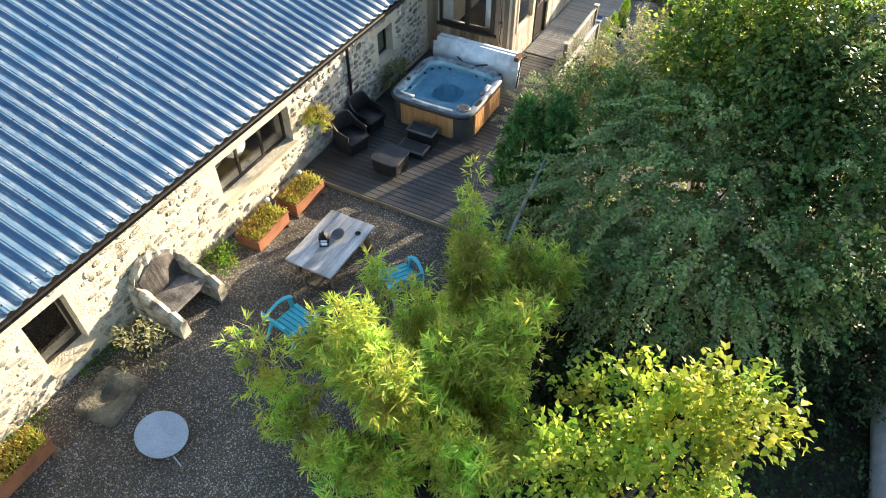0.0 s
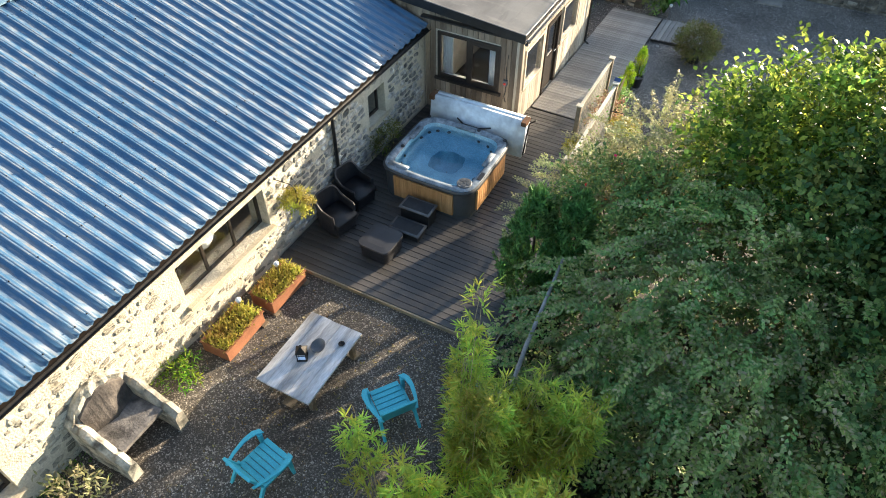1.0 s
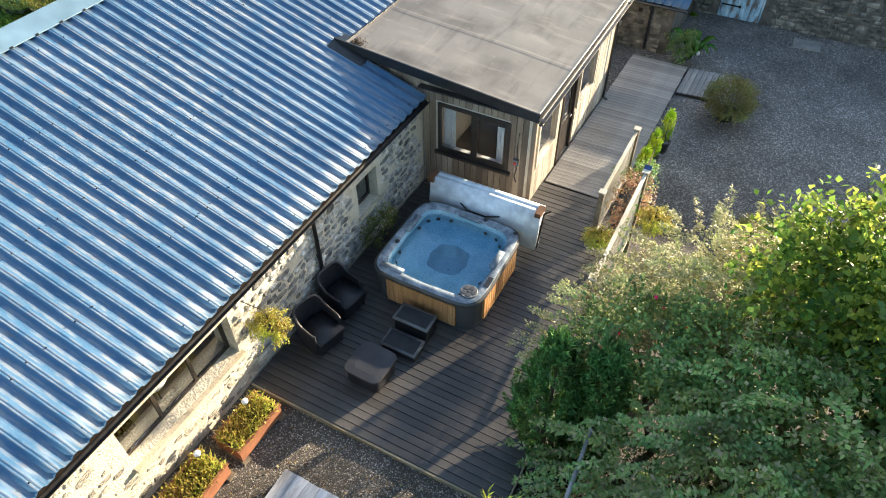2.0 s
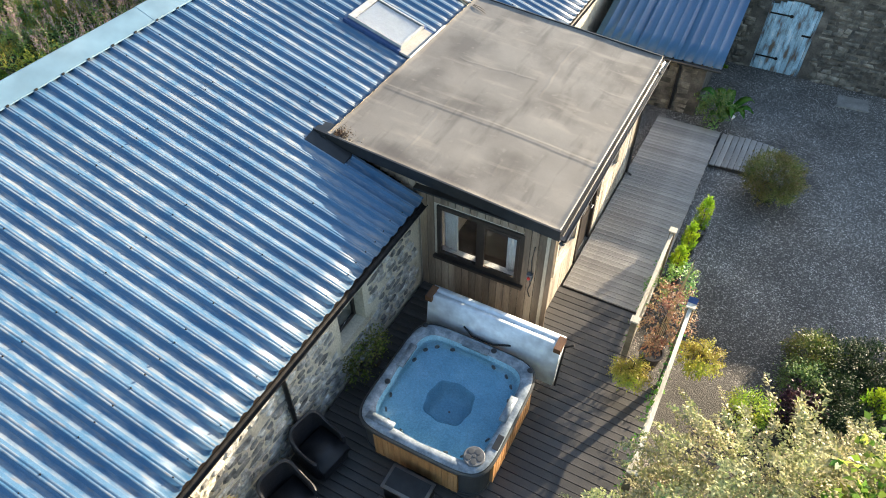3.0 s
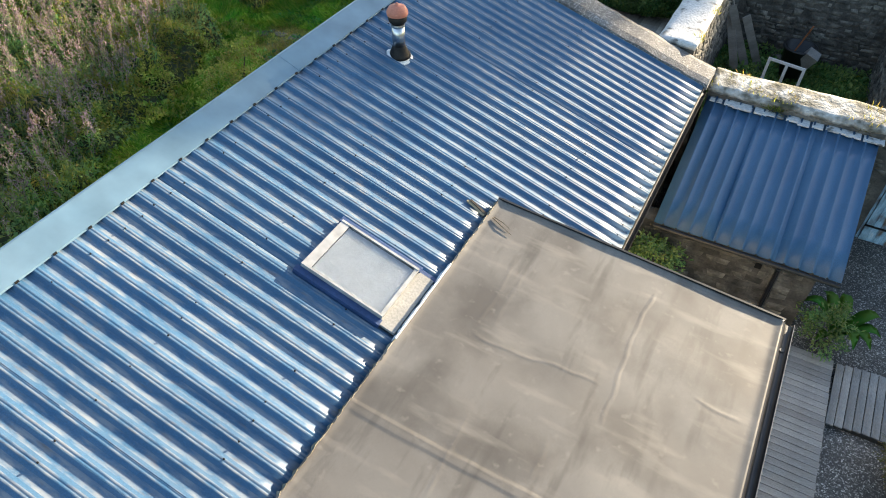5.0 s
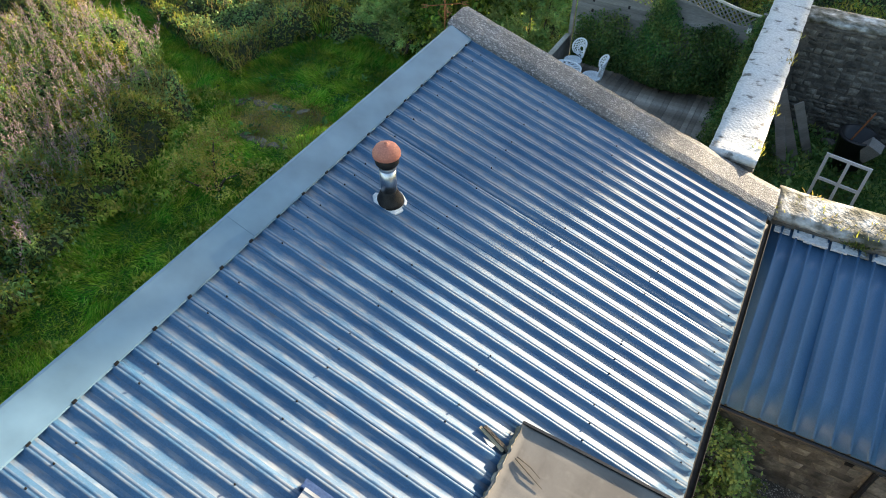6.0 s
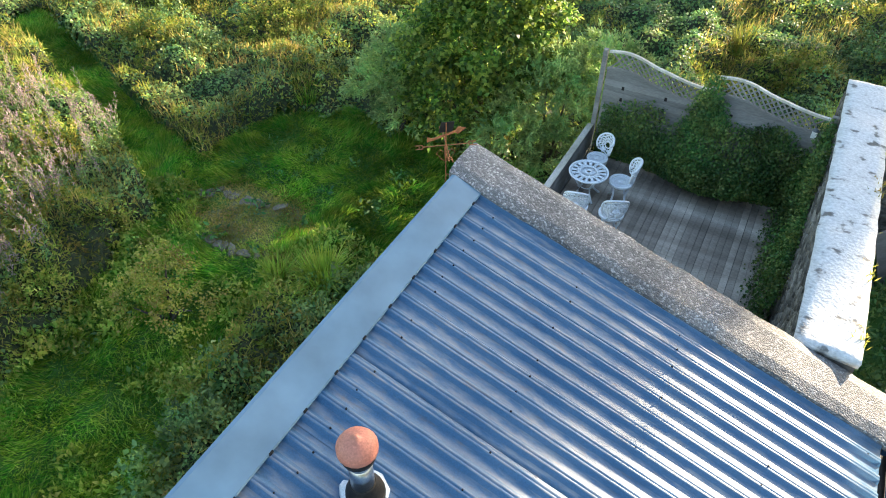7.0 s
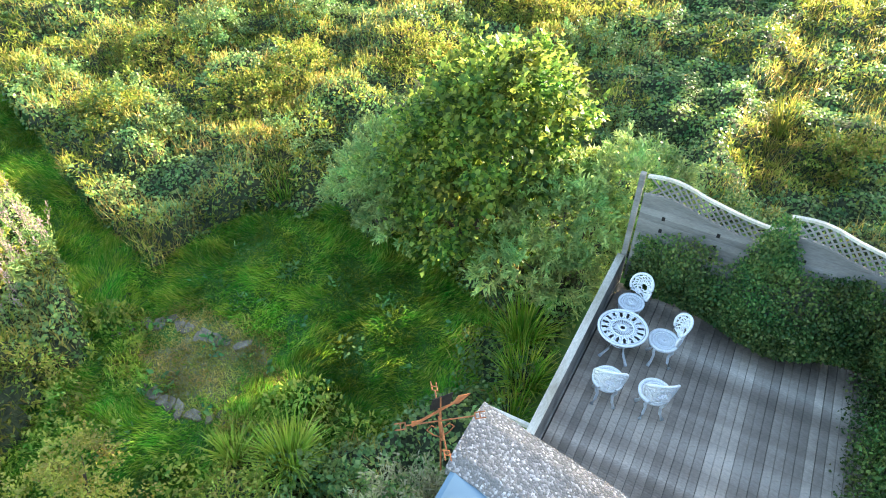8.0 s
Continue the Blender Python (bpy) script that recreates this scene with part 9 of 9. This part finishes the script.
def ivy():
    """Ivy over the fence and down the white wall, spilling on the deck."""
    def sheet(n, fn, label):
        p, nm = fn(n)
        ax = np.array([0, 0, -0.7]) + 0.7 * rng.normal(size=p.shape)
        s = rng.uniform(0.5, 1.4, len(p))
        leaves("ivy", p, ax, nm + 0.9 * rng.normal(size=p.shape), 0.058 * s, 0.048 * s, L_IVY, None, label=label, category="ivy", kind="stuff")
    def on_fence(n):
        x, z = rng.uniform(-5.9, -1.2, n), rng.uniform(0.38, 3.15, n)
        u = (x + 5.9) / 4.7
        lim = 1.45 + 0.5 * u + 0.3 * np.sin(x * 2.1) + 1.85 * np.exp(-((x + 3.62) / 0.4) ** 2)
        q = np.stack([x, 0 * x, z], 1)
        k = z < (lim + 0.25 * lump(q, 3.0)) * rng.uniform(0.72, 1.12, n)
        x, z, u = x[k], z[k], u[k]
        bulge = (0.12 + 0.95 * np.sin(np.pi * np.clip((1.7 - z) / 1.5, 0, 1)) * (0.6 + 0.4 * np.sin(x * 1.7 + 1)) * (0.35 + 1.2 * u)) * rng.uniform(0.35, 1.0, len(x)) ** 0.7
        return np.stack([x, 19.7 - bulge, z], 1), np.tile([0.0, -0.8, 0.6], (len(x), 1))
    def on_wall(n):
        y, z = rng.uniform(13.6, 19.7, n), rng.uniform(0.38, 2.75, n)
        q = np.stack([0 * y, y, z], 1)
        k = z < 0.9 + 1.9 * smooth01(15.5, 18.5, y) + 0.5 * lump(q, 2.2)
        y, z = y[k], z[k]
        return np.stack([-1.12 - np.abs(rng.normal(0, 0.1, len(y))) - 0.6 * np.clip((1.4 - z) / 1.2, 0, 1) * rng.uniform(0, 1, len(y)), y, z], 1), np.tile([-0.8, 0.0, 0.5], (len(y), 1))
    sheet(52000, on_fence, "thick dark ivy covering the lower fence and spilling over the deck")
    sheet(24000, on_wall, "ivy and creeper on the side of the whitewashed wall")


ivy()


def wall_growth(n, xr, yr, z, label, material=L_YELLOW):
    p = np.stack([rng.uniform(*xr, n), rng.uniform(*yr, n), np.full(n, z)], 1)
    p = p[lump(p, 2.7, 3.0) > 0.25]
    leaves("wall_top_weeds", p, np.array([0, 0, 1.0]) + 0.5 * rng.normal(size=p.shape), rand_dirs(len(p)), 0.16 * rng.uniform(0.4, 1.2, len(p)), 0.022, material, None, label=label, category="weeds", kind="stuff")


wall_growth(900, (0.2, 9.0), (12.45, 13.4), 2.32, "yellowed weeds rooted on top of the wall")
wall_growth(500, (-0.4, -0.2), (13.0, 19.0), 2.85, "dry weeds along the whitewashed wall edge")
wall_growth(3500, (0.3, 6.0), (12.38, 12.62), 2.2, "moss and weeds above the shed roof", L_MOSS)
scattered("ruin_weeds", "ferns and weeds inside the ruin", 9000, (-0.2, 4.0), (13.5, 20.3), L_BRAMBLE, (0.12, 0.06), None, 0.1, (0, 0, 0.6), 0.7, clump=0.4)


def grass_stones():
    random.seed(5)
    rows = [((-16.1, 14.5), (-15.0, 15.3), 7), ((-15.0, 15.35), (-13.0, 15.5), 11), ((-14.2, 13.8), (-12.6, 13.65), 8), ((-12.6, 13.7), (-11.8, 14.1), 4)]
    for (xa, ya), (xb, yb), n in rows:
        for k in range(n):
            u = (k + random.uniform(0.1, 0.9)) / n
            x, y = xa + (xb - xa) * u + random.uniform(-0.12, 0.12), ya + (yb - ya) * u + random.uniform(-0.12, 0.12)
            s = thing("path_stone", "flat grey-brown stone sunk in the grass", "stone", pose(x, y, gz(x, y) + 0.005, random.uniform(-6, 6), random.uniform(-6, 6), random.uniform(0, 180)), "path stones")
            w = [random.uniform(0.6, 1.25) for j in range(7)]
            r = random.uniform(0.07, 0.17)
            ring = [(r * w[j] * 1.4 * math.cos(j * 0.9), r * w[j] * math.sin(j * 0.9)) for j in range(7)]
            part("stone", loft([[(a, b, -0.05) for a, b in ring], [(a, b, 0.03) for a, b in ring], [(a * 0.86, b * 0.86, 0.05) for a, b in ring]]), M_PATHSTONE, s)


grass_stones()


def roof_offcuts():
    t = thing("timber_offcut", "thin dark weathered batten lying on the sheets at the roof corner", "timber", pose(-1.9, 5.63, roof_z(-1.9) + 0.045, 0, 14, -17))
    part("batten", rounded(boxes((-0.23, 0.22, -0.02, 0.022, 0, 0.028)), 0.006, 1), M_BARK, t)
    part("split_edge", rounded(boxes((-0.26, 0.12, -0.062, -0.024, 0, 0.018)), 0.005, 1), M_EDGE, t, "pale split edge")
    t = thing("roof_twig", "dry twigs lying on the membrane corner", "twig", pose(-1.45, 5.42, flat_z(-1.45) + 0.022, 0, 5, -20))
    part("twig", tube(bmesh.new(), [(-0.2, 0.02, 0.0), (0.0, 0.0, 0.012), (0.23, -0.01, 0.0)], [0.009, 0.007, 0.004], 5), M_BARK, t)
    part("twig", tube(bmesh.new(), [(-0.2, 0.05, 0.0), (-0.02, 0.07, 0.008), (0.14, 0.06, 0.0)], [0.008, 0.006, 0.003], 5), M_BARK, t)
    random.seed(11)
    t = tagged(new("roof_debris"), "brown leaf litter and moss heaped in the corner of the membrane roof", "debris", kind="stuff")
    n = 600
    pts = np.stack([-1.64 + np.abs(rng.normal(0, 0.15, n)), -0.07 + np.abs(rng.normal(0, 0.12, n)), np.zeros(n)], 1)
    pts[:, 2] = flat_z(pts[:, 0]) + 0.012 + 0.03 * rng.uniform(0, 1, n) * np.exp(-((pts[:, 0] + 1.62) / 0.3) ** 2)
    leaves("litter", pts, rand_dirs(n) * np.array([1, 1, 0.4]), rand_dirs(n), 0.03 * rng.uniform(0.4, 1.5, n), 0.013, L_BARKBIT, t, kind="stuff")


roof_offcuts()


def side_log():
    l = thing("weathered_log", "long grey weathered log edging the dark bed", "log", Matrix.Translation((12.75, -8.2, 0.2)))
    loops = []
    for k, u in enumerate(np.linspace(-4, 4, 14)):
        loops.append([(0.05 * math.sin(u) - 0.05 * u + (0.27 + 0.03 * math.sin(k)) * math.cos(b) * (1 + 0.08 * math.sin(5 * b + k)), u, 0.2 + 0.27 * math.sin(b)) for b in (2 * math.pi * j / 16 for j in range(16))])
    part("log", loft(loops), M_POLE, l, smooth=True)
    c = thing("blue_tarpaulin", "blue sheet lying beyond the grey log", "tarpaulin", Matrix.Translation((13.9, -9.0, 0.22)))
    part("sheet", rounded(boxes((-0.85, 0.9, -3, 3, -0.02, 0.12)), 0.05, 2), M_TARP, c)


side_log()

# ---- stones of the sunlit house wall ----
def wall_stones():
    holes = [(a - 0.1, b + 0.1, c - 0.14, d + 0.12) for a, b, c, d in WALL_HOLES]
    r = random.Random(17)
    shapes = []
    for k in range(24):
        bm = bmesh.new()
        n = r.choice((5, 6, 6, 7))
        lo, hi = [], []
        for j in range(n):
            a = 2 * math.pi * (j + r.uniform(-0.25, 0.25)) / n
            q = r.uniform(0.8, 1.12)
            y, z = 0.5 * math.copysign(abs(math.cos(a)) ** 0.7, math.cos(a)) * q, 0.5 * math.copysign(abs(math.sin(a)) ** 0.7, math.sin(a)) * q
            lo.append(bm.verts.new((-0.02, y, z)))
            hi.append(bm.verts.new((r.uniform(0.5, 1.0), y * 0.76, z * 0.72)))
        bm.faces.new(hi)
        for j in range(n):
            bm.faces.new((lo[j], lo[(j + 1) % n], hi[(j + 1) % n], hi[j]))
        bmesh.ops.recalc_face_normals(bm, faces=bm.faces)
        me = bpy.data.meshes.new("stone")
        bm.to_mesh(me)
        bm.free()
        me.materials.append(M_STONE)
        shapes.append(me)
    near, far = [], []
    z = 0.12
    while z < 2.3:
        h = r.uniform(0.10, 0.19)
        y = -14.8
        while y < -0.1:
            w = r.uniform(0.12, 0.36)
            c = (y + w / 2, z + h / 2 + r.uniform(-0.03, 0.03))
            y += w + 0.03
            if c[0] + w / 2 > -0.05 or any(c[0] - w / 2 < b and c[0] + w / 2 > a and c[1] - h / 2 < e and c[1] + h / 2 > d for a, b, d, e in holes) or r.random() < (0.22 if c[0] < -6.3 else 0.04):
                continue
            row = (c, w * (1.0 if c[0] < -6.3 else 1.12), h * r.uniform(0.75, 1.05), r.uniform(0.008, 0.028) if c[0] < -6.3 else r.uniform(0.02, 0.05), r.uniform(-10, 10), r.choice(shapes))
            (near if -11.6 < c[0] < -6.9 and len(near) < 300 else far).append(row)
        z += h + 0.015
    for (cy, cz), w, h, d, a, me in near:
        shared_part("stone", me, wall_east, Matrix.Translation((0, cy, cz)) @ Matrix.Rotation(math.radians(a), 4, "X") @ Matrix.Diagonal((d, w, h, 1)))
    limed, grey = bmesh.new(), bmesh.new()
    for (cy, cz), w, h, d, a, me in far:
        bm = limed if cy < -6.3 + 0.6 * math.sin(cz * 5) else grey
        m = Matrix.Translation((0, cy, cz)) @ Matrix.Rotation(math.radians(a), 4, "X") @ Matrix.Diagonal((d, w, h, 1))
        vs = [bm.verts.new(m @ v.co) for v in me.vertices]
        for p in me.polygons:
            bm.faces.new([vs[i] for i in p.vertices])
    part("stonework", limed, M_STONE_I, wall_east, "limewashed rubble stones in the wall face", kind="stuff")
    part("stonework", grey, M_GREYSTONE, wall_east, "bare grey rubble stones beside the deck", kind="stuff")


wall_stones()
